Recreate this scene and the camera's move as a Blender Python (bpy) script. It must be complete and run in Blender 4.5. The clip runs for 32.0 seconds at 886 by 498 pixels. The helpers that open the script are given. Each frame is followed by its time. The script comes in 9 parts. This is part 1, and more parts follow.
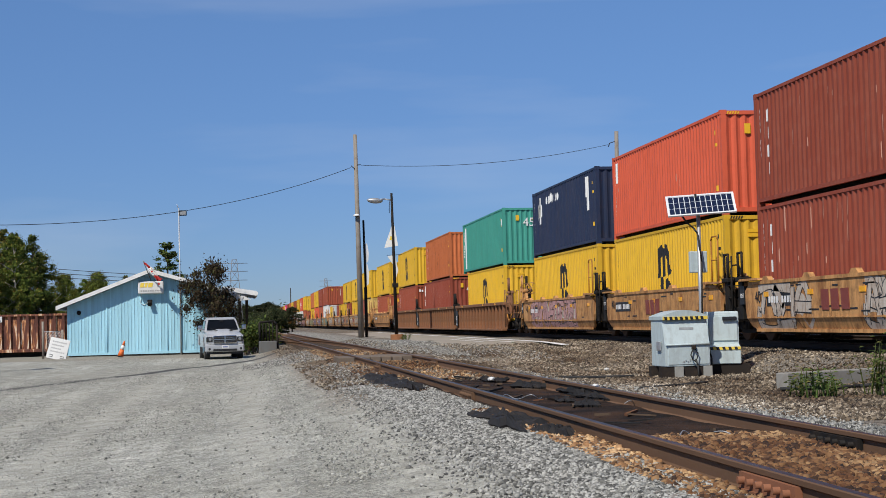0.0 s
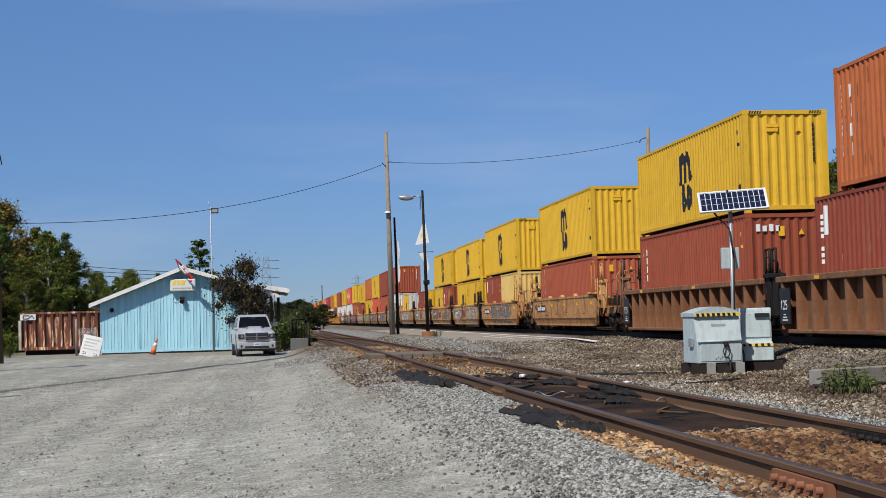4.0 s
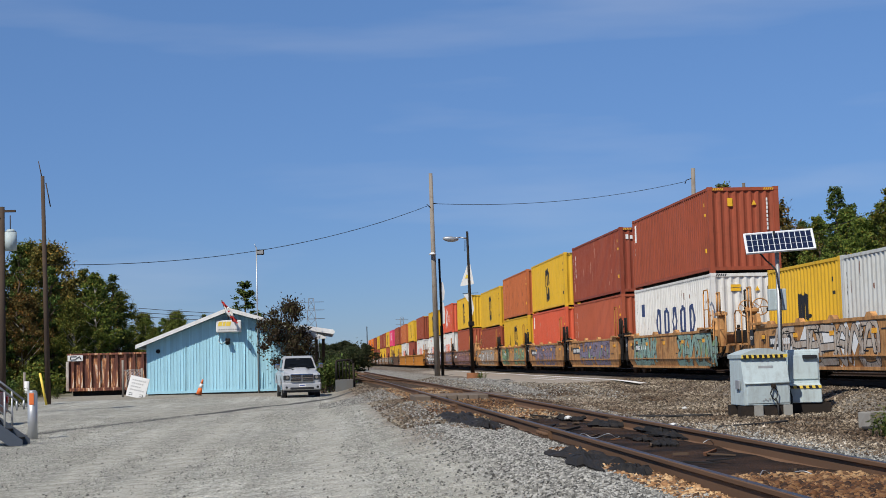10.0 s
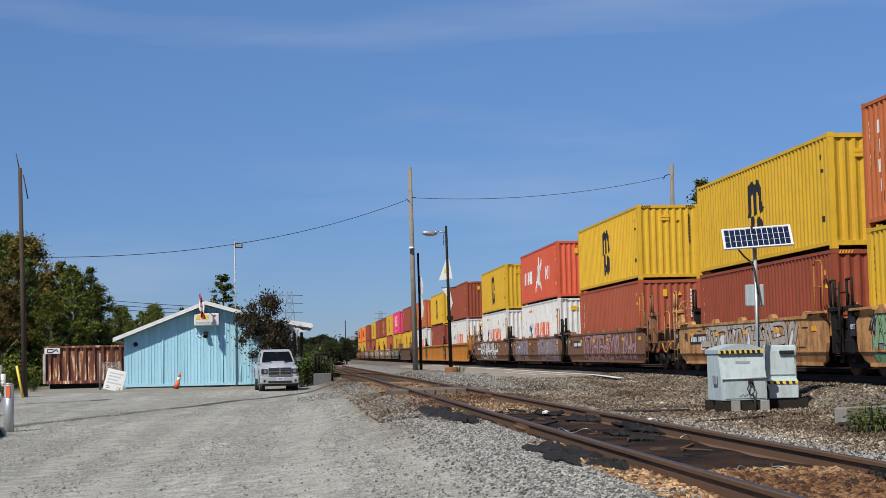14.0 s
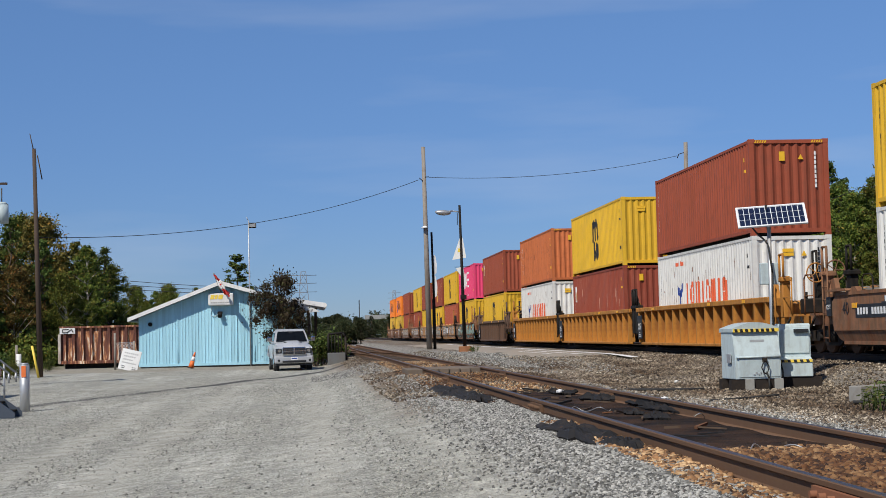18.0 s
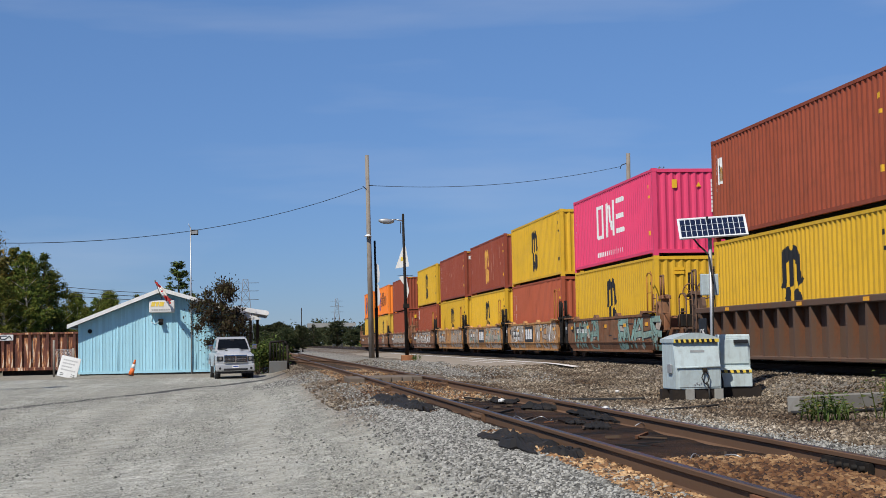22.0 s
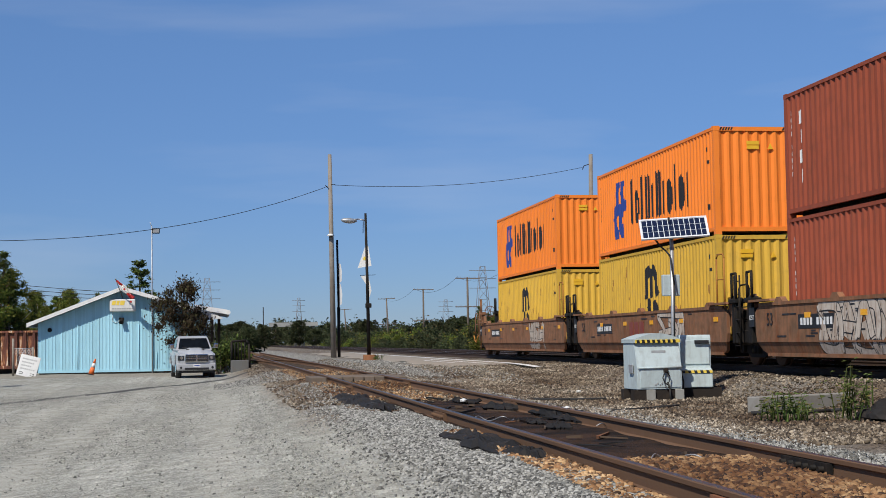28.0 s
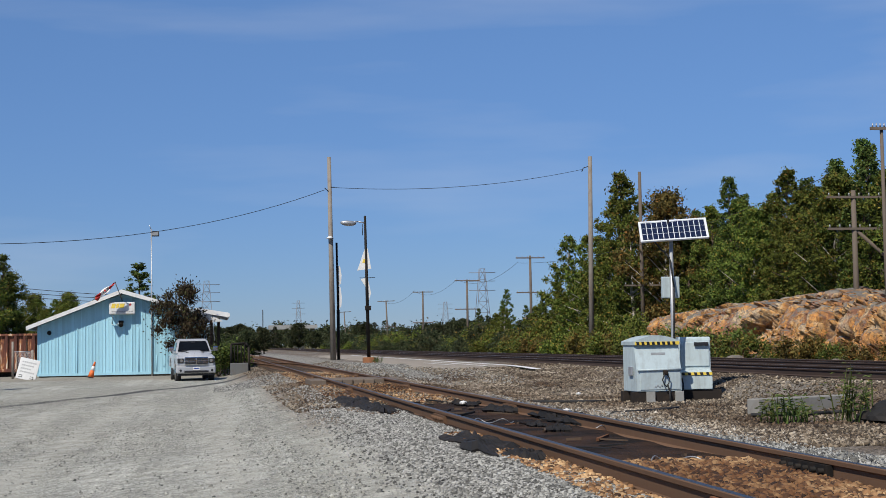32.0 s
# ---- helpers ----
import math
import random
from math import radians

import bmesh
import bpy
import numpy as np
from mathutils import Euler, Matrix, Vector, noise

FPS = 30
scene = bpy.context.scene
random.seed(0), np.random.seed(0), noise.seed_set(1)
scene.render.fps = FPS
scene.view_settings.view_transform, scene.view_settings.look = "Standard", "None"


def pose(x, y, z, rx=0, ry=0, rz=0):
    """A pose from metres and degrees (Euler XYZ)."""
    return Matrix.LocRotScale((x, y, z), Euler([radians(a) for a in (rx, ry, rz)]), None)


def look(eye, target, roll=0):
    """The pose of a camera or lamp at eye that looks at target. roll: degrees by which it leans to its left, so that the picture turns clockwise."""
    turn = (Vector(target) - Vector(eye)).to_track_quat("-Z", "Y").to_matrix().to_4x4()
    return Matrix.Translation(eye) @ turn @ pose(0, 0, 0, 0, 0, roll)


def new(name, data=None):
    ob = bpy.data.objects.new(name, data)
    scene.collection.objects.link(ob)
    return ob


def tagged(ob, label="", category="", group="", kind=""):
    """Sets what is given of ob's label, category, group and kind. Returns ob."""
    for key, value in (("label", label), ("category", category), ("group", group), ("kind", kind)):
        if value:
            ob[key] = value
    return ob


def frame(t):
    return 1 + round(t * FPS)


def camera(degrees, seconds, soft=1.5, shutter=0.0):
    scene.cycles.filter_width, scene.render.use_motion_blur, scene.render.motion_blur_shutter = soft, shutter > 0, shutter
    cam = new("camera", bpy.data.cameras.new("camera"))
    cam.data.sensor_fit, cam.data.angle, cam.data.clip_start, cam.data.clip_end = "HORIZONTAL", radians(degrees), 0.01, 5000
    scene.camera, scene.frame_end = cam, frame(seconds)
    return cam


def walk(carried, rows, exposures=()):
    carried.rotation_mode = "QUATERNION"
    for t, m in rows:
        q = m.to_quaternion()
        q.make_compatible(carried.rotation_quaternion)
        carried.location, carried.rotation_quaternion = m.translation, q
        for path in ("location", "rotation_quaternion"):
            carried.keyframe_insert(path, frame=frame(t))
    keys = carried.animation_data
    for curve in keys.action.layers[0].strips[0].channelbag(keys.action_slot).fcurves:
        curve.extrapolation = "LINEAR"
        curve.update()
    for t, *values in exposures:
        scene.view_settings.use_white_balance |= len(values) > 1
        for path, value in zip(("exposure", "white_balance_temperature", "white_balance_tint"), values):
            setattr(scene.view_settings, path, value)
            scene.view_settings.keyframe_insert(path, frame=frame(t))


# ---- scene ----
# The camera stands at one spot in the gravel lot and only turns. World: y runs along the railway, x to its right.
EYE = (0.0, 0.0, 1.75)
cam = camera(33.0, 32.0, soft=0.65)


def aim(yaw, pitch, roll):
    return pose(*EYE, 0, 0, yaw) @ pose(0, 0, 0, pitch) @ pose(0, 0, 0, 0, roll) @ pose(0, 0, 0, 90)


TURNS = [
    (0.0, -7.74, 2.71, 1.46), (0.5, -7.59, 2.61, 1.41), (1.0, -7.43, 2.45, 1.46),
    (1.5, -7.26, 2.46, 1.53), (2.0, -7.12, 2.51, 1.53), (2.5, -6.97, 2.57, 1.56),
    (3.0, -6.83, 2.61, 1.56), (3.5, -6.70, 2.61, 1.61), (5.5, -6.05, 3.22, 1.19),
    (5.6, -6.02, 3.63, 1.21), (5.7, -5.98, 4.29, 1.22), (5.8, -5.95, 4.75, 1.23),
    (5.9, -5.91, 5.04, 1.24), (6.0, -5.88, 5.29, 1.26), (6.5, -5.76, 5.23, 1.43),
    (7.0, -5.66, 5.01, 1.12), (7.5, -5.56, 4.77, 1.05), (8.0, -5.43, 4.58, 1.13),
    (8.5, -5.29, 4.47, 1.17), (9.0, -5.15, 4.37, 1.17), (9.5, -5.00, 4.30, 1.30),
    (10.0, -4.87, 4.25, 1.49), (10.5, -4.77, 4.26, 1.56), (11.0, -4.67, 4.30, 1.56),
    (11.5, -4.59, 4.34, 1.25), (12.0, -4.57, 4.35, 1.24), (12.5, -5.05, 4.32, 1.19),
    (13.0, -5.07, 4.30, 1.25), (13.5, -5.30, 4.16, 1.29), (14.0, -5.68, 4.01, 1.26),
    (14.5, -5.86, 3.86, 1.25), (16.5, -5.39, 3.28, 1.37), (17.0, -5.29, 3.20, 1.41),
    (17.5, -5.21, 3.19, 1.35), (18.0, -5.14, 3.23, 1.39), (18.5, -5.08, 3.30, 1.38),
    (19.0, -5.16, 3.39, 1.06), (19.5, -5.45, 3.43, 1.08), (20.0, -5.96, 3.47, 1.14),
    (20.5, -6.65, 3.47, 1.14), (21.0, -7.03, 3.44, 1.11), (21.5, -7.32, 3.44, 1.12),
    (22.0, -7.33, 3.52, 1.07), (22.5, -7.77, 3.61, 1.05), (23.0, -8.03, 3.68, 0.69),
    (23.5, -8.17, 3.77, 0.66), (24.0, -8.27, 3.81, 0.76), (24.5, -8.61, 3.85, 0.84),
    (25.0, -8.72, 3.85, 0.85), (25.5, -8.79, 3.79, 0.87), (26.0, -8.75, 3.78, 0.85),
    (26.5, -8.69, 3.72, 0.85), (28.5, -8.88, 3.38, 1.01), (29.0, -9.08, 3.25, 1.12),
    (29.5, -9.14, 3.16, 1.25), (30.0, -9.07, 3.19, 1.24), (30.5, -9.01, 3.27, 1.21),
    (31.0, -8.92, 3.35, 1.19), (31.5, -8.85, 3.47, 1.07), (32.0, -8.79, 3.58, 1.00),
]
walk(cam, [(t, aim(yaw, pitch, roll)) for t, yaw, pitch, roll in TURNS])

# ---- light ----
SUN_DIR = Vector((-0.78, -1.0, 1.42)).normalized()
world = bpy.data.worlds.new("sky_world")
scene.world = world
world.use_nodes = True
wn = world.node_tree
wn.nodes.clear()
sky = wn.nodes.new("ShaderNodeTexSky")
sky.sky_type, sky.sun_disc = "NISHITA", False
sky.sun_elevation = math.asin(SUN_DIR.z)
sky.sun_rotation = math.atan2(SUN_DIR.x, SUN_DIR.y)
sky.altitude, sky.air_density, sky.dust_density, sky.ozone_density = 2500, 1.0, 0.0, 6.0
bg = wn.nodes.new("ShaderNodeBackground")
bg.inputs["Strength"].default_value = 0.098
wout = wn.nodes.new("ShaderNodeOutputWorld")
# a clear late-summer sky, with faint high cirrus
tint = wn.nodes.new("ShaderNodeMix")
tint.data_type, tint.blend_type = "RGBA", "MULTIPLY"
tint.inputs[0].default_value = 1.0
tint.inputs[7].default_value = (0.86, 0.95, 1.08, 1)
wn.links.new(sky.outputs[0], tint.inputs[6])
# summer haze keeps the sky near the horizon from turning white
wtc = wn.nodes.new("ShaderNodeTexCoord")
wsep = wn.nodes.new("ShaderNodeSeparateXYZ")
wn.links.new(wtc.outputs["Generated"], wsep.inputs[0])
whaze = wn.nodes.new("ShaderNodeValToRGB")
whaze.color_ramp.elements[0].position, whaze.color_ramp.elements[0].color = 0.0, (0.43, 0.485, 0.64, 1)
whaze.color_ramp.elements[1].position, whaze.color_ramp.elements[1].color = 0.30, (1.07, 1.17, 1.24, 1)
wn.links.new(wsep.outputs[2], whaze.inputs[0])
wn.links.new(whaze.outputs[0], tint.inputs[7])
wmap = wn.nodes.new("ShaderNodeMapping")
wmap.inputs["Scale"].default_value = (1.2, 3.0, 9.0)
wmap.inputs["Rotation"].default_value = (0.0, 0.22, 0.3)
wn.links.new(wtc.outputs["Generated"], wmap.inputs["Vector"])
wnoise = wn.nodes.new("ShaderNodeTexNoise")
wnoise.inputs["Scale"].default_value, wnoise.inputs["Detail"].default_value = 1.7, 5.0
wn.links.new(wmap.outputs[0], wnoise.inputs["Vector"])
wramp = wn.nodes.new("ShaderNodeValToRGB")
wramp.color_ramp.elements[0].position, wramp.color_ramp.elements[0].color = 0.5, (0, 0, 0, 1)
wramp.color_ramp.elements[1].position, wramp.color_ramp.elements[1].color = 0.74, (0.22, 0.22, 0.22, 1)
wn.links.new(wnoise.outputs["Fac"], wramp.inputs[0])
cirrus = wn.nodes.new("ShaderNodeMix")
cirrus.data_type = "RGBA"
cirrus.inputs[7].default_value = (7.0, 7.2, 7.6, 1)
wn.links.new(wramp.outputs[0], cirrus.inputs[0])
wn.links.new(tint.outputs[2], cirrus.inputs[6])
wn.links.new(cirrus.outputs[2], bg.inputs["Color"])
wn.links.new(bg.outputs[0], wout.inputs["Surface"])
sun = new("sun", bpy.data.lights.new("sun", "SUN"))
sun.data.energy, sun.data.angle, sun.data.color = 4.6, radians(0.53), (1.0, 0.94, 0.84)
sun.matrix_world = look(SUN_DIR * 50, (0, 0, 0))
scene.view_settings.exposure = 0.0

# ---- materials ----
MATS = {}


def node_mat(name):
    m = bpy.data.materials.new(name)
    m.use_nodes = True
    t = m.node_tree
    return m, t, t.nodes["Principled BSDF"]


def add(t, kind, **inputs):
    n = t.nodes.new(kind)
    for k, val in inputs.items():
        n.inputs[k.replace("_", " ")].default_value = val
    return n


def coords(t, scale=(1, 1, 1), space="Object"):
    tc = t.nodes.new("ShaderNodeTexCoord")
    mp = add(t, "ShaderNodeMapping", Scale=scale)
    t.links.new(tc.outputs[space], mp.inputs["Vector"])
    return mp.outputs[0]


def noise_of(t, vec, scale, detail=4.0, rough=0.55):
    n = add(t, "ShaderNodeTexNoise", Scale=scale, Detail=detail, Roughness=rough)
    t.links.new(vec, n.inputs["Vector"])
    return n.outputs["Fac"]


def ramp(t, fac, stops):
    r = t.nodes.new("ShaderNodeValToRGB")
    els = r.color_ramp.elements
    while len(els) < len(stops):
        els.new(0.5)
    for e, (pos, col) in zip(els, stops):
        e.position, e.color = pos, (*col, 1) if len(col) == 3 else col
    t.links.new(fac, r.inputs[0])
    return r.outputs[0]


def mix(t, fac, a, b, mode="MIX"):
    n = t.nodes.new("ShaderNodeMix")
    n.data_type, n.blend_type = "RGBA", mode
    for sock, val in ((n.inputs[0], fac), (n.inputs[6], a), (n.inputs[7], b)):
        if isinstance(val, (int, float)):
            sock.default_value = val
        elif isinstance(val, tuple):
            sock.default_value = (*val, 1) if len(val) == 3 else val
        else:
            t.links.new(val, sock)
    return n.outputs[2]


def bump(t, bsdf, height, strength=0.4, distance=0.02):
    b = add(t, "ShaderNodeBump", Strength=strength, Distance=distance)
    t.links.new(height, b.inputs["Height"])
    t.links.new(b.outputs[0], bsdf.inputs["Normal"])


def paint(name, col, rough=0.5, metal=0.0, dirt=(0.12, 0.08, 0.05), amount=0.35, scale=1.2, streak=True, rust=0.0, vary=0.12, space="Object", lo=0.5):
    """Painted or plain surface with mottled fading, streaks of grime and optional rust."""
    if name in MATS:
        return MATS[name]
    m, t, b = node_mat(name)
    v = coords(t, space=space)
    big = noise_of(t, v, scale * 0.35, 3)
    fine = noise_of(t, v, scale * 9, 5)
    dark = tuple(c * (1 - vary) for c in col)
    light = tuple(min(1, c * (1 + vary * 0.6) + 0.012) for c in col)
    base = mix(t, big, dark, light)
    info = t.nodes.new("ShaderNodeObjectInfo")
    hsv = add(t, "ShaderNodeHueSaturation")
    mr = add(t, "ShaderNodeMapRange")
    mr.inputs["To Min"].default_value, mr.inputs["To Max"].default_value = 0.9, 1.08
    t.links.new(info.outputs["Random"], mr.inputs["Value"])
    t.links.new(mr.outputs[0], hsv.inputs["Value"])
    t.links.new(base, hsv.inputs["Color"])
    base = hsv.outputs[0]
    if streak:
        sv = coords(t, (1.0, 2.2, 0.12), space)
        sn = noise_of(t, sv, scale * 3.0, 6, 0.65)
        mask = ramp(t, sn, [(0.46, (0, 0, 0)), (0.70, (amount, amount, amount))])
        base = mix(t, mask, base, dirt)
    spots = ramp(t, noise_of(t, v, scale * 2.3, 8, 0.7), [(lo, (0, 0, 0)), (lo + 0.22, (amount, amount, amount))])
    base = mix(t, spots, base, dirt)
    if rust:
        rn = noise_of(t, coords(t, (1, 1, 0.35), space), scale * 1.7, 9, 0.72)
        rm = ramp(t, rn, [(0.62 - 0.2 * rust, (0, 0, 0)), (0.70 - 0.15 * rust, (rust, rust, rust))])
        base = mix(t, rm, base, mix(t, fine, (0.09, 0.03, 0.015), (0.26, 0.09, 0.03)))
    t.links.new(base, b.inputs["Base Color"])
    rr = add(t, "ShaderNodeMapRange")
    rr.inputs["To Min"].default_value, rr.inputs["To Max"].default_value = max(0.05, rough - 0.12), min(1, rough + 0.15)
    t.links.new(fine, rr.inputs["Value"])
    t.links.new(rr.outputs[0], b.inputs["Roughness"])
    b.inputs["Metallic"].default_value = metal
    b.inputs["Specular IOR Level"].default_value = 0.16
    bump(t, b, fine, 0.12, 0.01)
    MATS[name] = m
    return m


def plain(name, col, rough=0.6, metal=0.0):
    if name in MATS:
        return MATS[name]
    m, t, b = node_mat(name)
    v = coords(t)
    n = noise_of(t, v, 6.0, 5)
    t.links.new(mix(t, n, tuple(c * 0.82 for c in col), tuple(min(1, c * 1.1) for c in col)), b.inputs["Base Color"])
    b.inputs["Roughness"].default_value, b.inputs["Metallic"].default_value = rough, metal
    MATS[name] = m
    return m


def band(t, sep, lo, hi, soft, wobble=None):
    """1 between lo and hi of a coordinate, with soft wobbling edges."""
    val = sep
    if wobble is not None:
        a = t.nodes.new("ShaderNodeMath")
        a.operation = "ADD"
        t.links.new(sep, a.inputs[0])
        t.links.new(wobble, a.inputs[1])
        val = a.outputs[0]
    outs = []
    for edge, s in ((lo, soft), (hi, -soft)):
        r = add(t, "ShaderNodeMapRange")
        r.inputs["From Min"].default_value, r.inputs["From Max"].default_value = edge - s, edge + s
        t.links.new(val, r.inputs["Value"])
        outs.append(r.outputs[0])
    mul = t.nodes.new("ShaderNodeMath")
    mul.operation = "MULTIPLY"
    t.links.new(outs[0], mul.inputs[0])
    t.links.new(outs[1], mul.inputs[1])
    return mul.outputs[0]


def times(t, a, b):
    mul = t.nodes.new("ShaderNodeMath")
    mul.operation = "MULTIPLY"
    for sock, val in ((mul.inputs[0], a), (mul.inputs[1], b)):
        if isinstance(val, (int, float)):
            sock.default_value = val
        else:
            t.links.new(val, sock)
    return mul.outputs[0]


def sp2_of(t, v):
    """Fine light and dark grit."""
    return ramp(t, noise_of(t, v, 34.0, 5, 0.8), [(0.34, (0.6, 0.6, 0.6)), (0.66, (1.25, 1.25, 1.25))])


def ground_material():
    m, t, b = node_mat("ground_gravel")
    v = coords(t)
    sx = t.nodes.new("ShaderNodeSeparateXYZ")
    t.links.new(v, sx.inputs[0])
    X, Y = sx.outputs[0], sx.outputs[1]
    wob = add(t, "ShaderNodeMapRange")
    wob.inputs["To Min"].default_value, wob.inputs["To Max"].default_value = -1.1, 1.1
    t.links.new(noise_of(t, v, 0.45, 5, 0.6), wob.inputs["Value"])
    W = wob.outputs[0]
    stones = add(t, "ShaderNodeTexVoronoi", Scale=26.0, Randomness=1.0)
    t.links.new(v, stones.inputs["Vector"])
    cell = stones.outputs["Color"]
    grey = t.nodes.new("ShaderNodeRGBToBW")
    t.links.new(cell, grey.inputs[0])
    fine = noise_of(t, v, 60.0, 3)
    mid = noise_of(t, v, 1.6, 6, 0.65)
    big = noise_of(t, v, 0.13, 4)
    # gravel lot: pale grey with tan dust and darker wheel tracks
    lot = ramp(t, mid, [(0.3, (0.37, 0.37, 0.325)), (0.7, (0.49, 0.49, 0.435))])
    lot = mix(t, ramp(t, big, [(0.4, (0, 0, 0)), (0.62, (0.5, 0.5, 0.5))]), lot, (0.44, 0.42, 0.34))
    tv = coords(t, (1.4, 0.05, 1))
    tracks = ramp(t, noise_of(t, tv, 0.9, 5, 0.6), [(0.47, (0, 0, 0)), (0.60, (0.8, 0.8, 0.8))])
    lot = mix(t, tracks, lot, (0.60, 0.595, 0.535))
    dk = ramp(t, noise_of(t, coords(t, (1.0, 0.07, 1)), 1.7, 5, 0.6), [(0.52, (0, 0, 0)), (0.68, (0.5, 0.5, 0.5))])
    lot = mix(t, dk, lot, (0.34, 0.34, 0.31))
    dull = ramp(t, noise_of(t, coords(t, (0.55, 0.28, 1)), 0.42, 4, 0.6), [(0.42, (0, 0, 0)), (0.60, (0.75, 0.75, 0.75))])
    lot = mix(t, dull, lot, (0.33, 0.327, 0.28))
    # speckle of single stones and damp spots
    sp = ramp(t, noise_of(t, v, 22.0, 6, 0.8), [(0.37, (0.26, 0.26, 0.26)), (0.63, (1.54, 1.53, 1.49))])
    lot = mix(t, 1.0, lot, sp, "MULTIPLY")
    # pale tan ruts worn by wheels
    for rx, rw in ((1.45, 0.26), (0.15, 0.24), (-2.4, 0.3), (-3.9, 0.3)):
        rut = times(t, band(t, X, rx - rw, rx + rw, 0.16, times(t, W, 0.5)), band(t, Y, 4.0, 44.0, 5.0, times(t, W, 4.0)))
        lot = mix(t, times(t, rut, 0.75), lot, mix(t, 1.0, (0.52, 0.505, 0.43), sp2_of(t, v), "MULTIPLY"))
    sp2 = ramp(t, noise_of(t, v, 3.2, 5, 0.7), [(0.36, (0.66, 0.655, 0.63)), (0.64, (1.2, 1.2, 1.2))])
    lot = mix(t, 1.0, lot, sp2, "MULTIPLY")
    # clean crushed stone beside the siding
    stone = ramp(t, grey.outputs[0], [(0.1, (0.17, 0.165, 0.155)), (0.9, (0.50, 0.485, 0.46))])
    lot = mix(t, 0.25, lot, stone)
    base = mix(t, band(t, X, 1.9, 3.2, 0.35, times(t, W, 0.6)), lot, mix(t, 0.75, lot, stone))
    # brown dirt spilled beside the siding
    base = mix(t, times(t, band(t, X, 1.5, 3.2, 0.4, times(t, W, 0.6)), band(t, Y, 21.0, 47.0, 2.0, times(t, W, 3.0))), base, ramp(t, grey.outputs[0], [(0.1, (0.07, 0.045, 0.028)), (0.9, (0.27, 0.20, 0.135))]))
    # trampled brown earth round the far siding and along the station wall
    earth = ramp(t, grey.outputs[0], [(0.1, (0.075, 0.054, 0.038)), (0.9, (0.27, 0.215, 0.16))])
    base = mix(t, times(t, times(t, band(t, X, 0.8, 7.4, 0.5, W), band(t, Y, 46.0, 140.0, 3.0, times(t, W, 5.0))), 0.85), base, earth)
    base = mix(t, times(t, times(t, band(t, X, -16.0, 2.0, 0.5, W), band(t, Y, 73.0, 90.0, 1.5, times(t, W, 2.0))), 0.6), base, (0.27, 0.235, 0.18))
    # rusty ballast in the siding, dirt with wood chips
    rusty = ramp(t, grey.outputs[0], [(0.1, (0.07, 0.034, 0.018)), (0.9, (0.22, 0.12, 0.06))])
    base = mix(t, band(t, X, 2.5, 5.1, 0.25, times(t, W, 0.35)), base, rusty)
    # mixed brown ballast between siding and main line
    brown = ramp(t, grey.outputs[0], [(0.1, (0.05, 0.036, 0.025)), (0.9, (0.23, 0.175, 0.125))])
    pale = ramp(t, grey.outputs[0], [(0.1, (0.09, 0.085, 0.075)), (0.9, (0.40, 0.38, 0.335))])
    patch = ramp(t, noise_of(t, v, 0.33, 4, 0.6), [(0.45, (0, 0, 0)), (0.58, (1, 1, 1))])
    between = mix(t, times(t, patch, 0.55), brown, pale)
    base = mix(t, band(t, X, 7.6, 24.0, 0.8, W), mix(t, band(t, X, 5.0, 8.5, 0.4, W), base, pale), between)
    # grimy dark ballast by the main line rails, its tone also deepening under-train shade
    for x0, x1 in ((13.1, 15.8), (17.6, 20.2)):
        base = mix(t, band(t, X, x0, x1, 0.3, times(t, W, 0.4)), base, mix(t, 0.35, (0.07, 0.053, 0.042), brown))
    # oil-black mud lying in the siding
    oil_n = noise_of(t, v, 0.8, 5, 0.6)
    oil = times(t, ramp(t, oil_n, [(0.24, (0, 0, 0)), (0.36, (1, 1, 1))]), times(t, band(t, X, 2.75, 4.65, 0.15, times(t, W, 0.2)), band(t, Y, 11.9, 27.5, 0.7, times(t, W, 1.4))))
    mud = mix(t, ramp(t, noise_of(t, v, 1.3, 6, 0.6), [(0.4, (0, 0, 0)), (0.6, (1, 1, 1))]), (0.014, 0.010, 0.008), (0.058, 0.031, 0.018))
    base = mix(t, oil, base, mud)
    # a dark line running slantwise over the lot
    sl = t.nodes.new("ShaderNodeMath")
    sl.operation = "MULTIPLY_ADD"
    sl.inputs[1].default_value, sl.inputs[2].default_value = 0.948, 19.82
    t.links.new(X, sl.inputs[0])
    sl2 = t.nodes.new("ShaderNodeMath")
    sl2.operation = "MULTIPLY_ADD"
    sl2.inputs[1].default_value = -0.3177
    t.links.new(Y, sl2.inputs[0])
    t.links.new(sl.outputs[0], sl2.inputs[2])
    slant_line = times(t, band(t, sl2.outputs[0], -0.32, 0.32, 0.12, times(t, W, 0.15)), band(t, X, -14.0, 3.2, 0.5))
    base = mix(t, times(t, slant_line, 0.95), base, (0.07, 0.069, 0.068))
    # the land beyond: dry grass and brush soil
    far = ramp(t, mid, [(0.3, (0.07, 0.075, 0.03)), (0.7, (0.16, 0.13, 0.06))])
    base = mix(t, band(t, X, 23.0, 9000.0, 0.8, W), base, far)
    base = mix(t, band(t, X, -9000.0, -15.0, 1.5, W), base, far)
    base = mix(t, band(t, Y, 330.0, 9000.0, 12.0, times(t, W, 6.0)), base, far)
    t.links.new(base, b.inputs["Base Color"])
    b.inputs["Roughness"].default_value = 0.95
    b.inputs["Specular IOR Level"].default_value = 0.2
    h = mix(t, 0.5, stones.outputs["Distance"], fine)
    bump(t, b, h, 0.9, 0.05)
    return m


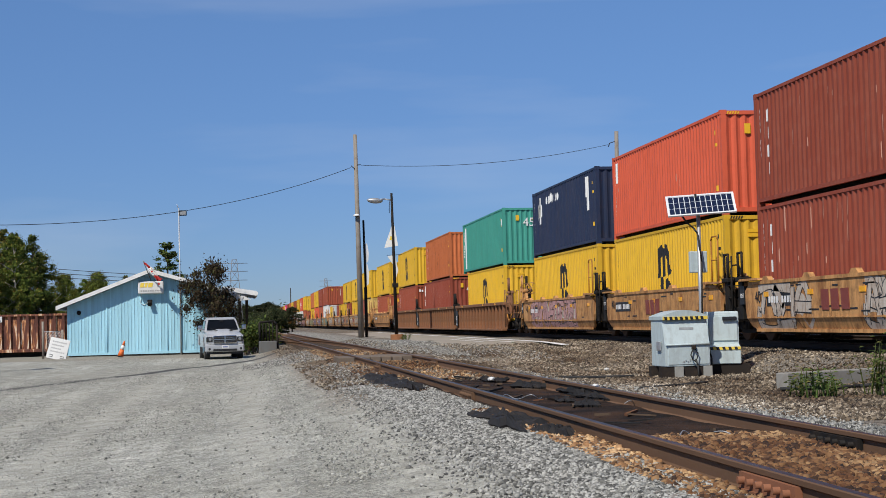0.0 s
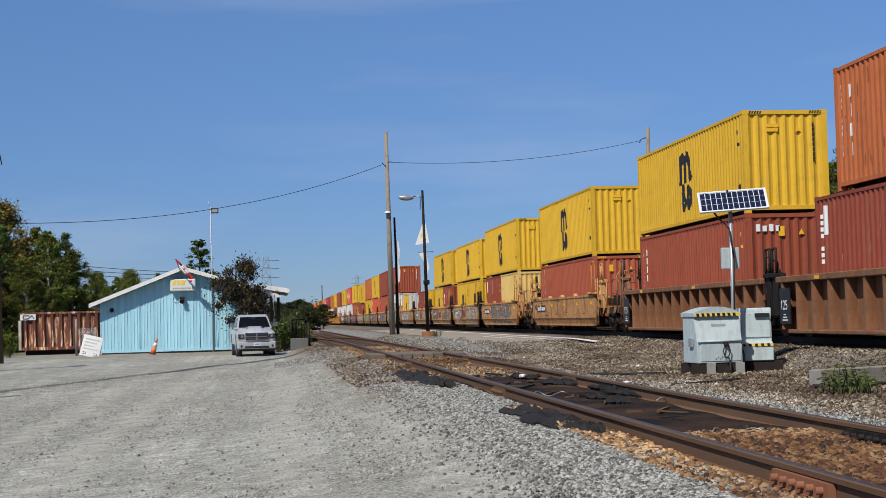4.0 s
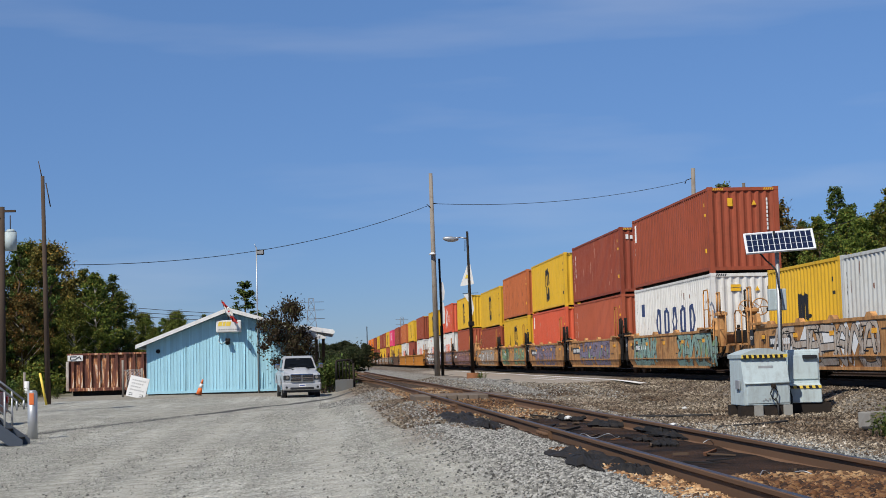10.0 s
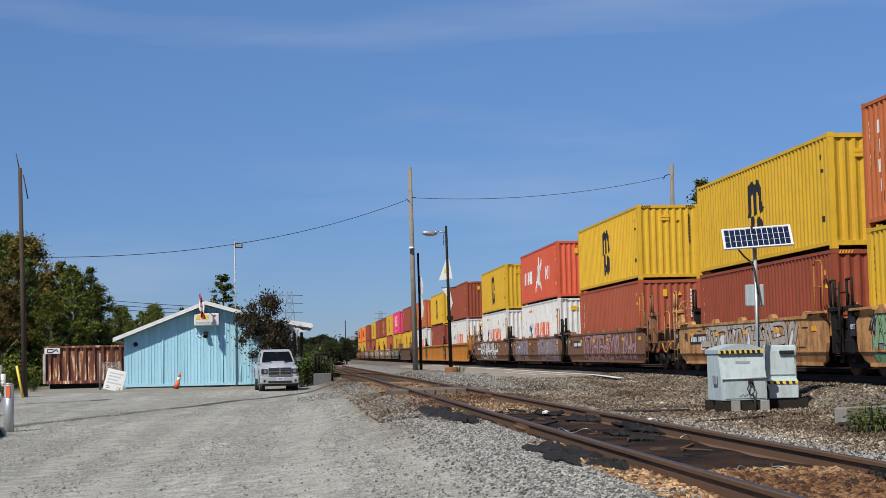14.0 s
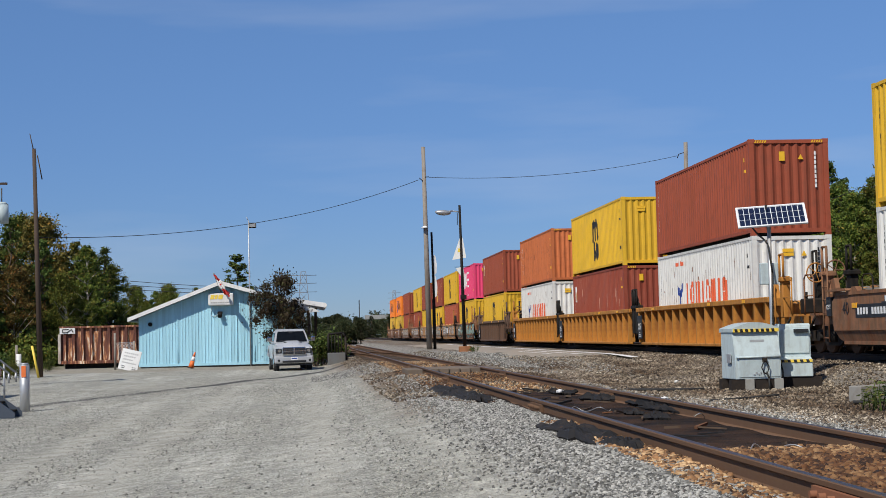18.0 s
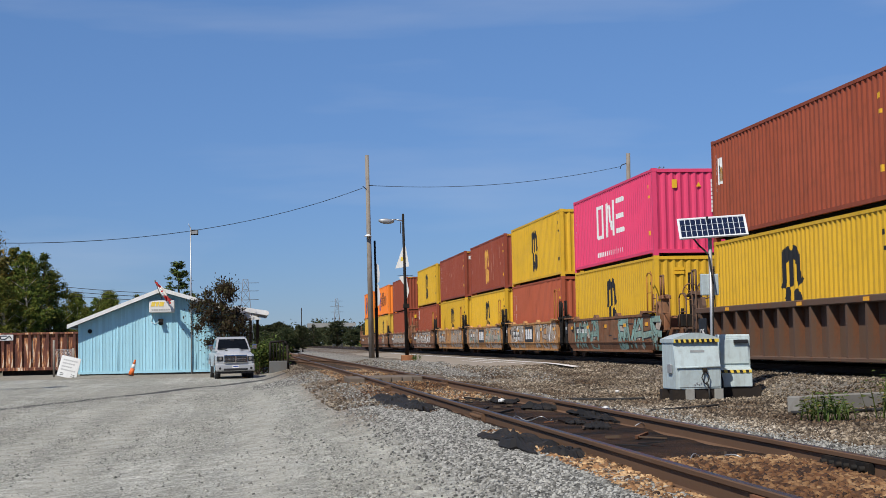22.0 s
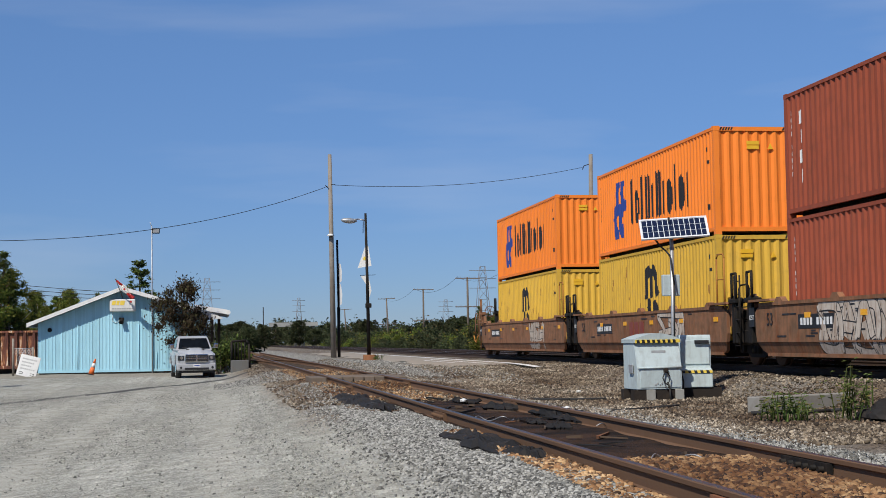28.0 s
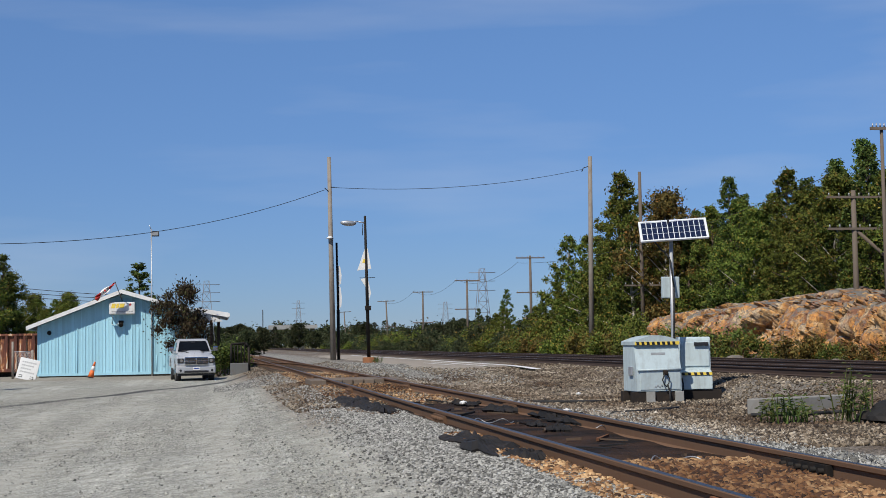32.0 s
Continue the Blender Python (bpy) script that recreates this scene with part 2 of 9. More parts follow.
GROUND = ground_material()
STEEL = paint("rail_web_rust", (0.145, 0.082, 0.048), 0.8, 0.15, streak=False, amount=0.3)
STEEL_DARK = paint("dark_rail_web", (0.060, 0.040, 0.032), 0.8, 0.15, streak=False, amount=0.3)
RAIL_TOP = plain("polished_rail_head", (0.33, 0.31, 0.30), 0.32, 0.9)
RAIL_TOP_OLD = plain("dull_rail_head", (0.07, 0.06, 0.055), 0.38, 0.7)
TIE = paint("creosoted_tie", (0.075, 0.055, 0.042), 0.9, streak=False)
# grimy steel coloured near black, which adds to the shade under the train
DARK = paint("shade_dark_grimy_steel", (0.009, 0.008, 0.007), 0.7, 0.1, amount=0.2)
ASPHALT = paint("worn_asphalt", (0.30, 0.262, 0.215), 0.95, streak=False, amount=0.25)
WHITE_LINE = paint("white_road_paint", (0.72, 0.71, 0.68), 0.8, amount=0.25, streak=False)
POLE_WOOD = paint("weathered_pole_wood", (0.27, 0.24, 0.205), 0.9, amount=0.5)
POLE_DARK = paint("dark_pole_wood", (0.065, 0.046, 0.035), 0.9, amount=0.4)
POLE_GREY = paint("greyed_pole_wood", (0.15, 0.122, 0.098), 0.9, amount=0.4)
GALV = paint("galvanised_steel", (0.45, 0.46, 0.47), 0.45, 0.6, amount=0.12)
CAB_GREY = paint("pale_grey_cabinet_paint", (0.46, 0.545, 0.56), 0.5, amount=0.22, scale=2.0)
BLACK = plain("black_paint", (0.014, 0.014, 0.016), 0.5)
BLACK_RUBBER = plain("black_rubber", (0.02, 0.02, 0.02), 0.8)
HAZ_YELLOW = plain("hazard_yellow", (0.80, 0.58, 0.08), 0.5)
WHITE = paint("white_paint", (0.75, 0.75, 0.73), 0.5, amount=0.15)
BLUE_WALL = paint("sky_blue_board_paint", (0.36, 0.63, 0.74), 0.7, amount=0.10, scale=1.5, dirt=(0.14, 0.25, 0.32), vary=0.10)
LETTER_WHITE = plain("white_lettering", (0.78, 0.78, 0.76), 0.6)
LETTER_BLACK = plain("black_lettering", (0.012, 0.012, 0.014), 0.6)
LABEL_YELLOW = plain("yellow_label", (0.80, 0.45, 0.02), 0.5)

# ---- building helpers ----


def part(name, bm, material, parent=None, label="", smooth=False):
    me = bpy.data.meshes.new(name)
    bm.to_mesh(me)
    bm.free()
    if smooth:
        me.polygons.foreach_set("use_smooth", [True] * len(me.polygons))
    for mat in material if isinstance(material, (list, tuple)) else [material]:
        me.materials.append(mat)
    ob = new(name, me)
    ob.parent = parent
    if label:
        tagged(ob, label)
    return ob


def thing(name, m, label, category, group="", kind=""):
    ob = new(name)
    ob.empty_display_size = 0.2
    ob.matrix_basis = m
    return tagged(ob, label, category, group, kind)


def box(bm, x0, x1, y0, y1, z0, z1, mat=0, taper=0.0):
    vs = [bm.verts.new((x, y, z)) for z, k in ((z0, 0), (z1, taper)) for x, y in ((x0 + k, y0 + k), (x1 - k, y0 + k), (x1 - k, y1 - k), (x0 + k, y1 - k))]
    for f in ((3, 2, 1, 0), (4, 5, 6, 7), (0, 1, 5, 4), (1, 2, 6, 5), (2, 3, 7, 6), (3, 0, 4, 7)):
        bm.faces.new([vs[i] for i in f]).material_index = mat
    return vs


def rbox(bm, x0, x1, y0, y1, z0, z1, r=0.02, mat=0, seg=2):
    """A box with rounded edges."""
    tmp = bmesh.new()
    box(tmp, x0, x1, y0, y1, z0, z1, mat)
    bmesh.ops.bevel(tmp, geom=tmp.edges[:], offset=r, segments=seg, affect="EDGES", profile=0.5)
    me = bpy.data.meshes.new("tmp")
    tmp.to_mesh(me)
    tmp.free()
    bm.from_mesh(me)
    bpy.data.meshes.remove(me)


def tube(bm, p0, p1, r0, r1=None, n=10, mat=0, caps=True):
    r1 = r0 if r1 is None else r1
    p0, p1 = Vector(p0), Vector(p1)
    q = (p1 - p0).to_track_quat("Z", "Y")
    a, c = [], []
    for i in range(n):
        w = 2 * math.pi * i / n
        d = Vector((math.cos(w), math.sin(w), 0))
        a.append(bm.verts.new(p0 + q @ (d * r0)))
        c.append(bm.verts.new(p1 + q @ (d * r1)))
    for i in range(n):
        f = bm.faces.new((a[i], a[(i + 1) % n], c[(i + 1) % n], c[i]))
        f.material_index, f.smooth = mat, True
    if caps:
        bm.faces.new(a[::-1]).material_index = mat
        bm.faces.new(c).material_index = mat


def pipe(bm, pts, r, n=8, mat=0):
    for p0, p1 in zip(pts, pts[1:]):
        tube(bm, p0, p1, r, r, n, mat)


def prism(bm, outline, y0, y1, axis="y", mat=0):
    """An outline in two coordinates pushed along the third. axis y: outline is (x, z); axis x: (y, z); axis z: (x, y)."""
    def at(u, w, k):
        return (u, k, w) if axis == "y" else (k, u, w) if axis == "x" else (u, w, k)
    a = [bm.verts.new(at(u, w, y0)) for u, w in outline]
    c = [bm.verts.new(at(u, w, y1)) for u, w in outline]
    n = len(outline)
    for i in range(n):
        bm.faces.new((a[i], a[(i + 1) % n], c[(i + 1) % n], c[i])).material_index = mat
    bm.faces.new(a[::-1]).material_index = mat
    bm.faces.new(c).material_index = mat
    bmesh.ops.recalc_face_normals(bm, faces=bm.faces)


def quads(name, verts, faces, material, parent=None, smooth=False):
    me = bpy.data.meshes.new(name)
    me.from_pydata(verts, [], faces)
    for mat in material if isinstance(material, (list, tuple)) else [material]:
        me.materials.append(mat)
    if smooth:
        me.polygons.foreach_set("use_smooth", [True] * len(me.polygons))
    me.update()
    ob = new(name, me)
    ob.parent = parent
    return ob


def smooth01(v):
    v = max(0.0, min(1.0, v))
    return v * v * (3 - 2 * v)


def lerp(a, b, k):
    return a + (b - a) * k


SIDING_X, SIDING_TOP = 3.77, 0.84
MAIN_X, SECOND_X, MAIN_TOP = 14.41, 18.9, 1.0


def ground_z(x, y):
    lot = 0.25 * smooth01((y - 15) / 60)
    bed = lerp(0.685, 0.6, smooth01((y - 50) / 20))
    mid = lerp(0.36, 0.76, smooth01((y - 36) / 22))
    # the lot swells gently up to the siding; by the station the rise is short
    foot = lerp(-6.0, 0.2, smooth01((y - 36) / 22))
    k = max(0.0, min(1.0, (x - foot) / (2.5 - foot)))
    rise = lerp(k ** 1.8, smooth01(k), smooth01((y - 36) / 22))
    rise *= lerp(1.0, lerp(0.35, 1.0, smooth01((y - 1) / 8)), smooth01((2.5 - x) / 2.0))
    if x < 4:
        z = lerp(lot, bed, rise)
    elif x < 11.0:
        z = lerp(bed, mid, smooth01((x - 5.3) / 1.6))
    elif x < 16:
        z = lerp(mid, 0.80, smooth01((x - 11.2) / 1.3))
    else:
        z = lerp(0.80, 0.45, smooth01((x - 21.0) / 2.0))
    if x > 24:
        z = 0.45 + 0.35 * smooth01((x - 25) / 8) * (1 - smooth01((y - 120) / 80))
    return z


def uneven(x, y):
    """Small humps and ruts of the ground, none of them far away."""
    if not (-40 < x < 60 and -20 < y < 200):
        return 0.0
    return 0.05 * noise.noise((x * 0.25, y * 0.2, 0)) + 0.018 * noise.noise((x * 1.3, y * 1.1, 3))

# ---- ground, tracks ----


def axis_steps(*spans):
    out = []
    for a, b, step in spans:
        n = max(1, round((b - a) / step))
        out += [a + (b - a) * i / n for i in range(n)]
    return out + [spans[-1][1]]


def build_ground():
    xs = axis_steps((-2500, -300, 400), (-300, -40, 40), (-40, -12, 3), (-12, 24, 0.22), (24, 60, 3), (60, 300, 40), (300, 2500, 400))
    ys = axis_steps((-300, -20, 40), (-20, 10, 3), (10, 45, 0.25), (45, 100, 0.8), (100, 200, 4), (200, 600, 40), (600, 4200, 400))
    vs, fs = [], []
    for y in ys:
        for x in xs:
            vs.append((x, y, ground_z(x, y) + uneven(x, y)))
    w = len(xs)
    for j in range(len(ys) - 1):
        for i in range(w - 1):
            fs.append((j * w + i, j * w + i + 1, (j + 1) * w + i + 1, (j + 1) * w + i))
    ob = quads("ground", vs, fs, GROUND, smooth=True)
    tagged(ob, "dusty grey gravel lot and brown railway ballast", "ground", kind="structure")


build_ground()

RAIL_PROFILE = [(-0.07, 0.0), (0.07, 0.0), (0.07, 0.012), (0.012, 0.03), (0.011, 0.125), (0.034, 0.138), (0.036, 0.168), (0.028, 0.175), (-0.028, 0.175), (-0.036, 0.168), (-0.034, 0.138), (-0.011, 0.125), (-0.012, 0.03), (-0.07, 0.012)]


def build_track(cx, top, y0, y1, head, label, tie_to):
    track = thing("railway_track", pose(cx, 0, 0), label, "railway track", "railway tracks", "structure")
    for side in (-1, 1):
        bm = bmesh.new()
        prism(bm, [(side * 0.755 + u, top - 0.175 + w) for u, w in RAIL_PROFILE], y0, y1)
        bm.faces.ensure_lookup_table()
        for f in bm.faces:
            if f.normal.z > 0.9 and f.calc_center_median().z > top - 0.02:
                f.material_index = 1
        part("rail", bm, [STEEL if head is RAIL_TOP_OLD else STEEL_DARK, head], track)
    bm = bmesh.new()
    box(bm, -1.25, 1.25, -0.11, 0.11, top - 0.36, top - 0.178)
    first = part("tie", bm, TIE, track)
    first.location = (0, y0 + 0.3, 0)
    y, k = y0 + 0.82, 0
    while y < tie_to:
        ob = new("tie", first.data)
        ob.parent = track
        ob.location = (random.uniform(-0.06, 0.06), y, random.uniform(-0.015, 0.006))
        ob.rotation_euler = (0, 0, random.uniform(-0.02, 0.02))
        y += 0.53
    return track


def angle_bar(track, top, side, y, mat):
    """A bolted bar that joins two lengths of rail."""
    bm = bmesh.new()
    x = side * 0.755
    for sx in (-1, 1):
        u0, u1 = sorted((x + sx * 0.014, x + sx * 0.058))
        box(bm, u0, u1, y - 0.46, y + 0.46, top - 0.150, top - 0.045)
        u0, u1 = sorted((x + sx * 0.03, x + sx * 0.075))
        box(bm, u0, u1, y - 0.46, y + 0.46, top - 0.165, top - 0.140)
    bar = part("joint_bar", bm, mat, track)
    for k in (-0.37, -0.22, -0.07, 0.07, 0.22, 0.37):
        bm = bmesh.new()
        tube(bm, (x - 0.10, y + k, top - 0.09), (x + 0.10, y + k, top - 0.09), 0.024, n=6)
        part("bolt", bm, mat, bar)


siding = build_track(SIDING_X, SIDING_TOP, -25, 150, RAIL_TOP_OLD, "rusty siding track half buried in dirt", 130)
FRESH_RUST = paint("fresh_orange_rust", (0.23, 0.095, 0.05), 0.85, streak=False, amount=0.3)
for side, y, mat in ((-1, 8.3, FRESH_RUST), (1, 11.0, DARK), (-1, 19.8, STEEL), (1, 22.6, STEEL), (-1, 33.0, STEEL), (1, 35.0, STEEL), (-1, 45.5, STEEL), (1, 47.5, STEEL)):
    angle_bar(siding, SIDING_TOP, side, y, mat)


def build_turnout():
    """A track that curves away from the siding towards the station."""
    track = thing("railway_track", pose(SIDING_X, 0, 0), "rusty turnout track curving off the siding", "railway track", "railway tracks", "structure")

    def bend(y):
        return -max(0.0, y - 64) ** 2 / 820
    for side in (-1, 1):
        bm = bmesh.new()
        rings = []
        for y in axis_steps((66, 132, 3)):
            x, top = side * 0.755 + bend(y), lerp(SIDING_TOP - 0.02, SIDING_TOP - 0.1, smooth01((y - 70) / 30))
            rings.append([bm.verts.new((x + u, y, top - 0.175 + w)) for u, w in RAIL_PROFILE])
        n = len(RAIL_PROFILE)
        for a, b in zip(rings, rings[1:]):
            for k in range(n):
                bm.faces.new((a[k], b[k], b[(k + 1) % n], a[(k + 1) % n]))
        bmesh.ops.recalc_face_normals(bm, faces=bm.faces)
        part("rail", bm, STEEL, track)
    bm = bmesh.new()
    box(bm, -1.3, 1.3, -0.11, 0.11, SIDING_TOP - 0.44, SIDING_TOP - 0.27)
    me = None
    for k in range(95):
        y = 70 + k * 0.65
        if me is None:
            ob = part("tie", bm, TIE, track)
            me = ob.data
        else:
            ob = new("tie", me)
            ob.parent = track
        ob.location = (bend(y), y, 0)
        ob.rotation_euler = (0, 0, (y - 64) / 410)


build_turnout()
build_track(MAIN_X, MAIN_TOP, -30, 900, RAIL_TOP, "polished main line track on brown ballast", 90)
build_track(SECOND_X, MAIN_TOP - 0.02, -30, 900, RAIL_TOP, "second main line track on brown ballast", 60)

# ---- the container train ----
CW = 2.44
HC, STD = 2.896, 2.591
C_YEL = paint("yellow_container_paint", (0.70, 0.415, 0.028), 0.55, rust=0.1, amount=0.22, dirt=(0.22, 0.13, 0.04))
C_YLF = paint("faded_yellow_container_paint", (0.66, 0.40, 0.05), 0.6, rust=0.12, amount=0.3, dirt=(0.26, 0.17, 0.06))
C_MAR = paint("maroon_container_paint", (0.26, 0.054, 0.029), 0.6, rust=0.12, amount=0.32, dirt=(0.34, 0.13, 0.085))
C_BRN = paint("brown_red_container_paint", (0.31, 0.070, 0.034), 0.6, rust=0.15, amount=0.45, dirt=(0.14, 0.05, 0.03))
C_ORB = paint("faded_orange_container_paint", (0.53, 0.15, 0.05), 0.65, rust=0.3, amount=0.45, dirt=(0.25, 0.07, 0.03))
C_RBR = paint("faded_red_brown_container_paint", (0.38, 0.092, 0.046), 0.65, rust=0.2, amount=0.3, dirt=(0.25, 0.07, 0.03))
C_RED = paint("red_container_paint", (0.66, 0.115, 0.055), 0.55, rust=0.1, amount=0.2, dirt=(0.22, 0.05, 0.03))
C_ORG = paint("bright_orange_container_paint", (0.90, 0.235, 0.03), 0.5, rust=0.05, amount=0.12, dirt=(0.4, 0.12, 0.02))
C_PNK = paint("magenta_container_paint", (0.75, 0.062, 0.16), 0.5, rust=0.04, amount=0.1, dirt=(0.3, 0.05, 0.1))
C_TEA = paint("teal_container_paint", (0.055, 0.30, 0.235), 0.55, rust=0.12, amount=0.25, dirt=(0.05, 0.14, 0.1))
C_NVY = paint("navy_container_paint", (0.016, 0.027, 0.065), 0.5, rust=0.06, amount=0.15)
C_WHT = paint("white_container_paint", (0.72, 0.71, 0.665), 0.5, rust=0.2, amount=0.32, dirt=(0.3, 0.26, 0.2))
C_GRY = paint("stained_white_container_paint", (0.58, 0.60, 0.58), 0.55, rust=0.35, amount=0.3, dirt=(0.3, 0.24, 0.18))
C_CRM = paint("cream_container_paint", (0.72, 0.50, 0.16), 0.5, rust=0.1, amount=0.2, dirt=(0.3, 0.2, 0.08))
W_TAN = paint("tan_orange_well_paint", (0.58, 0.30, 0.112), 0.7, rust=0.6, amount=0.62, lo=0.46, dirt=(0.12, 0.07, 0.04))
W_BRN = paint("rusty_brown_well_paint", (0.27, 0.125, 0.064), 0.75, rust=0.6, amount=0.7, lo=0.42)
W_ORG = paint("orange_well_paint", (0.46, 0.195, 0.035), 0.65, rust=0.45, amount=0.6, dirt=(0.16, 0.08, 0.03))
W_DRK = paint("dark_brown_well_paint", (0.12, 0.072, 0.050), 0.7, rust=0.5, amount=0.45)
L_RED = plain("orange_red_lettering", (0.72, 0.12, 0.04), 0.6)
L_BLUE = plain("blue_lettering", (0.02, 0.05, 0.25), 0.6)
L_NAVY = plain("navy_lettering", (0.03, 0.05, 0.13), 0.6)
L_GOLD = plain("gold_lettering", (0.70, 0.36, 0.06), 0.6)
L_TEAL = paint("teal_spray_paint", (0.24, 0.42, 0.37), 0.75, amount=0.6, dirt=(0.24, 0.13, 0.07), rust=0.25, lo=0.48, scale=1.6)
L_GREEN = paint("green_spray_paint", (0.26, 0.48, 0.27), 0.75, amount=0.6, dirt=(0.24, 0.13, 0.07), rust=0.25, lo=0.48, scale=1.6)
L_PINK = paint("pink_spray_paint", (0.48, 0.28, 0.28), 0.75, amount=0.6, dirt=(0.24, 0.13, 0.07), rust=0.25, lo=0.48, scale=1.6)
L_PURPLE = paint("violet_grey_spray_paint", (0.24, 0.22, 0.32), 0.75, amount=0.6, dirt=(0.24, 0.13, 0.07), rust=0.25, lo=0.48, scale=1.6)
L_PALE = paint("pale_spray_paint", (0.52, 0.46, 0.39), 0.75, amount=0.6, dirt=(0.24, 0.13, 0.07), rust=0.25, lo=0.48, scale=1.6)
L_SMOKE = paint("smoke_grey_spray_paint", (0.13, 0.12, 0.115), 0.75, amount=0.6, dirt=(0.24, 0.13, 0.07), rust=0.25, lo=0.48, scale=1.6)
L_MAROON = plain("maroon_lettering", (0.22, 0.05, 0.035), 0.6)

L_SCRAPE = plain("bare_pale_scrape", (0.50, 0.26, 0.19), 0.7)
L_RUST = plain("dark_rust_streak", (0.16, 0.05, 0.022), 0.8)
# paints that show scrapes: how many on a forty-foot side, of what tone, how long
SCRAPED = {C_MAR: (26, L_SCRAPE, 0.8), C_ORB: (70, L_RUST, 0.45), C_WHT: (40, L_RUST, 0.4), C_GRY: (60, L_RUST, 0.5), C_RBR: (30, L_RUST, 0.5), C_YLF: (24, L_RUST, 0.4), C_RED: (12, L_SCRAPE, 0.3), C_CRM: (24, L_RUST, 0.3)}
REFLECTOR = plain("orange_reflector_strip", (0.90, 0.42, 0.02), 0.4)
PERIOD, DEPTH = 0.279, 0.038


def corr(y, period=PERIOD, depth=DEPTH):
    """How far the corrugated sheet lies inward at y."""
    k = (y / period) % 1.0
    if k < 0.26:
        return 0.0
    if k < 0.5:
        return depth * (k - 0.26) / 0.24
    if k < 0.76:
        return depth
    return depth * (1 - (k - 0.76) / 0.24)


def corr_breaks(y0, y1, period=PERIOD):
    out = [y0]
    i = math.floor(y0 / period)
    while i * period < y1:
        for k in (0.0, 0.26, 0.5, 0.76):
            y = (i + k) * period
            if y0 + 1e-4 < y < y1 - 1e-4:
                out.append(y)
        i += 1
    return out + [y1]


CONTAINER_MESHES = {}


def mesh_of(name, bm):
    me = bpy.data.meshes.new(name)
    bm.to_mesh(me)
    bm.free()
    me.materials.append(None)
    return me


def container_meshes(L, H):
    key = (L, H)
    if key in CONTAINER_MESHES:
        return CONTAINER_MESHES[key]
    hw = CW / 2
    fr = bmesh.new()
    for sx in (-1, 1):
        for y0, y1 in ((0.0, 0.14), (L - 0.14, L)):
            x0, x1 = sorted((sx * hw, sx * (hw - 0.15)))
            box(fr, x0, x1, y0, y1, 0.1, H - 0.1)
            cx0, cx1 = sorted((sx * (hw + 0.004), sx * (hw - 0.17)))
            for z in (0.0, H - 0.118):
                box(fr, cx0, cx1, y0 - 0.004 if y0 == 0 else y0 - 0.02, y1 + 0.02 if y0 == 0 else y1 + 0.004, z, z + 0.118)
        x0, x1 = sorted((sx * (hw - 0.004), sx * (hw - 0.10)))
        box(fr, x0, x1, 0.14, L - 0.14, 0.10, 0.20)
        box(fr, x0, x1, 0.14, L - 0.14, H - 0.10, H - 0.02)
    for y0, y1 in ((0.004, 0.10), (L - 0.10, L - 0.004)):
        box(fr, -hw + 0.15, hw - 0.15, y0, y1, 0.08, 0.20)
        box(fr, -hw + 0.15, hw - 0.15, y0, y1, H - 0.13, H - 0.02)
    sides = []
    for sx in (-1, 1):
        bm = bmesh.new()
        ys = corr_breaks(0.14, L - 0.14)
        cols = [[bm.verts.new((sx * (hw - 0.012 - corr(y)), y, z)) for z in (0.195, H - 0.095)] for y in ys]
        for a, b in zip(cols, cols[1:]):
            bm.faces.new((a[0], a[1], b[1], b[0]) if sx < 0 else (a[0], b[0], b[1], a[1]))
        sides.append(mesh_of("side_wall", bm))
    ends = []
    for k in (0, 1):
        bm = bmesh.new()
        xs = corr_breaks(-hw + 0.15, hw - 0.15, 0.262)
        cols = []
        for x in xs:
            d = 0.02 + corr(x + 0.05, 0.262, 0.05)
            y = d if k == 0 else L - d
            cols.append([bm.verts.new((x, y, z)) for z in (0.195, H - 0.125)])
        for a, b in zip(cols, cols[1:]):
            bm.faces.new((a[0], b[0], b[1], a[1]) if k == 0 else (a[0], a[1], b[1], b[0]))
        ends.append(mesh_of("end_wall", bm))
    bm = bmesh.new()
    ys = corr_breaks(0.1, L - 0.1, 0.42)
    cols = [[bm.verts.new((x, y, H - 0.03 - corr(y, 0.42, 0.02))) for x in (-hw + 0.05, hw - 0.05)] for y in ys]
    for a, b in zip(cols, cols[1:]):
        bm.faces.new((a[0], a[1], b[1], b[0]))
    roof = mesh_of("roof", bm)
    bm = bmesh.new()
    box(bm, -hw + 0.35, hw - 0.35, 0.12, L - 0.12, 0.04, 0.14)
    box(bm, -hw + 0.1, hw - 0.1, 0.12, L - 0.12, 0.145, 0.19)
    floor = mesh_of("floor", bm)
    CONTAINER_MESHES[key] = (mesh_of("frame", fr), sides, ends, roof, floor)
    return CONTAINER_MESHES[key]


def child(name, me, mat, parent, label=""):
    ob = new(name, me)
    ob.parent = parent
    ob.material_slots[0].link = "OBJECT"
    ob.material_slots[0].material = mat
    if label:
        tagged(ob, label)
    return ob


def on_side(name, shapes, mat, parent, label=""):
    """Painted shapes that follow the corrugation of the wall that faces the lot. Each is (y0, low0, high0, y1, low1, high1)."""
    bm = bmesh.new()
    for y0, a0, b0, y1, a1, b1 in shapes:
        if y1 < y0:
            y0, a0, b0, y1, a1, b1 = y1, a1, b1, y0, a0, b0
        prev = None
        for y in corr_breaks(y0, y1):
            k = (y - y0) / (y1 - y0)
            x = -CW / 2 + 0.012 + corr(y) - 0.004
            cur = [bm.verts.new((x, y, lerp(a0, a1, k))), bm.verts.new((x, y, lerp(b0, b1, k)))]
            if prev:
                bm.faces.new((prev[0], prev[1], cur[1], cur[0]))
            prev = cur
    ob = part(name, bm, mat, parent, label)
    if len(shapes) > 1:
        tagged(ob, kind="stuff")
    return ob


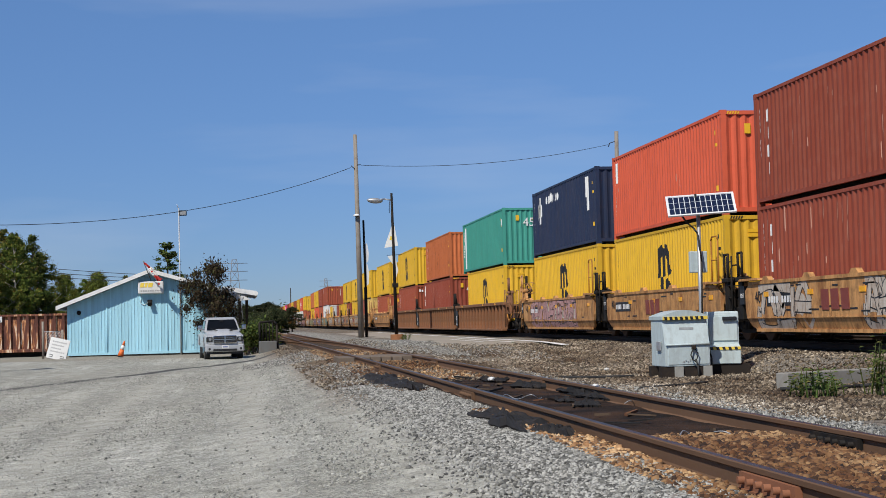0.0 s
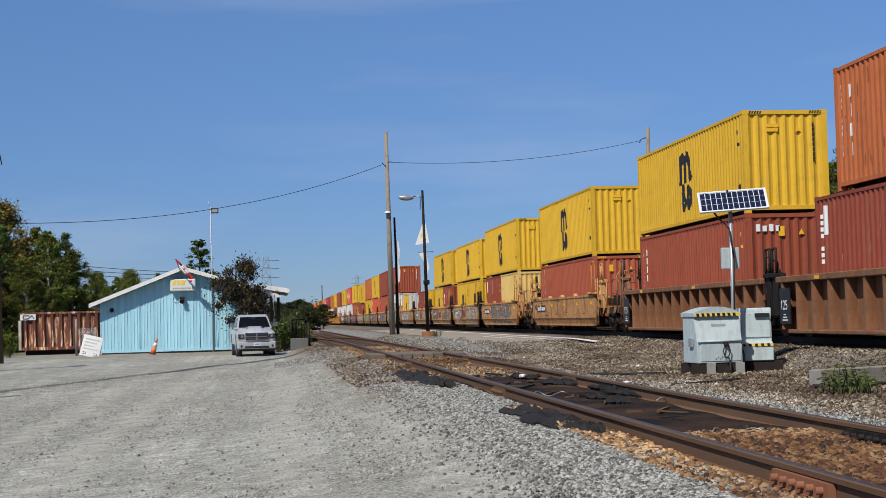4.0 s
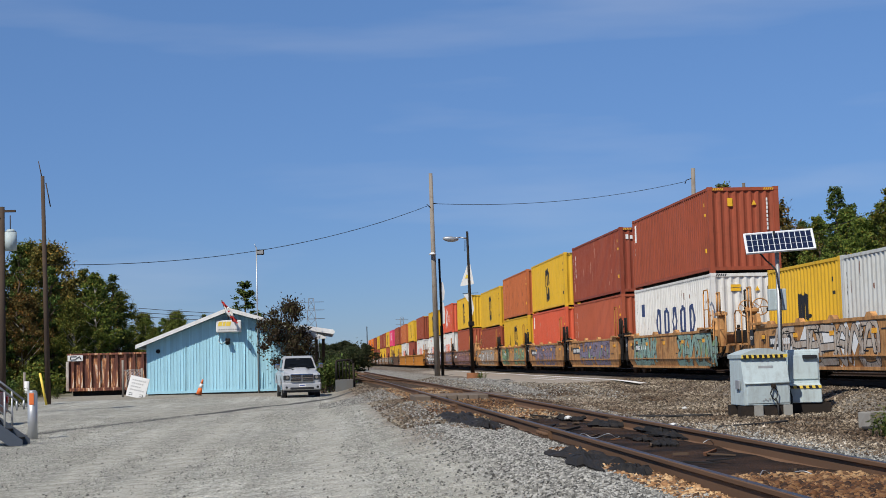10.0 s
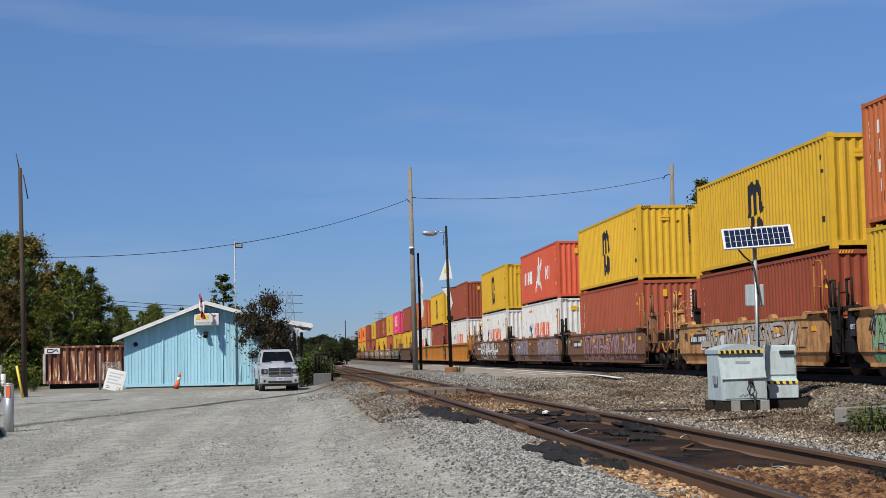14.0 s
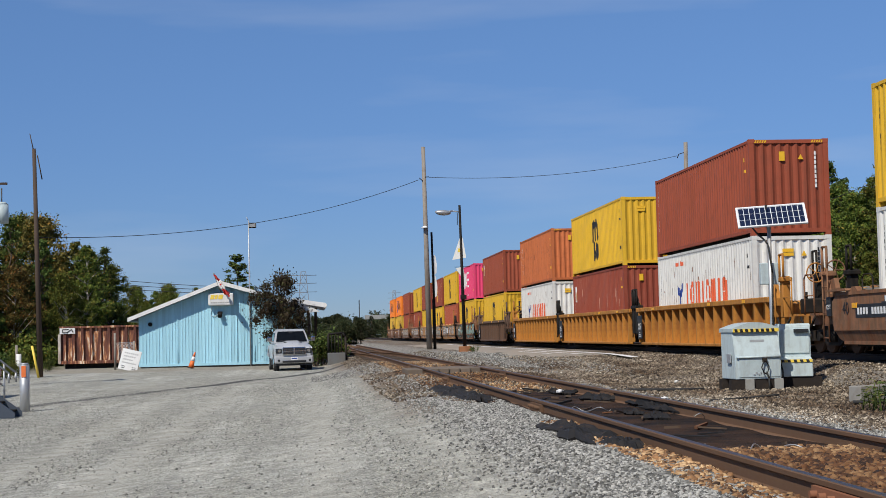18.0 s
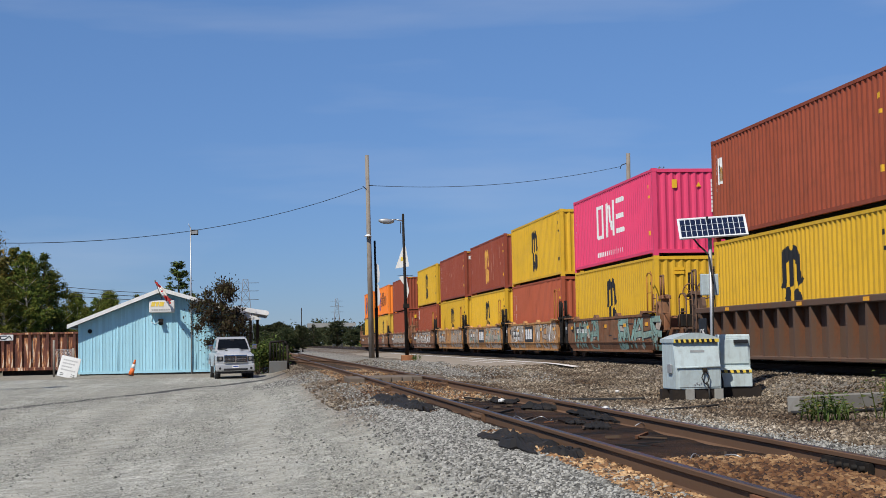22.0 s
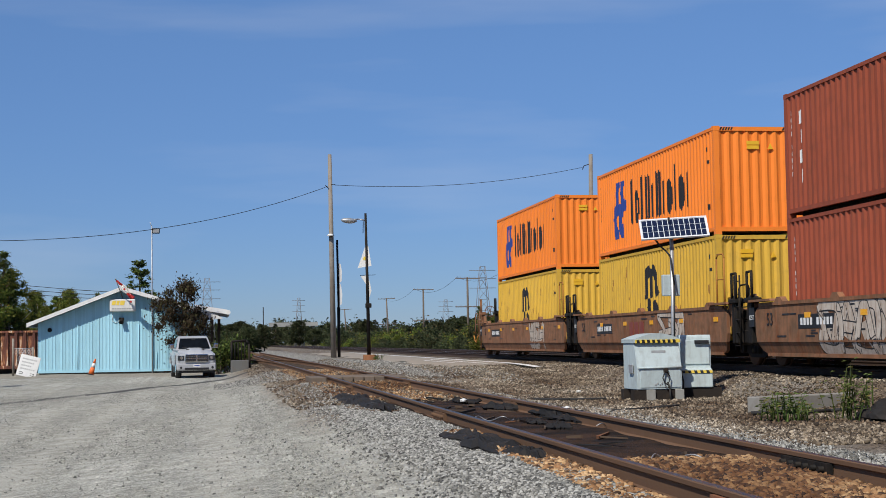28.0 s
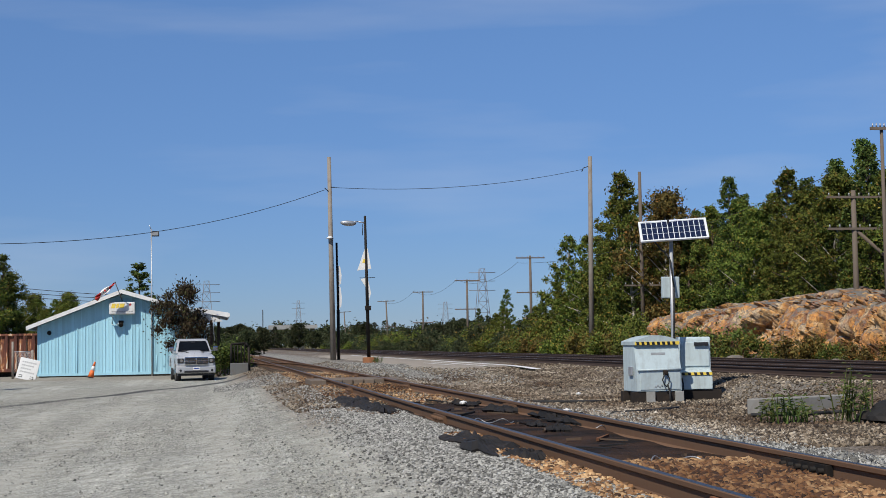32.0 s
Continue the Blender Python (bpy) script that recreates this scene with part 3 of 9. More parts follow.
def flat_marks(name, rects, mat, parent, y=-0.002):
    """Small flat labels on the end that leads. Each is (x0, x1, z0, z1)."""
    bm = bmesh.new()
    for x0, x1, z0, z1 in rects:
        box(bm, x0, x1, y, y + 0.015, z0, z1)
    ob = part(name, bm, mat, parent)
    if len(rects) > 1:
        tagged(ob, kind="stuff")
    return ob


def glyphs(rects, yc, zc, w, h):
    """Rectangles in a unit square (u to the reader's right, v up) laid on the wall about (yc, zc)."""
    out = []
    for r in rects:
        u0, u1, v0, v1 = r[:4]
        v2, v3 = (r[4], r[5]) if len(r) > 4 else (v0, v1)
        out.append((yc - (u0 - 0.5) * w, zc + (v0 - 0.5) * h, zc + (v1 - 0.5) * h, yc - (u1 - 0.5) * w, zc + (v2 - 0.5) * h, zc + (v3 - 0.5) * h))
    return out


def brush(strokes, cols=34, rows=60, span=1.0):
    """Broad strokes, each (width, points), on a field span wide and 1 high, cut into upright slivers for glyphs()."""
    us, ws = (np.arange(cols) + 0.5) / cols * span, (np.arange(rows) + 0.5) / rows
    U, W = np.meshgrid(us, ws, indexing="ij")
    hit = np.zeros(U.shape, dtype=bool)
    for width, pts in strokes:
        for (a, b), (c, d) in zip(pts, pts[1:]):
            l2 = max(1e-9, (c - a) ** 2 + (d - b) ** 2)
            k = np.clip(((U - a) * (c - a) + (W - b) * (d - b)) / l2, 0, 1)
            hit |= (U - a - k * (c - a)) ** 2 + (W - b - k * (d - b)) ** 2 < (width / 2) ** 2
    out = []
    for i in range(cols):
        edge = np.flatnonzero(np.diff(np.concatenate(([0], hit[i].astype(int), [0]))))
        for a, b in zip(edge[::2], edge[1::2]):
            out.append((i / cols, (i + 1) / cols, a / rows, b / rows))
    return out


def loop_of(u, w, ru, rw, a0=0, a1=360, n=14):
    return [(u + ru * math.cos(radians(a0 + (a1 - a0) * k / n)), w + rw * math.sin(radians(a0 + (a1 - a0) * k / n))) for k in range(n + 1)]


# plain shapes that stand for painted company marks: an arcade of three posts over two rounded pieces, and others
ARCADE = brush(strokes=[(0.165, [(0.22, 0.54), (0.22, 0.90)]), (0.165, [(0.22, 0.82), (0.36, 0.92), (0.47, 0.86), (0.47, 0.56)]), (0.165, [(0.47, 0.82), (0.62, 0.92), (0.74, 0.86), (0.76, 0.56)]), (0.07, [(0.06, 0.49), (0.24, 0.52)]), (0.07, [(0.76, 0.53), (0.94, 0.56)]), (0.07, [(0.40, 0.53), (0.55, 0.53)]),
                (0.14, loop_of(0.35, 0.34, 0.10, 0.07, 300, 60)), (0.14, loop_of(0.35, 0.17, 0.10, 0.08, 120, 400)), (0.15, loop_of(0.70, 0.24, 0.10, 0.14))], cols=58, rows=100)
RING_BLOCKS = brush([(0.075, [(0.05, 0.30), (0.05, 0.95), (0.25, 0.95), (0.25, 0.30), (0.05, 0.30)]), (0.07, [(0.40, 0.28), (0.40, 0.96)]), (0.07, [(0.47, 0.9), (0.55, 0.4)]), (0.07, [(0.61, 0.28), (0.61, 0.96)]), (0.10, [(0.75, 0.94), (0.96, 0.94)]), (0.10, [(0.75, 0.63), (0.94, 0.63)]), (0.10, [(0.75, 0.32), (0.96, 0.32)])], 60, 40)
WAVES = brush([(0.24, [(0.30, 0.05), (0.20, 0.22), (0.16, 0.36), (0.28, 0.52), (0.36, 0.66), (0.33, 0.80), (0.42, 0.97)]), (0.24, [(0.66, 0.05), (0.58, 0.2), (0.54, 0.36), (0.64, 0.50), (0.72, 0.66), (0.66, 0.80), (0.74, 0.97)]), (0.18, [(0.3, 0.50), (0.95, 0.56)])])


def scrawl(n, seed, caps=False, bold=1.0):
    """A row of n plain posts, pairs and rings that stand for a painted word."""
    rnd = random.Random(seed)
    out = []
    for i in range(n):
        u = (i + 0.5) * 0.55
        top = 0.90 if caps or rnd.random() < 0.35 else 0.66
        kind = i % 3 if caps else rnd.randrange(3)
        if kind == 0:
            out.append((0.17, [(u, 0.15), (u, top)]))
        elif kind == 1:
            out.append((0.16, loop_of(u, (0.15 + top) / 2, 0.15, (top - 0.15) / 2)))
        else:
            out += [(0.15, [(u - 0.14, 0.15), (u - 0.14, top)]), (0.15, [(u + 0.14, 0.15), (u + 0.14, top)])]
    return brush([(w * bold, pts) for w, pts in out], n * 12, 30, n * 0.55)


def bars(n, seed, gap=0.3, tall=0.3, low=0.0):
    """A row of n plain bars of uneven height that stand for a painted word."""
    rnd = random.Random(seed)
    out, u = [], 0.0
    for i in range(n):
        wd = (1.0 / n) * (1 - gap)
        top = 1.0 if rnd.random() < tall else 0.72
        out.append((u, u + wd, low, top))
        u += 1.0 / n
    return out


def rings(n, thick=0.50, gap=0.34):
    """A row of n plain upright rings that stand for a painted word."""
    out = []
    for i in range(n):
        u0, w = i / n, (1 - gap) / n
        for k in range(10):
            a, b = [u0 + w * (q / 10) for q in (k, k + 1)]
            ha, hb = [0.5 * math.sqrt(max(0.0, 1 - (2 * q / 10 - 1) ** 2)) ** 0.75 for q in (k, k + 1)]
            ia, ib = [(0.5 * (1 - thick * 0.55)) * math.sqrt(max(0.0, 1 - ((2 * q / 10 - 1) / (1 - thick)) ** 2)) if abs(2 * q / 10 - 1) < 1 - thick else 0.0 for q in (k, k + 1)]
            out.append((a, b, 0.5 + ia, 0.5 + ha, 0.5 + ib, 0.5 + hb))
            out.append((a, b, 0.5 - ha, 0.5 - ia, 0.5 - hb, 0.5 - ib))
    return out


def container(paint_mat, L, H, colour_words, mark="", number=True, seed=0):
    c = thing("shipping_container", pose(0, 0, 0), colour_words, "shipping container", "containers on the train")
    fr, sides, ends, roof, floor = container_meshes(L, H)
    child("frame", fr, paint_mat, c)
    for me in sides:
        child("side_wall", me, paint_mat, c)
    for me in ends:
        child("end_wall", me, paint_mat, c)
    child("roof", roof, paint_mat, c)
    # near-black colour strengthens the shadow line between stacked containers
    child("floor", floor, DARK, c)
    rnd = random.Random(seed)
    light = paint_mat in (C_YEL, C_YLF, C_WHT, C_GRY, C_CRM, C_ORG)
    ink = LETTER_BLACK if light else LETTER_WHITE
    if number:
        z, rects = H - 0.45, []
        for i in range(11):
            if i not in (4,):
                rects.append((L - 0.42, z - 0.10, z, L - 0.30 + rnd.uniform(-0.02, 0.02), z - 0.10, z))
            z -= 0.155
        on_side("number_column", rects[: 6 + rnd.randrange(5)], ink, c)
        for q, code in enumerate(((0.55, H - 0.62, H - 0.5, 0.75, H - 0.62, H - 0.5), (0.5, H - 0.95, H - 0.86, 0.62, H - 0.95, H - 0.86), (0.5, 0.7, 0.85, 0.7, 0.7, 0.85))):
            on_side("corner_code", [code], LABEL_YELLOW if not light else ink, c)
    x = rnd.choice((-0.55, -0.3))
    flat_marks("warning_label", [(x, x + 0.34, H - 0.62, H - 0.52), (x, x + 0.34, H - 0.50, H - 0.40)] if light else [(x, x + 0.17, H - 0.66, H - 0.38)], LABEL_YELLOW, c)
    bm = bmesh.new()
    prism(bm, [(0.28, H - 0.62), (0.44, H - 0.62), (0.36, H - 0.46)], -0.002, 0.012)
    part("warning_triangle", bm, LABEL_YELLOW, c)
    flat_marks("end_number", [(0.78, 0.83, H - 0.35 - 0.14 * (i + 1), H - 0.38 - 0.14 * i) for i in range(8)], ink, c)
    if rnd.random() < 0.7:
        for x0 in (-1.05, 0.7):
            bm = bmesh.new()
            for k in range(5):
                u = x0 + k * 0.075
                prism(bm, [(u, H - 0.115), (u + 0.04, H - 0.115), (u + 0.075, H - 0.035), (u + 0.035, H - 0.035)], -0.002, 0.008)
            tagged(part("hazard_stripes", bm, LABEL_YELLOW if not light else BLACK, c), kind="stuff")
    if paint_mat in SCRAPED:
        many, ink, tall = SCRAPED[paint_mat]
        rects = []
        for q in range(int(many * L / 12)):
            u, v = rnd.uniform(0.3, L - 0.5), H * rnd.uniform(0.12, 0.78)
            h, w = tall * rnd.uniform(0.15, 1.0), rnd.uniform(0.012, 0.035)
            rects.append((u, v, min(H - 0.12, v + h), u + w, v + h * 0.2, min(H - 0.12, v + h * 0.9)))
        on_side("scraped_paint", rects, ink, c)
    y, z = L / 2, H / 2
    if mark == "black_block":
        big = (0.0, 1.7, 1.95) if L > 7 else (-0.22, 1.25, 1.5)
        on_side("company_mark", glyphs(ARCADE, y, z - 0.02 + big[0], big[1], big[2]), LETTER_BLACK, c, "black painted company mark")
    elif mark == "gold_block":
        on_side("company_mark", glyphs(ARCADE, y, z - 0.02, 1.7, 1.95), L_GOLD, c, "gold painted company mark")
    elif mark == "rings":
        on_side("company_mark", glyphs(RING_BLOCKS, y, z + 0.05, 4.4, 1.75), LETTER_WHITE, c, "big white block mark")
        on_side("small_word", glyphs(bars(14, seed), y, z - 0.95, 4.0, 0.24), LETTER_WHITE, c)
    elif mark == "orange_line":
        on_side("blue_mark", glyphs(WAVES, L - 2.7, z + 0.02, 1.7, 1.85), L_BLUE, c, "blue painted emblem")
        on_side("painted_word", glyphs(scrawl(11, 4, bold=1.1), L - 7.0, z + 0.12, 6.2, 1.55), LETTER_BLACK, c, "dark painted word")
    elif mark == "red_word":
        on_side("emblem", glyphs([(0.0, 0.45, 0.65, 1.0, 0.4, 0.7), (0.3, 0.62, 0, 0.6), (0.55, 1.0, 0.4, 0.7, 0.65, 1.0)], L - 3.2, z - 0.1, 0.75, 0.9), L_BLUE, c)
        on_side("painted_word", glyphs(scrawl(8, 5, True), L - 6.6, z - 0.12, 5.4, 1.0), L_RED, c, "red painted word")
        on_side("small_word", glyphs(bars(8, 6, 0.35), L - 3.3, z + 1.05, 1.6, 0.18), L_RED, c)
    elif mark == "navy_word":
        on_side("painted_word", glyphs(rings(5, 0.6), y - 0.9, z - 0.02, 6.4, 1.1), L_NAVY, c, "row of navy painted rings")
        on_side("emblem", glyphs([(0, 1, 0, 1)], L - 1.4, z + 0.55, 0.6, 0.5), L_NAVY, c)
    elif mark == "white_star":
        on_side("emblem", glyphs([(0.3, 0.7, 0.2, 0.75), (0.0, 0.4, 0.0, 0.15, 0.4, 0.65), (0.6, 1.0, 0.4, 0.65, 0.85, 1.0), (0.45, 0.6, 0.7, 1.0), (0.55, 0.9, 0.3, 0.5, 0.0, 0.15)], y - 0.2, z + 0.05, 2.2, 1.9), LETTER_WHITE, c, "white painted emblem")
        on_side("painted_word", glyphs(scrawl(7, 8, True), y + 3.4, z, 3.6, 0.8), LETTER_WHITE, c)
        on_side("painted_word", glyphs(scrawl(3, 9, True), y - 3.0, z, 1.8, 0.8), LETTER_WHITE, c)
    elif mark == "white_flower":
        on_side("emblem", glyphs([(0.1, 0.9, 0.3, 0.7), (0.3, 0.7, 0.05, 0.95), (0.15, 0.5, 0.15, 0.6, 0.5, 0.95)], L - 1.6, z + 0.55, 1.2, 1.3), LETTER_WHITE, c, "white painted emblem")
        on_side("painted_word", glyphs(scrawl(6, 10), L - 4.2, z + 0.95, 2.7, 0.5), LETTER_WHITE, c)
        on_side("emblem", glyphs([(0.15, 0.85, 0.4, 1.0), (0.35, 0.7, 0.0, 0.4)], 1.5, z + 0.55, 0.9, 1.3), LETTER_WHITE, c)
    elif mark == "white_strip":
        on_side("word_strip", [(L - 1.2, 0.25, H - 0.25, L - 0.85, 0.25, H - 0.25)], LETTER_WHITE, c, "white painted vertical panel")
        on_side("corner_mark", [(0.35, H - 0.95, H - 0.55, 0.6, H - 0.95, H - 0.55)], LETTER_WHITE, c)
    elif mark == "white_corner":
        on_side("corner_mark", [(L - 0.75, H - 0.95, H - 0.25, L - 0.45, H - 0.95, H - 0.25)], LETTER_WHITE, c)
    elif mark == "white_patch":
        on_side("corner_mark", [(L - 0.95, H - 1.3, H - 0.55, L - 0.5, H - 1.3, H - 0.55)], LETTER_WHITE, c)
        on_side("corner_mark", [(L - 0.9, H - 1.2, H - 0.9, L - 0.6, H - 1.25, H - 0.7)], L_GOLD, c)
    elif mark == "white_column":
        on_side("number_blocks", [(L - 1.0, z0, z0 + 0.30, L - 0.86 + 0.06 * (k % 2), z0, z0 + 0.30) for k, z0 in enumerate((0.75, 1.2, 1.65, 2.1))], LETTER_WHITE, c)
    elif mark == "end_word":
        flat_marks("painted_word", [(-0.95 + 0.19 * i, -0.83 + 0.19 * i, H - 0.52, H - 0.32 - 0.04 * (i % 2)) for i in range(4)], LETTER_WHITE, c)
        on_side("number_blocks", [(L - 0.95, z0, z0 + 0.22, L - 0.78, z0, z0 + 0.22) for z0 in (1.3, 1.6, 1.9, 2.2)], LETTER_WHITE, c)
    if L > 13:
        cu = bpy.data.curves.new("size_number", "FONT")
        cu.body, cu.size, cu.extrude, cu.align_x = "45", 0.62, 0.004, "CENTER"
        cu.materials.append(LETTER_WHITE)
        num = new("size_number", cu)
        num.parent = c
        num.matrix_basis = pose(0.12, -0.004, H - 0.95, 90, 0, 0)
    return c


def ribbon(bm, pts, w, x):
    """A flat painted stroke on a car's side, which leans in below its ledge."""
    prev = None
    for i, (y, z) in enumerate(pts):
        a, b = pts[max(0, i - 1)], pts[min(len(pts) - 1, i + 1)]
        d = Vector((b[0] - a[0], b[1] - a[1]))
        d = d.normalized() if d.length > 1e-6 else Vector((1, 0))
        n = Vector((-d.y, d.x)) * w / 2
        cur = [bm.verts.new((x + lean_in(q), p, q)) for p, q in ((y + n.x, min(1.43, max(0.31, z + n.y))), (y - n.x, min(1.43, max(0.31, z - n.y))))]
        if prev:
            bm.faces.new((prev[0], prev[1], cur[1], cur[0]))
        prev = cur


LEDGE = 0.60


def lean_in(z):
    """How far the flat side of a well lies inward at a height."""
    return max(0.0, LEDGE - z) * 0.34


def curve_through(pts, n=7):
    """A smooth line through some points."""
    out = []
    for i in range(len(pts) - 1):
        p = [Vector(pts[max(0, min(len(pts) - 1, i + q))]) for q in (-1, 0, 1, 2)]
        for k in range(n):
            t = k / n
            v = 0.5 * (2 * p[1] + (p[2] - p[0]) * t + (2 * p[0] - 5 * p[1] + 4 * p[2] - p[3]) * t * t + (3 * p[1] - p[0] - 3 * p[2] + p[3]) * t * t * t)
            out.append((v.x, v.y))
    return out + [tuple(pts[-1])]


def graffiti(car, y0, y1, inks, seed, z0=0.36, z1=1.40, x=-1.504):
    """A row of wild sprayed shapes in fat outlined strokes, with thin scribbles over them and no readable words."""
    rnd = random.Random(seed)
    fill = inks[0]
    line = LETTER_BLACK if len(inks) < 2 or inks[1] is not L_PALE or fill is not L_PURPLE else inks[1]
    if fill is LETTER_BLACK:
        fill, line = L_SMOKE, L_PALE
    tint = inks[-1] if len(inks) > 1 and inks[-1] not in (fill, line) else fill
    wide = rnd.uniform(0.62, 0.95)
    n = max(2, int((y1 - y0) / wide))
    w = (y1 - y0) / n
    body, edge, wash, thin = bmesh.new(), bmesh.new(), bmesh.new(), bmesh.new()
    fat = rnd.uniform(0.15, 0.24)
    for i in range(n):
        yc = y0 + (i + 0.5) * w + rnd.uniform(-0.08, 0.08)
        slant = rnd.uniform(-0.2, 0.2)
        grid = [[(yc + (u - 0.5) * w * 1.05 + slant * (q - 0.5), lerp(z0, z1, q)) for u in (0.0, 0.5, 1.0)] for q in (0.05, 0.5, 0.95)]

        def spot(a, b):
            p = grid[b][a]
            return (p[0] + rnd.uniform(-0.07, 0.07), p[1] + rnd.uniform(-0.07, 0.07))
        shapes = [[(0, 0), (0, 2)], [(2, 0), (1, 2), (0, 1)], [(0, 2), (2, 2), (1, 1), (2, 0), (0, 0)], [(2, 2), (0, 2), (0, 0), (2, 0), (2, 1)], [(0, 0), (1, 2), (2, 0)], [(0, 2), (1, 0), (2, 2)], [(0, 1), (2, 1)], [(2, 0), (2, 2)]]
        for k, pick in enumerate(rnd.sample(shapes, 2 if i % 2 else 3)):
            pts = [spot(*q) for q in pick]
            pts = curve_through(pts, 6) if rnd.random() < 0.8 else [(lerp(a[0], b[0], q / 4), lerp(a[1], b[1], q / 4)) for a, b in zip(pts, pts[1:]) for q in range(5)]
            layer = x - 0.0016 * (k + 3 * (i % 2))
            ribbon(edge, pts, fat + 0.055, layer)
            ribbon(body, pts, fat, layer - 0.0008)
        if rnd.random() < 0.75:
            ribbon(wash, curve_through([spot(0, rnd.randrange(3)), spot(1, 1), spot(2, rnd.randrange(3))], 6), rnd.uniform(0.25, 0.5), x + 0.0008 - 0.0003 * (i % 2))
        for q in range(2):
            a = spot(rnd.randrange(3), rnd.randrange(3))
            ribbon(thin, curve_through([a, (a[0] + rnd.uniform(-0.2, 0.2), a[1] - rnd.uniform(0.1, 0.3)), (a[0] + rnd.uniform(-0.3, 0.3), a[1] - rnd.uniform(-0.1, 0.4))], 5), 0.022, x - 0.0112 - 0.0006 * q)
    tagged(part("spray_wash", wash, tint, car), kind="stuff")
    tagged(part("spray_outline", edge, line, car), kind="stuff")
    tagged(part("spray_paint", body, fill, car), kind="stuff")
    tagged(part("spray_scribble", thin, line, car), kind="stuff")


WHEEL = {}


def bogie(car, y):
    """A two-axle truck under the joint between two wells, in the car's space."""
    if not WHEEL:
        bm = bmesh.new()
        for sx in (-1, 1):
            tube(bm, (sx * 0.70, 0, 0.43), (sx * 0.84, 0, 0.43), 0.43, n=20)
            tube(bm, (sx * 0.66, 0, 0.43), (sx * 0.71, 0, 0.43), 0.455, n=20)
        tube(bm, (-1.0, 0, 0.43), (1.0, 0, 0.43), 0.08, n=8)
        WHEEL["set"] = mesh_of("wheelset", bm)
        bm = bmesh.new()
        for sx in (-1, 1):
            x0, x1 = sorted((sx * 0.92, sx * 1.08))
            prism(bm, [(-1.25, 0.32), (-0.75, 0.32), (-0.45, 0.2), (0.45, 0.2), (0.75, 0.32), (1.25, 0.32), (1.25, 0.58), (0.8, 0.62), (0.5, 0.78), (-0.5, 0.78), (-0.8, 0.62), (-1.25, 0.58)], x0, x1, "x")
            for k in (-0.22, 0.0, 0.22):
                tube(bm, (sx * 1.1, k, 0.3), (sx * 1.1, k, 0.6), 0.08, n=8)
            for k in (-0.9, 0.9):
                tube(bm, (sx * 1.02, k, 0.43), (sx * 1.16, k, 0.43), 0.13, n=10)
        box(bm, -1.05, 1.05, -0.25, 0.25, 0.5, 0.72)
        WHEEL["frame"] = mesh_of("truck_frame", bm)
    b = child("truck_frame", WHEEL["frame"], DARK, car, "grimy cast steel truck coloured dark for its shade")
    b.location.y = y
    for k in (-0.9, 0.9):
        w = child("wheelset", WHEEL["set"], STEEL, b)
        w.location.y = k


KIT = {}


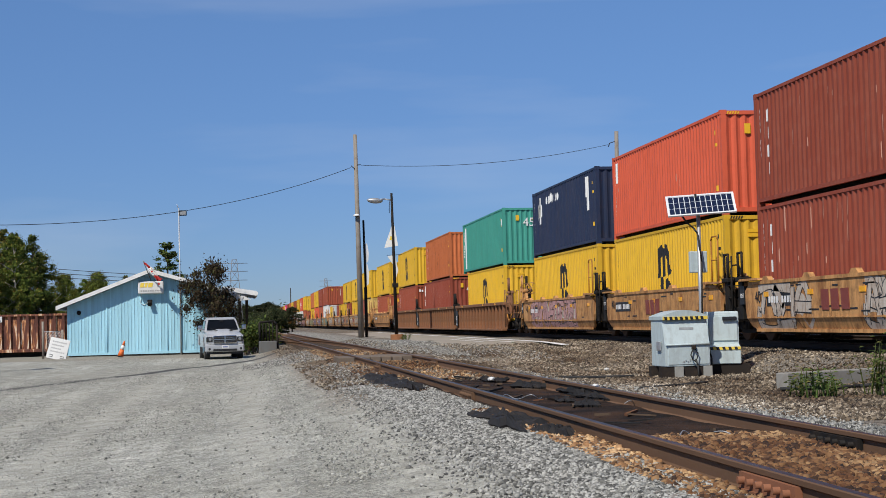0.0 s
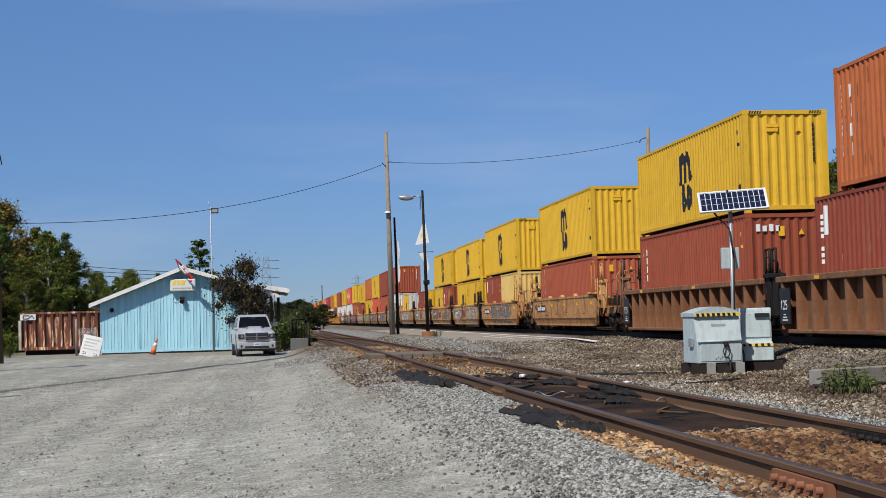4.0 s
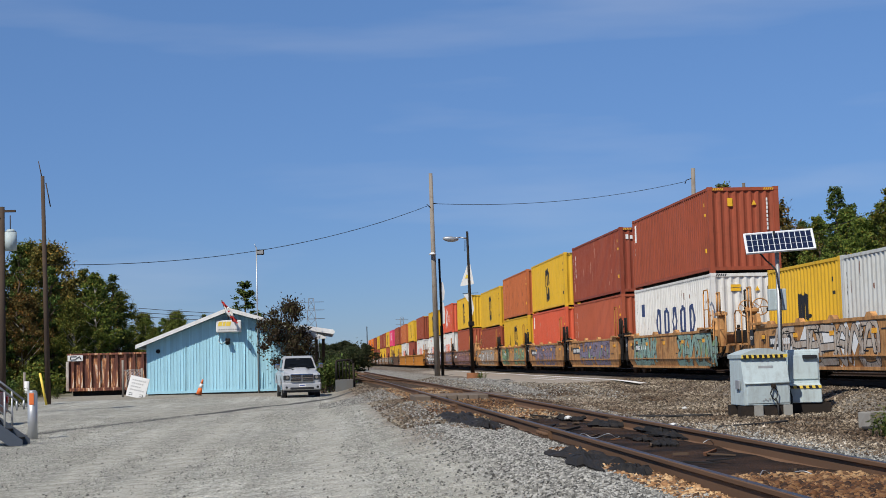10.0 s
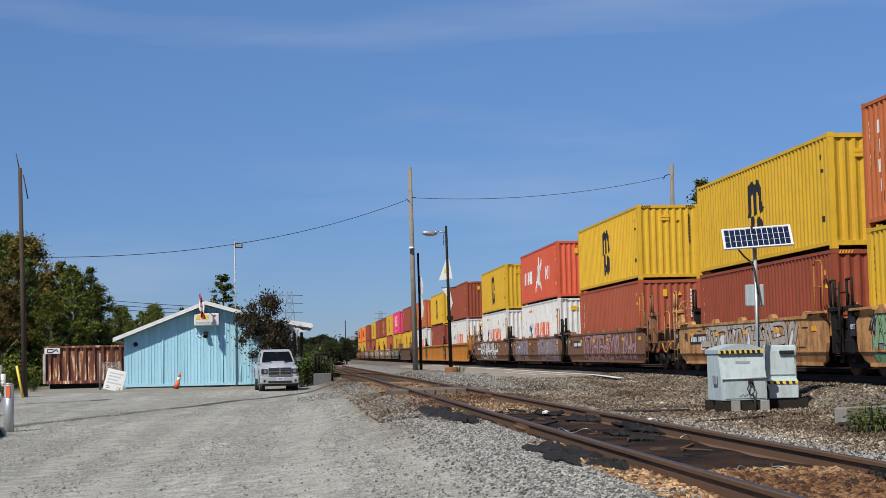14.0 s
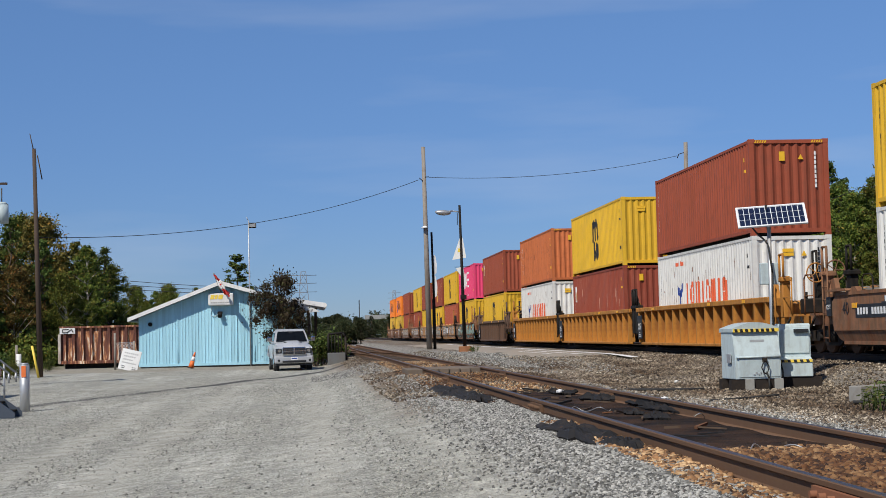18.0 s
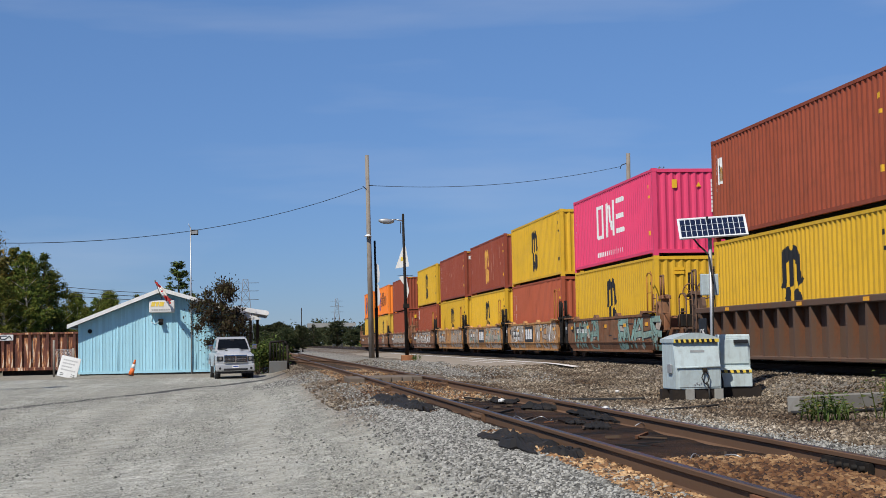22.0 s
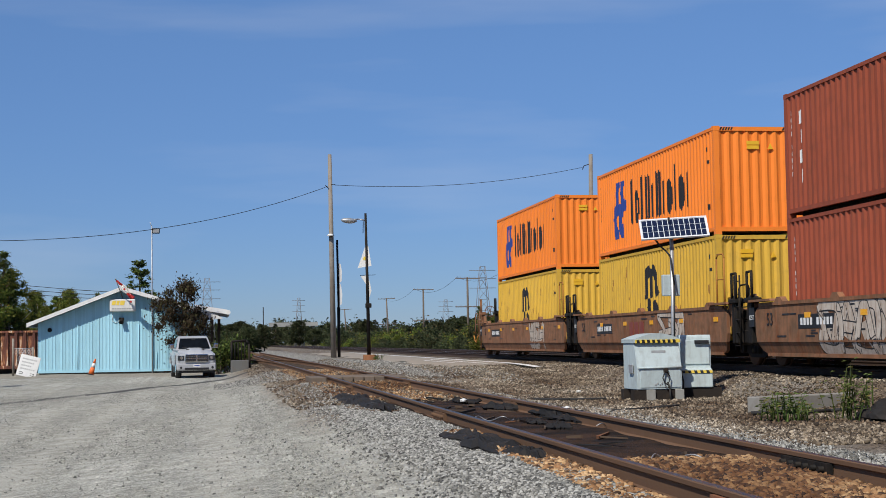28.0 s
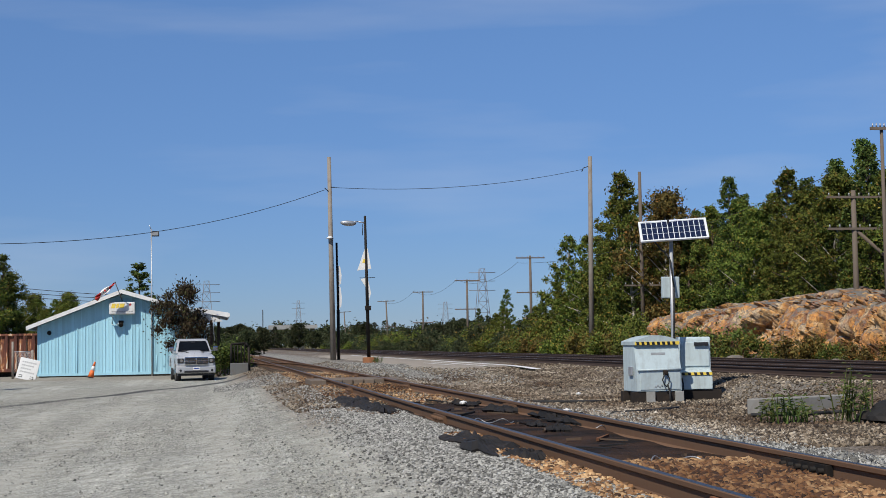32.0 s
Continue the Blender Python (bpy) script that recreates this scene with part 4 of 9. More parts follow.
def end_kit():
    """Meshes shared by the ends of all wells; each faces the joint at y 0 and stretches towards +y."""
    if KIT:
        return KIT
    bm = bmesh.new()
    for dy in (0.0, 0.38):
        pipe(bm, [(-1.47, dy, 0.3), (-1.47, dy, 2.15)], 0.022, 6)
    for q in range(6):
        pipe(bm, [(-1.47, 0, 0.4 + q * 0.32), (-1.47, 0.38, 0.4 + q * 0.32)], 0.016, 6)
    KIT["ladder"] = mesh_of("ladder", bm)
    bm = bmesh.new()
    for a in range(16):
        q0, q1 = 2 * math.pi * a / 16, 2 * math.pi * (a + 1) / 16
        tube(bm, (0.26 * math.cos(q0), 0, 0.26 * math.sin(q0)), (0.26 * math.cos(q1), 0, 0.26 * math.sin(q1)), 0.02, n=5, caps=False)
    for a in range(5):
        q0 = 2 * math.pi * a / 5
        tube(bm, (0, 0, 0), (0.26 * math.cos(q0), 0, 0.26 * math.sin(q0)), 0.013, n=4, caps=False)
    KIT["brake_wheel"] = mesh_of("brake_wheel", bm)
    bm = bmesh.new()
    rbox(bm, -0.28, 0.28, -0.2, 0.2, 0.0, 0.42, 0.04, seg=1)
    tube(bm, (-0.2, -0.1, 0.42), (-0.2, -0.1, 0.6), 0.05, n=6)
    KIT["brake_cylinder"] = mesh_of("brake_cylinder", bm)
    bm = bmesh.new()
    pipe(bm, [(0, 0, 0), (0, 0, 0.95), (0, 0.12, 1.05), (0, 0.62, 1.05), (0, 0.74, 0.95), (0, 0.74, 0)], 0.022, 6)
    pipe(bm, [(0, 0, 0.5), (0, 0.74, 0.5)], 0.016, 6)
    KIT["grab_rail"] = mesh_of("grab_rail", bm)
    bm = bmesh.new()
    pipe(bm, [(-1.42, 0.0, 0.95), (-1.46, 0.15, 0.75), (-1.44, 0.45, 0.62), (-1.45, 0.8, 0.7), (-1.46, 1.0, 0.95)], 0.032, 6)
    KIT["air_hose"] = mesh_of("air_hose", bm)
    bm = bmesh.new()
    prism(bm, [(0.0, 0.0), (0.32, 0.0), (0.38, 0.22), (0.28, 0.42), (0.1, 0.46), (-0.02, 0.2)], -0.06, 0.06, "x")
    KIT["corner_lug"] = mesh_of("corner_lug", bm)
    bm = bmesh.new()
    rbox(bm, -0.2, 0.2, -0.3, 0.3, 0.0, 0.34, 0.03, seg=1)
    KIT["spring_box"] = mesh_of("spring_box", bm)
    bm = bmesh.new()
    rbox(bm, -0.10, 0.10, -0.16, 0.16, 0.0, 1.15, 0.02, seg=1)
    rbox(bm, -0.16, 0.14, -0.24, 0.24, 1.0, 1.12, 0.02, seg=1)
    pipe(bm, [(-0.1, -0.2, 1.1), (-0.1, -0.2, 1.75), (-0.1, 0.12, 1.75), (-0.1, 0.12, 1.1)], 0.035, 6)
    KIT["joint_post"] = mesh_of("joint_post", bm)
    bm = bmesh.new()
    rbox(bm, -0.35, 1.9, -0.4, 0.4, 0.0, 0.62, 0.04, seg=1)
    rbox(bm, -0.3, 0.3, -0.3, 0.3, 0.62, 0.9, 0.04, seg=1)
    KIT["joint_block"] = mesh_of("joint_block", bm)
    bm = bmesh.new()
    rbox(bm, -0.2, 0.2, -0.3, 0.3, 0.0, 0.34, 0.03, seg=1)
    KIT["spring_box"] = mesh_of("spring_box", bm)
    return KIT


def well_car(style, mat, length, ends, words, seed):
    """One well of the train; z 0 is the rail head, y 0 its leading joint. ends: 'j' for a shared joint, 'c' for a coupled end."""
    rnd = random.Random(seed)
    kit = end_kit()
    car = thing("well_car", pose(0, 0, 0), words, "well car", "well cars of the train")
    a, b = [(1.0 if style == "flat" else 0.7) if k == "j" else 2.5 for k in ends]
    y0, y1 = a, length - b
    for sx in (-1, 1):
        bm = bmesh.new()
        if style == "flat":
            u0, u1 = sorted((sx * 1.50, sx * 1.42))
            prism(bm, [(y0, 0.82), (y0, 1.30), (y0 + 0.3, 1.47), (y1 - 0.3, 1.47), (y1, 1.30), (y1, 0.82), (y1 - 0.08, LEDGE), (y0 + 0.08, LEDGE)], u0, u1, "x")
            low = bmesh.new()
            prism(low, [(y0 + 0.08, LEDGE), (y1 - 0.08, LEDGE), (y1 - 0.28, 0.38), (y1 - 0.55, 0.30), (y0 + 0.55, 0.30), (y0 + 0.28, 0.38)], u0, u1, "x")
            for q in low.verts:
                q.co.x -= sx * lean_in(q.co.z)
            tmp = bpy.data.meshes.new("tmp")
            low.to_mesh(tmp)
            low.free()
            bm.from_mesh(tmp)
            bpy.data.meshes.remove(tmp)
            # welded seams and stiffener bars along the side
            n = int((y1 - y0) / 2.4)
            for k in range(1, n):
                y = y0 + k * (y1 - y0) / n
                v0, v1 = sorted((sx * 1.503, sx * 1.49))
                box(bm, v0, v1, y - 0.02, y + 0.02, LEDGE + 0.02, 1.44)
            v0, v1 = sorted((sx * 1.515, sx * 1.49))
            box(bm, v0, v1, y0 + 0.12, y1 - 0.12, LEDGE - 0.015, LEDGE + 0.015)
            u0, u1 = sorted((sx * 1.53, sx * 1.36))
            box(bm, u0, u1, y0 + 0.3, y1 - 0.3, 1.44, 1.52)
            box(bm, u0 + (0.09 if sx < 0 else 0), u1 - (0.09 if sx > 0 else 0), y0 + 0.6, y1 - 0.6, 0.25, 0.33)
            # wide bent plates over the ends of the well
            u0, u1 = sorted((sx * 1.60, sx * 1.30))
            for v0, v1 in ((y0 - 0.25, y0 + 1.25), (y1 - 1.25, y1 + 0.25)):
                prism(bm, [(v0, 1.545), (v1, 1.545), (v1 - 0.08, 1.60), (v0 + 0.08, 1.60)], u0, u1, "x")
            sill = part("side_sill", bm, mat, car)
            if sx < 0:
                n = int((y1 - y0 - 3) / 2.6)
                for k in range(n + 1):
                    y = y0 + 1.2 + k * (y1 - y0 - 3.0) / max(1, n)
                    bm = bmesh.new()
                    prism(bm, [(y, 1.52), (y + 0.5, 1.52), (y + 0.36, 1.63), (y + 0.14, 1.63)], -1.52, -1.38, "x")
                    part("guide_lug", bm, mat, sill)
        else:
            u0, u1 = sorted((sx * 1.30, sx * 1.24))
            prism(bm, [(y0, 0.95), (y0, 1.45), (y1, 1.45), (y1, 0.95), (y1 - 0.15, 0.55), (y1 - 0.4, 0.3), (y1 - 0.7, 0.17), (y0 + 0.7, 0.17), (y0 + 0.4, 0.3), (y0 + 0.15, 0.55)], u0, u1, "x")
            u0, u1 = sorted((sx * 1.575, sx * 1.25))
            rbox(bm, u0, u1, y0 - 0.1, y1 + 0.1, 1.40, 1.56, 0.02, seg=1)
            u0, u1 = sorted((sx * 1.57, sx * 1.25))
            rbox(bm, u0, u1, y0 + 0.7, y1 - 0.7, 0.12, 0.22, 0.02, seg=1)
            sill = part("side_sill", bm, mat, car)
            n = int((y1 - y0 - 0.6) / 1.04)
            me = None
            for k in range(n + 1):
                y = y0 + 0.3 + k * (y1 - y0 - 0.6) / n
                if me is None:
                    bm = bmesh.new()
                    if sx < 0:
                        prism(bm, [(-1.56, 0.22), (-1.29, 0.22), (-1.29, 1.40), (-1.55, 1.40)], -0.055, 0.055)
                    else:
                        prism(bm, [(1.56, 0.22), (1.29, 0.22), (1.29, 1.40), (1.55, 1.40)], -0.055, 0.055)
                    ob = part("post", bm, mat, sill)
                    me = ob.data
                else:
                    ob = new("post", me)
                    ob.parent = sill
                ob.location.y = y
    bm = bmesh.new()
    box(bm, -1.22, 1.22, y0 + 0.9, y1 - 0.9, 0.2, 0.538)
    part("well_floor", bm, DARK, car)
    for k, s, kind, setb in ((0.0, 1, ends[0], a), (length, -1, ends[1], b)):
        bm = bmesh.new()
        v0, v1 = sorted((k + s * 0.12, k + s * (setb + 0.5)))
        box(bm, -1.22, 1.22, v0, v1, 0.74, 0.98)
        v0, v1 = sorted((k + s * (setb - 0.1), k + s * (setb + 0.25)))
        prism(bm, [(v0, 0.98), (v1, 0.98), (v1, 1.44), (v0, 1.34)] if s > 0 else [(v0, 0.98), (v1, 0.98), (v1, 1.34), (v0, 1.44)], -1.40, 1.40, "x")
        if kind == "c":
            v0, v1 = sorted((k + s * 0.45, k + s * 1.2))
            box(bm, -1.38, 1.38, v0, v1, 0.98, 1.04)
        part("end_platform", bm, mat, car)

        def put(name, m, x, y, z, turn=0.0, lab=""):
            ob = child(name, kit[name], m, car, lab)
            ob.matrix_basis = pose(x, k + s * y, z, 0, 0, turn if s > 0 else turn + 0.0)
            return ob
        if kind == "c":
            put("ladder", mat, 0, setb - 0.35, 0)
            put("grab_rail", mat, -1.40, 0.9, 1.0)
            put("grab_rail", DARK, 0.3, 0.6, 1.0)
            put("brake_wheel", mat, -0.75, 0.75, 2.15)
            put("joint_post", mat, -1.3, setb - 0.75, 0.95)
            put("joint_post", DARK, -0.5, setb - 1.2, 1.0)
            put("corner_lug", mat, -1.36, setb - 0.35, 1.30)
            put("brake_cylinder", DARK, -0.75, 1.15, 1.04)
            put("brake_cylinder", mat, 0.55, 1.25, 1.04)
            put("air_hose", W_ORG if rnd.random() < 0.4 else DARK, 0, 1.0, 0)
            put("spring_box", DARK, -0.2, 1.7, 1.0)
            put("corner_lug", mat, -1.3, setb - 0.1, 1.44)
            bm = bmesh.new()
            v0, v1 = sorted((k - s * 0.05, k + s * 0.6))
            box(bm, -0.14, 0.14, v0, v1, 0.66, 0.94)
            part("coupler", bm, DARK, car)
        else:
            put("corner_lug", mat, -1.36, setb - 0.30, 1.30)
            put("corner_lug", mat, 1.2, setb - 0.30, 1.30)
            for px in (-1.38, 0.9):
                put("joint_post", DARK, px, setb - 0.45, 0.55)
            put("joint_block", DARK, -0.9, setb * 0.45, 0.5)
            if s < 0:
                put("grab_rail", DARK, -1.42, 0.42, 0.95)
                put("spring_box", DARK, -1.05, 0.25, 1.0)
            else:
                put("ladder", DARK, 0, 0.12, 0.1)
            put("spring_box", DARK, -1.1, 0.35, 0.55)
    if style == "ribbed":
        bm = bmesh.new()
        box(bm, -1.585, -1.56, y1 - 0.95, y1 - 0.2, 0.36, 1.26)
        plate = part("load_plate", bm, BLACK, car)
        ob = stencil(plate, "125", y1 - 0.28, 0.72, 0.34, LETTER_WHITE)
        ob.location.x = -1.592
        bm = bmesh.new()
        for q in range(3):
            box(bm, -1.59, -1.584, y1 - 0.78 + 0.08 * q, y1 - 0.38 - 0.05 * q, 0.44 + q * 0.07, 0.47 + q * 0.07)
        tagged(part("stencil_text", bm, LETTER_WHITE, plate), kind="stuff")
        for y in (y0 + 2.2, y0 + 6.1, y1 - 3.0):
            bm = bmesh.new()
            box(bm, -1.582, -1.574, y, y + 0.32, 1.43, 1.52)
            part("reflector", bm, REFLECTOR, car)
    if style == "flat":
        for q in range(int(length / 3)):
            bm = bmesh.new()
            y = y0 + 0.7 + q * 2.9
            if y < y1 - 0.6:
                box(bm, -1.516, -1.50, y, y + 0.32, 1.12, 1.24)
                part("reflector", bm, REFLECTOR, car)
            else:
                bm.free()
        y = y1 - rnd.uniform(1.2, 1.7) - (1.3 if seed >= 29 else 0)
        bm = bmesh.new()
        box(bm, -1.506, -1.49, y - 2.0, y, 0.88, 1.20)
        plate = part("number_plate", bm, BLACK, car)
        bm = bmesh.new()
        for q in range(10):
            if q != 4:
                u = y - 0.14 - q * 0.18
                box(bm, -1.511, -1.506, u - 0.11, u, 0.96, 1.12)
        tagged(part("number_lettering", bm, LETTER_WHITE, plate), kind="stuff")
        bm = bmesh.new()
        for q in range(14):
            u, z = rnd.uniform(y0 + 1, y1 - 1.6), rnd.choice((0.70, 0.76, 0.82, 1.2, 1.28, 1.34))
            box(bm, -1.508, -1.50, u, u + rnd.uniform(0.2, 0.6), z, z + 0.035)
        tagged(part("stencil_text", bm, BLACK, car), kind="stuff")
        stencil(car, "53" if seed >= 29 else "40", y1 - 0.75, 0.98, 0.42, LETTER_BLACK)
        bm = bmesh.new()
        box(bm, -1.50, -1.38, y1 + 0.1, y1 + 0.42, 0.95, 1.42)
        plate = part("load_plate", bm, BLACK, car)
        stencil(plate, "125T", y1 + 0.40, 1.12, 0.16, LETTER_WHITE)
        bm = bmesh.new()
        y = y0 + 0.25
        pipe(bm, [(-1.46, y, 1.45), (-1.46, y, 2.75), (-1.46, y + 0.08, 2.85), (-1.46, y + 0.5, 2.85), (-1.46, y + 0.58, 2.75), (-1.46, y + 0.58, 1.45)], 0.022, 6)
        pipe(bm, [(-1.46, y, 2.2), (-1.46, y + 0.58, 2.2)], 0.016, 6)
        part("hand_rail", bm, W_ORG, car)
    return car


STENCILS = {}


def stencil(parent, body, y, z, size, ink):
    key = (body, size)
    if key not in STENCILS:
        cu = bpy.data.curves.new("stencil_number", "FONT")
        cu.body, cu.size, cu.extrude = body, size, 0.002
        cu.materials.append(ink)
        STENCILS[key] = cu
    ob = new("stencil_number", STENCILS[key])
    ob.parent = parent
    ob.matrix_basis = pose(-1.512, y, z, 90, 0, -90)
    return ob


def block_mark(car, y, mat, plate=None, h=0.5):
    """Three plain blocks that stand for the owner's painted mark."""
    if plate:
        bm = bmesh.new()
        box(bm, -1.514, -1.505, y, y + 2.0, 0.62, 1.36)
        part("mark_plate", bm, plate, car)
    for q in range(3):
        bm = bmesh.new()
        u = y + 0.22 + q * 0.56
        prism(bm, [(u, 0.76), (u + 0.42, 0.76), (u + 0.46, 1.22), (u + 0.04, 1.22)], -1.518, -1.505, "x")
        part("owner_block", bm, mat, car)


Y40 = "yellow corrugated steel shipping container with black mark"
MAR = "maroon corrugated steel shipping container, upper paint streaked"
BRN = "brown-red corrugated steel shipping container"
ORB = "faded orange corrugated steel shipping container"
YMW = "white corrugated shipping container with red word"
yel = (C_YEL, Y40, "black_block")
mar = (C_MAR, MAR, "white_column")
brn = (C_BRN, BRN, "")
orb = (C_ORB, ORB, "white_column")
rbr = (C_RBR, "faded red-brown corrugated steel shipping container", "white_column")
# leading end at the start, upper, lower (paint, words, mark), lower height, well style, well paint, sprays, owner's mark
CONSIST = [
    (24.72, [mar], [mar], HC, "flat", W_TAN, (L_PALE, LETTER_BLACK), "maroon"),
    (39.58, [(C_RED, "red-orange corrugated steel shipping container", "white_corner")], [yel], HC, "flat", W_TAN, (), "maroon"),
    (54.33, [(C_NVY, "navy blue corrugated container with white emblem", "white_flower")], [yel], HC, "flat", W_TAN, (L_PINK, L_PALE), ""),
    (74.37, [(C_TEA, "teal forty-five foot container with white panel", "white_strip", 13.72)], [yel], HC, "ribbed", W_BRN, (), ""),
    (94.03, [orb], [(C_MAR, "dark maroon forty-five foot shipping container", "white_corner", 13.72)], HC, "ribbed", W_BRN, (), ""),
    (113.06, [yel], [(C_BRN, "brown-red container with white end word", "end_word")], HC, "ribbed", W_BRN, (), ""),
    (133.23, [yel], [rbr], STD, "flat", W_TAN, (), ""),
    (152.40, [yel], [(C_CRM, "short cream yellow shipping container", "", 6.06), (C_MAR, "short maroon shipping container", "white_corner", 6.06)], STD, "flat", W_TAN, (LETTER_BLACK,), ""),
    (167.02, [yel], [(C_YEL, "short yellow shipping container with black mark", "black_block", 6.06), (C_YEL, "short yellow shipping container with black mark", "black_block", 6.06)], STD, "flat", W_TAN, (L_PALE, LETTER_BLACK), "maroon"),
    (182.21, [yel], [(C_MAR, "short maroon shipping container with white patch", "white_patch", 6.06), (C_YEL, "short yellow shipping container with black mark", "black_block", 6.06)], STD, "flat", W_TAN, (LETTER_BLACK, LETTER_BLACK), "maroon"),
    (196.48, [], [(C_YEL, "short yellow shipping container with black mark", "black_block", 6.06), (C_MAR, "short maroon shipping container", "white_corner", 6.06)], STD, "flat", W_TAN, (L_PALE, LETTER_BLACK), "maroon"),
    (211.78, [], [(C_GRY, "short rust-stained white shipping container", "", 6.06), (C_YEL, "short yellow shipping container with black mark", "black_block", 6.06)], STD, "flat", W_TAN, (L_PALE, LETTER_BLACK, LETTER_WHITE), ""),
    (230.31, [(C_BRN, BRN, "white_corner")], [(C_WHT, "white container with navy word", "navy_word")], HC, "flat", W_TAN, (L_TEAL, L_GREEN), ""),
    (245.18, [(C_MAR, "maroon container with white end word", "end_word")], [rbr], HC, "flat", W_TAN, (L_PURPLE, L_GREEN), ""),
    (260.03, [yel], [(C_RED, "red-orange corrugated steel shipping container", "white_corner")], HC, "flat", W_TAN, (L_PURPLE, L_PINK), ""),
    (274.37, [orb], [yel], HC, "flat", W_TAN, (L_GREEN, L_PURPLE), ""),
    (288.83, [yel], [brn], STD, "flat", W_TAN, (L_PALE, LETTER_WHITE), ""),
    (309.69, [yel], [rbr], HC, "flat", W_BRN, (L_PINK, L_MAROON), ""),
    (327.73, [(C_RED, "red-orange container with big white emblem", "white_star")], [(C_WHT, YMW, "red_word")], HC, "flat", W_BRN, (L_PURPLE, L_PALE), ""),
    (346.49, [yel], [(C_WHT, YMW, "red_word")], HC, "flat", W_BRN, (LETTER_WHITE,), ""),
    (368.55, [brn], [(C_WHT, YMW, "red_word")], HC, "ribbed", W_ORG, (), ""),
    (386.99, [yel], [(C_MAR, "maroon container with small white patch", "white_patch")], HC, "ribbed", W_ORG, (), ""),
    (405.53, [orb], [(C_WHT, YMW, "red_word")], HC, "ribbed", W_ORG, (), ""),
    (425.92, [(C_BRN, BRN, "white_patch")], [yel], HC, "ribbed", W_DRK, (), ""),
    (444.55, [(C_PNK, "magenta container with big white block mark", "rings")], [yel], HC, "flat", W_BRN, (L_TEAL, L_PALE), ""),
    (459.48, [yel], [rbr], HC, "flat", W_TAN, (L_PALE, LETTER_WHITE), "white"),
    (473.89, [(C_MAR, "maroon container with gold mark", "gold_block")], [yel], HC, "flat", W_TAN, (L_PALE, L_TEAL), "white"),
    (488.76, [(C_MAR, "maroon container with white end word", "end_word")], [yel], HC, "flat", W_TAN, (L_PALE, LETTER_BLACK), ""),
    (503.19, [yel], [(C_BRN, BRN, "white_corner")], HC, "flat", W_BRN, (L_PALE, LETTER_WHITE), ""),
    (524.38, [(C_BRN, BRN, "white_column")], [brn], HC, "flat", W_BRN, (L_PALE,), ""),
    (541.55, [(C_ORG, "bright orange container with dark word", "orange_line")], [(C_YLF, "faded yellow corrugated steel container with black mark", "black_block")], HC, "flat", W_BRN, (L_PALE,), "maroon"),
    (560.14, [(C_ORG, "bright orange container with dark word", "orange_line")], [(C_YLF, "faded yellow corrugated steel container with black mark", "black_block")], HC, "flat", W_BRN, (L_PALE, LETTER_BLACK), ""),
]
ROLLING = []
GROUP_STARTS = (0, 3, 6, 7, 12, 17, 20, 23, 24, 29)
FLOOR_Z = MAIN_TOP + 0.54


def build_train():
    n = len(CONSIST)
    for i, (c, upper, lower, low_h, style, wmat, inks, mark) in enumerate(CONSIST):
        far_end = c + max(sum(b[3] if len(b) > 3 else 12.19 for b in lower), 12.19)
        y0 = c - 1.1 if i == 0 else None
        if i:
            pc, pl = CONSIST[i - 1][0], CONSIST[i - 1][2]
            y0 = (pc + max(sum(b[3] if len(b) > 3 else 12.19 for b in pl), 12.19) + c) / 2
        y1 = (far_end + CONSIST[i + 1][0]) / 2 if i + 1 < n else far_end + 5.4
        tone = {W_TAN: "tan-orange", W_BRN: "rusty brown", W_ORG: "orange", W_DRK: "dark brown"}[wmat]
        words = tone + (" well car with spray-painted flat sides" if inks else " well car with flat steel sides" if style == "flat" else " well car with ribbed steel sides")
        first, last = i in GROUP_STARTS, (i + 1 in GROUP_STARTS) or i == n - 1
        car = well_car(style, wmat, y1 - y0, ("c" if first else "j") + ("c" if last else "j"), words, i)
        bogie(car, y1 - y0 - 1.35 if last else y1 - y0)
        if first:
            bogie(car, 1.35)
        ln = y1 - y0
        if style == "flat" and inks:
            other = inks if len(inks) < 3 else inks[1:]
            if i >= n - 2:
                graffiti(car, ln * (0.255 if i == n - 2 else 0.225), ln * (0.385 if i == n - 2 else 0.34), inks, 100 + i)
            elif mark or i % 3 == 0:
                graffiti(car, ln * 0.10, ln * 0.42, inks, 100 + i)
                graffiti(car, ln * 0.63, ln * 0.86, other, 150 + i)
            else:
                graffiti(car, ln * (0.18 + 0.03 * (i % 4)), ln * (0.66 + 0.04 * (i % 3)), inks, 100 + i)
        if mark == "maroon":
            block_mark(car, ln * 0.46, L_MAROON)
        elif mark == "white":
            block_mark(car, ln * 0.46, LETTER_WHITE, BLACK)
        ROLLING.append((car, y0, MAIN_TOP))
        y = c + (0 if len(lower) > 1 or len(lower[0]) > 3 else 0)
        for q, b in enumerate(lower):
            L = b[3] if len(b) > 3 else 12.19
            ROLLING.append((container(b[0], L, low_h, b[1], b[2], seed=i * 7 + q), y, FLOOR_Z))
            y += L + 0.06
        for b in upper:
            L = b[3] if len(b) > 3 else 12.19
            up_h = STD if i in (8, 9) else HC
            ROLLING.append((container(b[0], L, up_h, b[1], b[2], seed=i * 7 + 5), c, FLOOR_Z + low_h + 0.004))


build_train()


def train_motion():
    for ob, y, z in ROLLING:
        walk(ob, [(t, pose(MAIN_X, y - 18.18 * t + 0.007 * t * t, z)) for t in (0, 4, 8, 12, 16, 20, 24, 28, 32)])

# ---- signal cabinets and the solar panel ----


BLACK_TIMBER = paint("tarred_black_timber", (0.022, 0.017, 0.014), 0.9, streak=False)


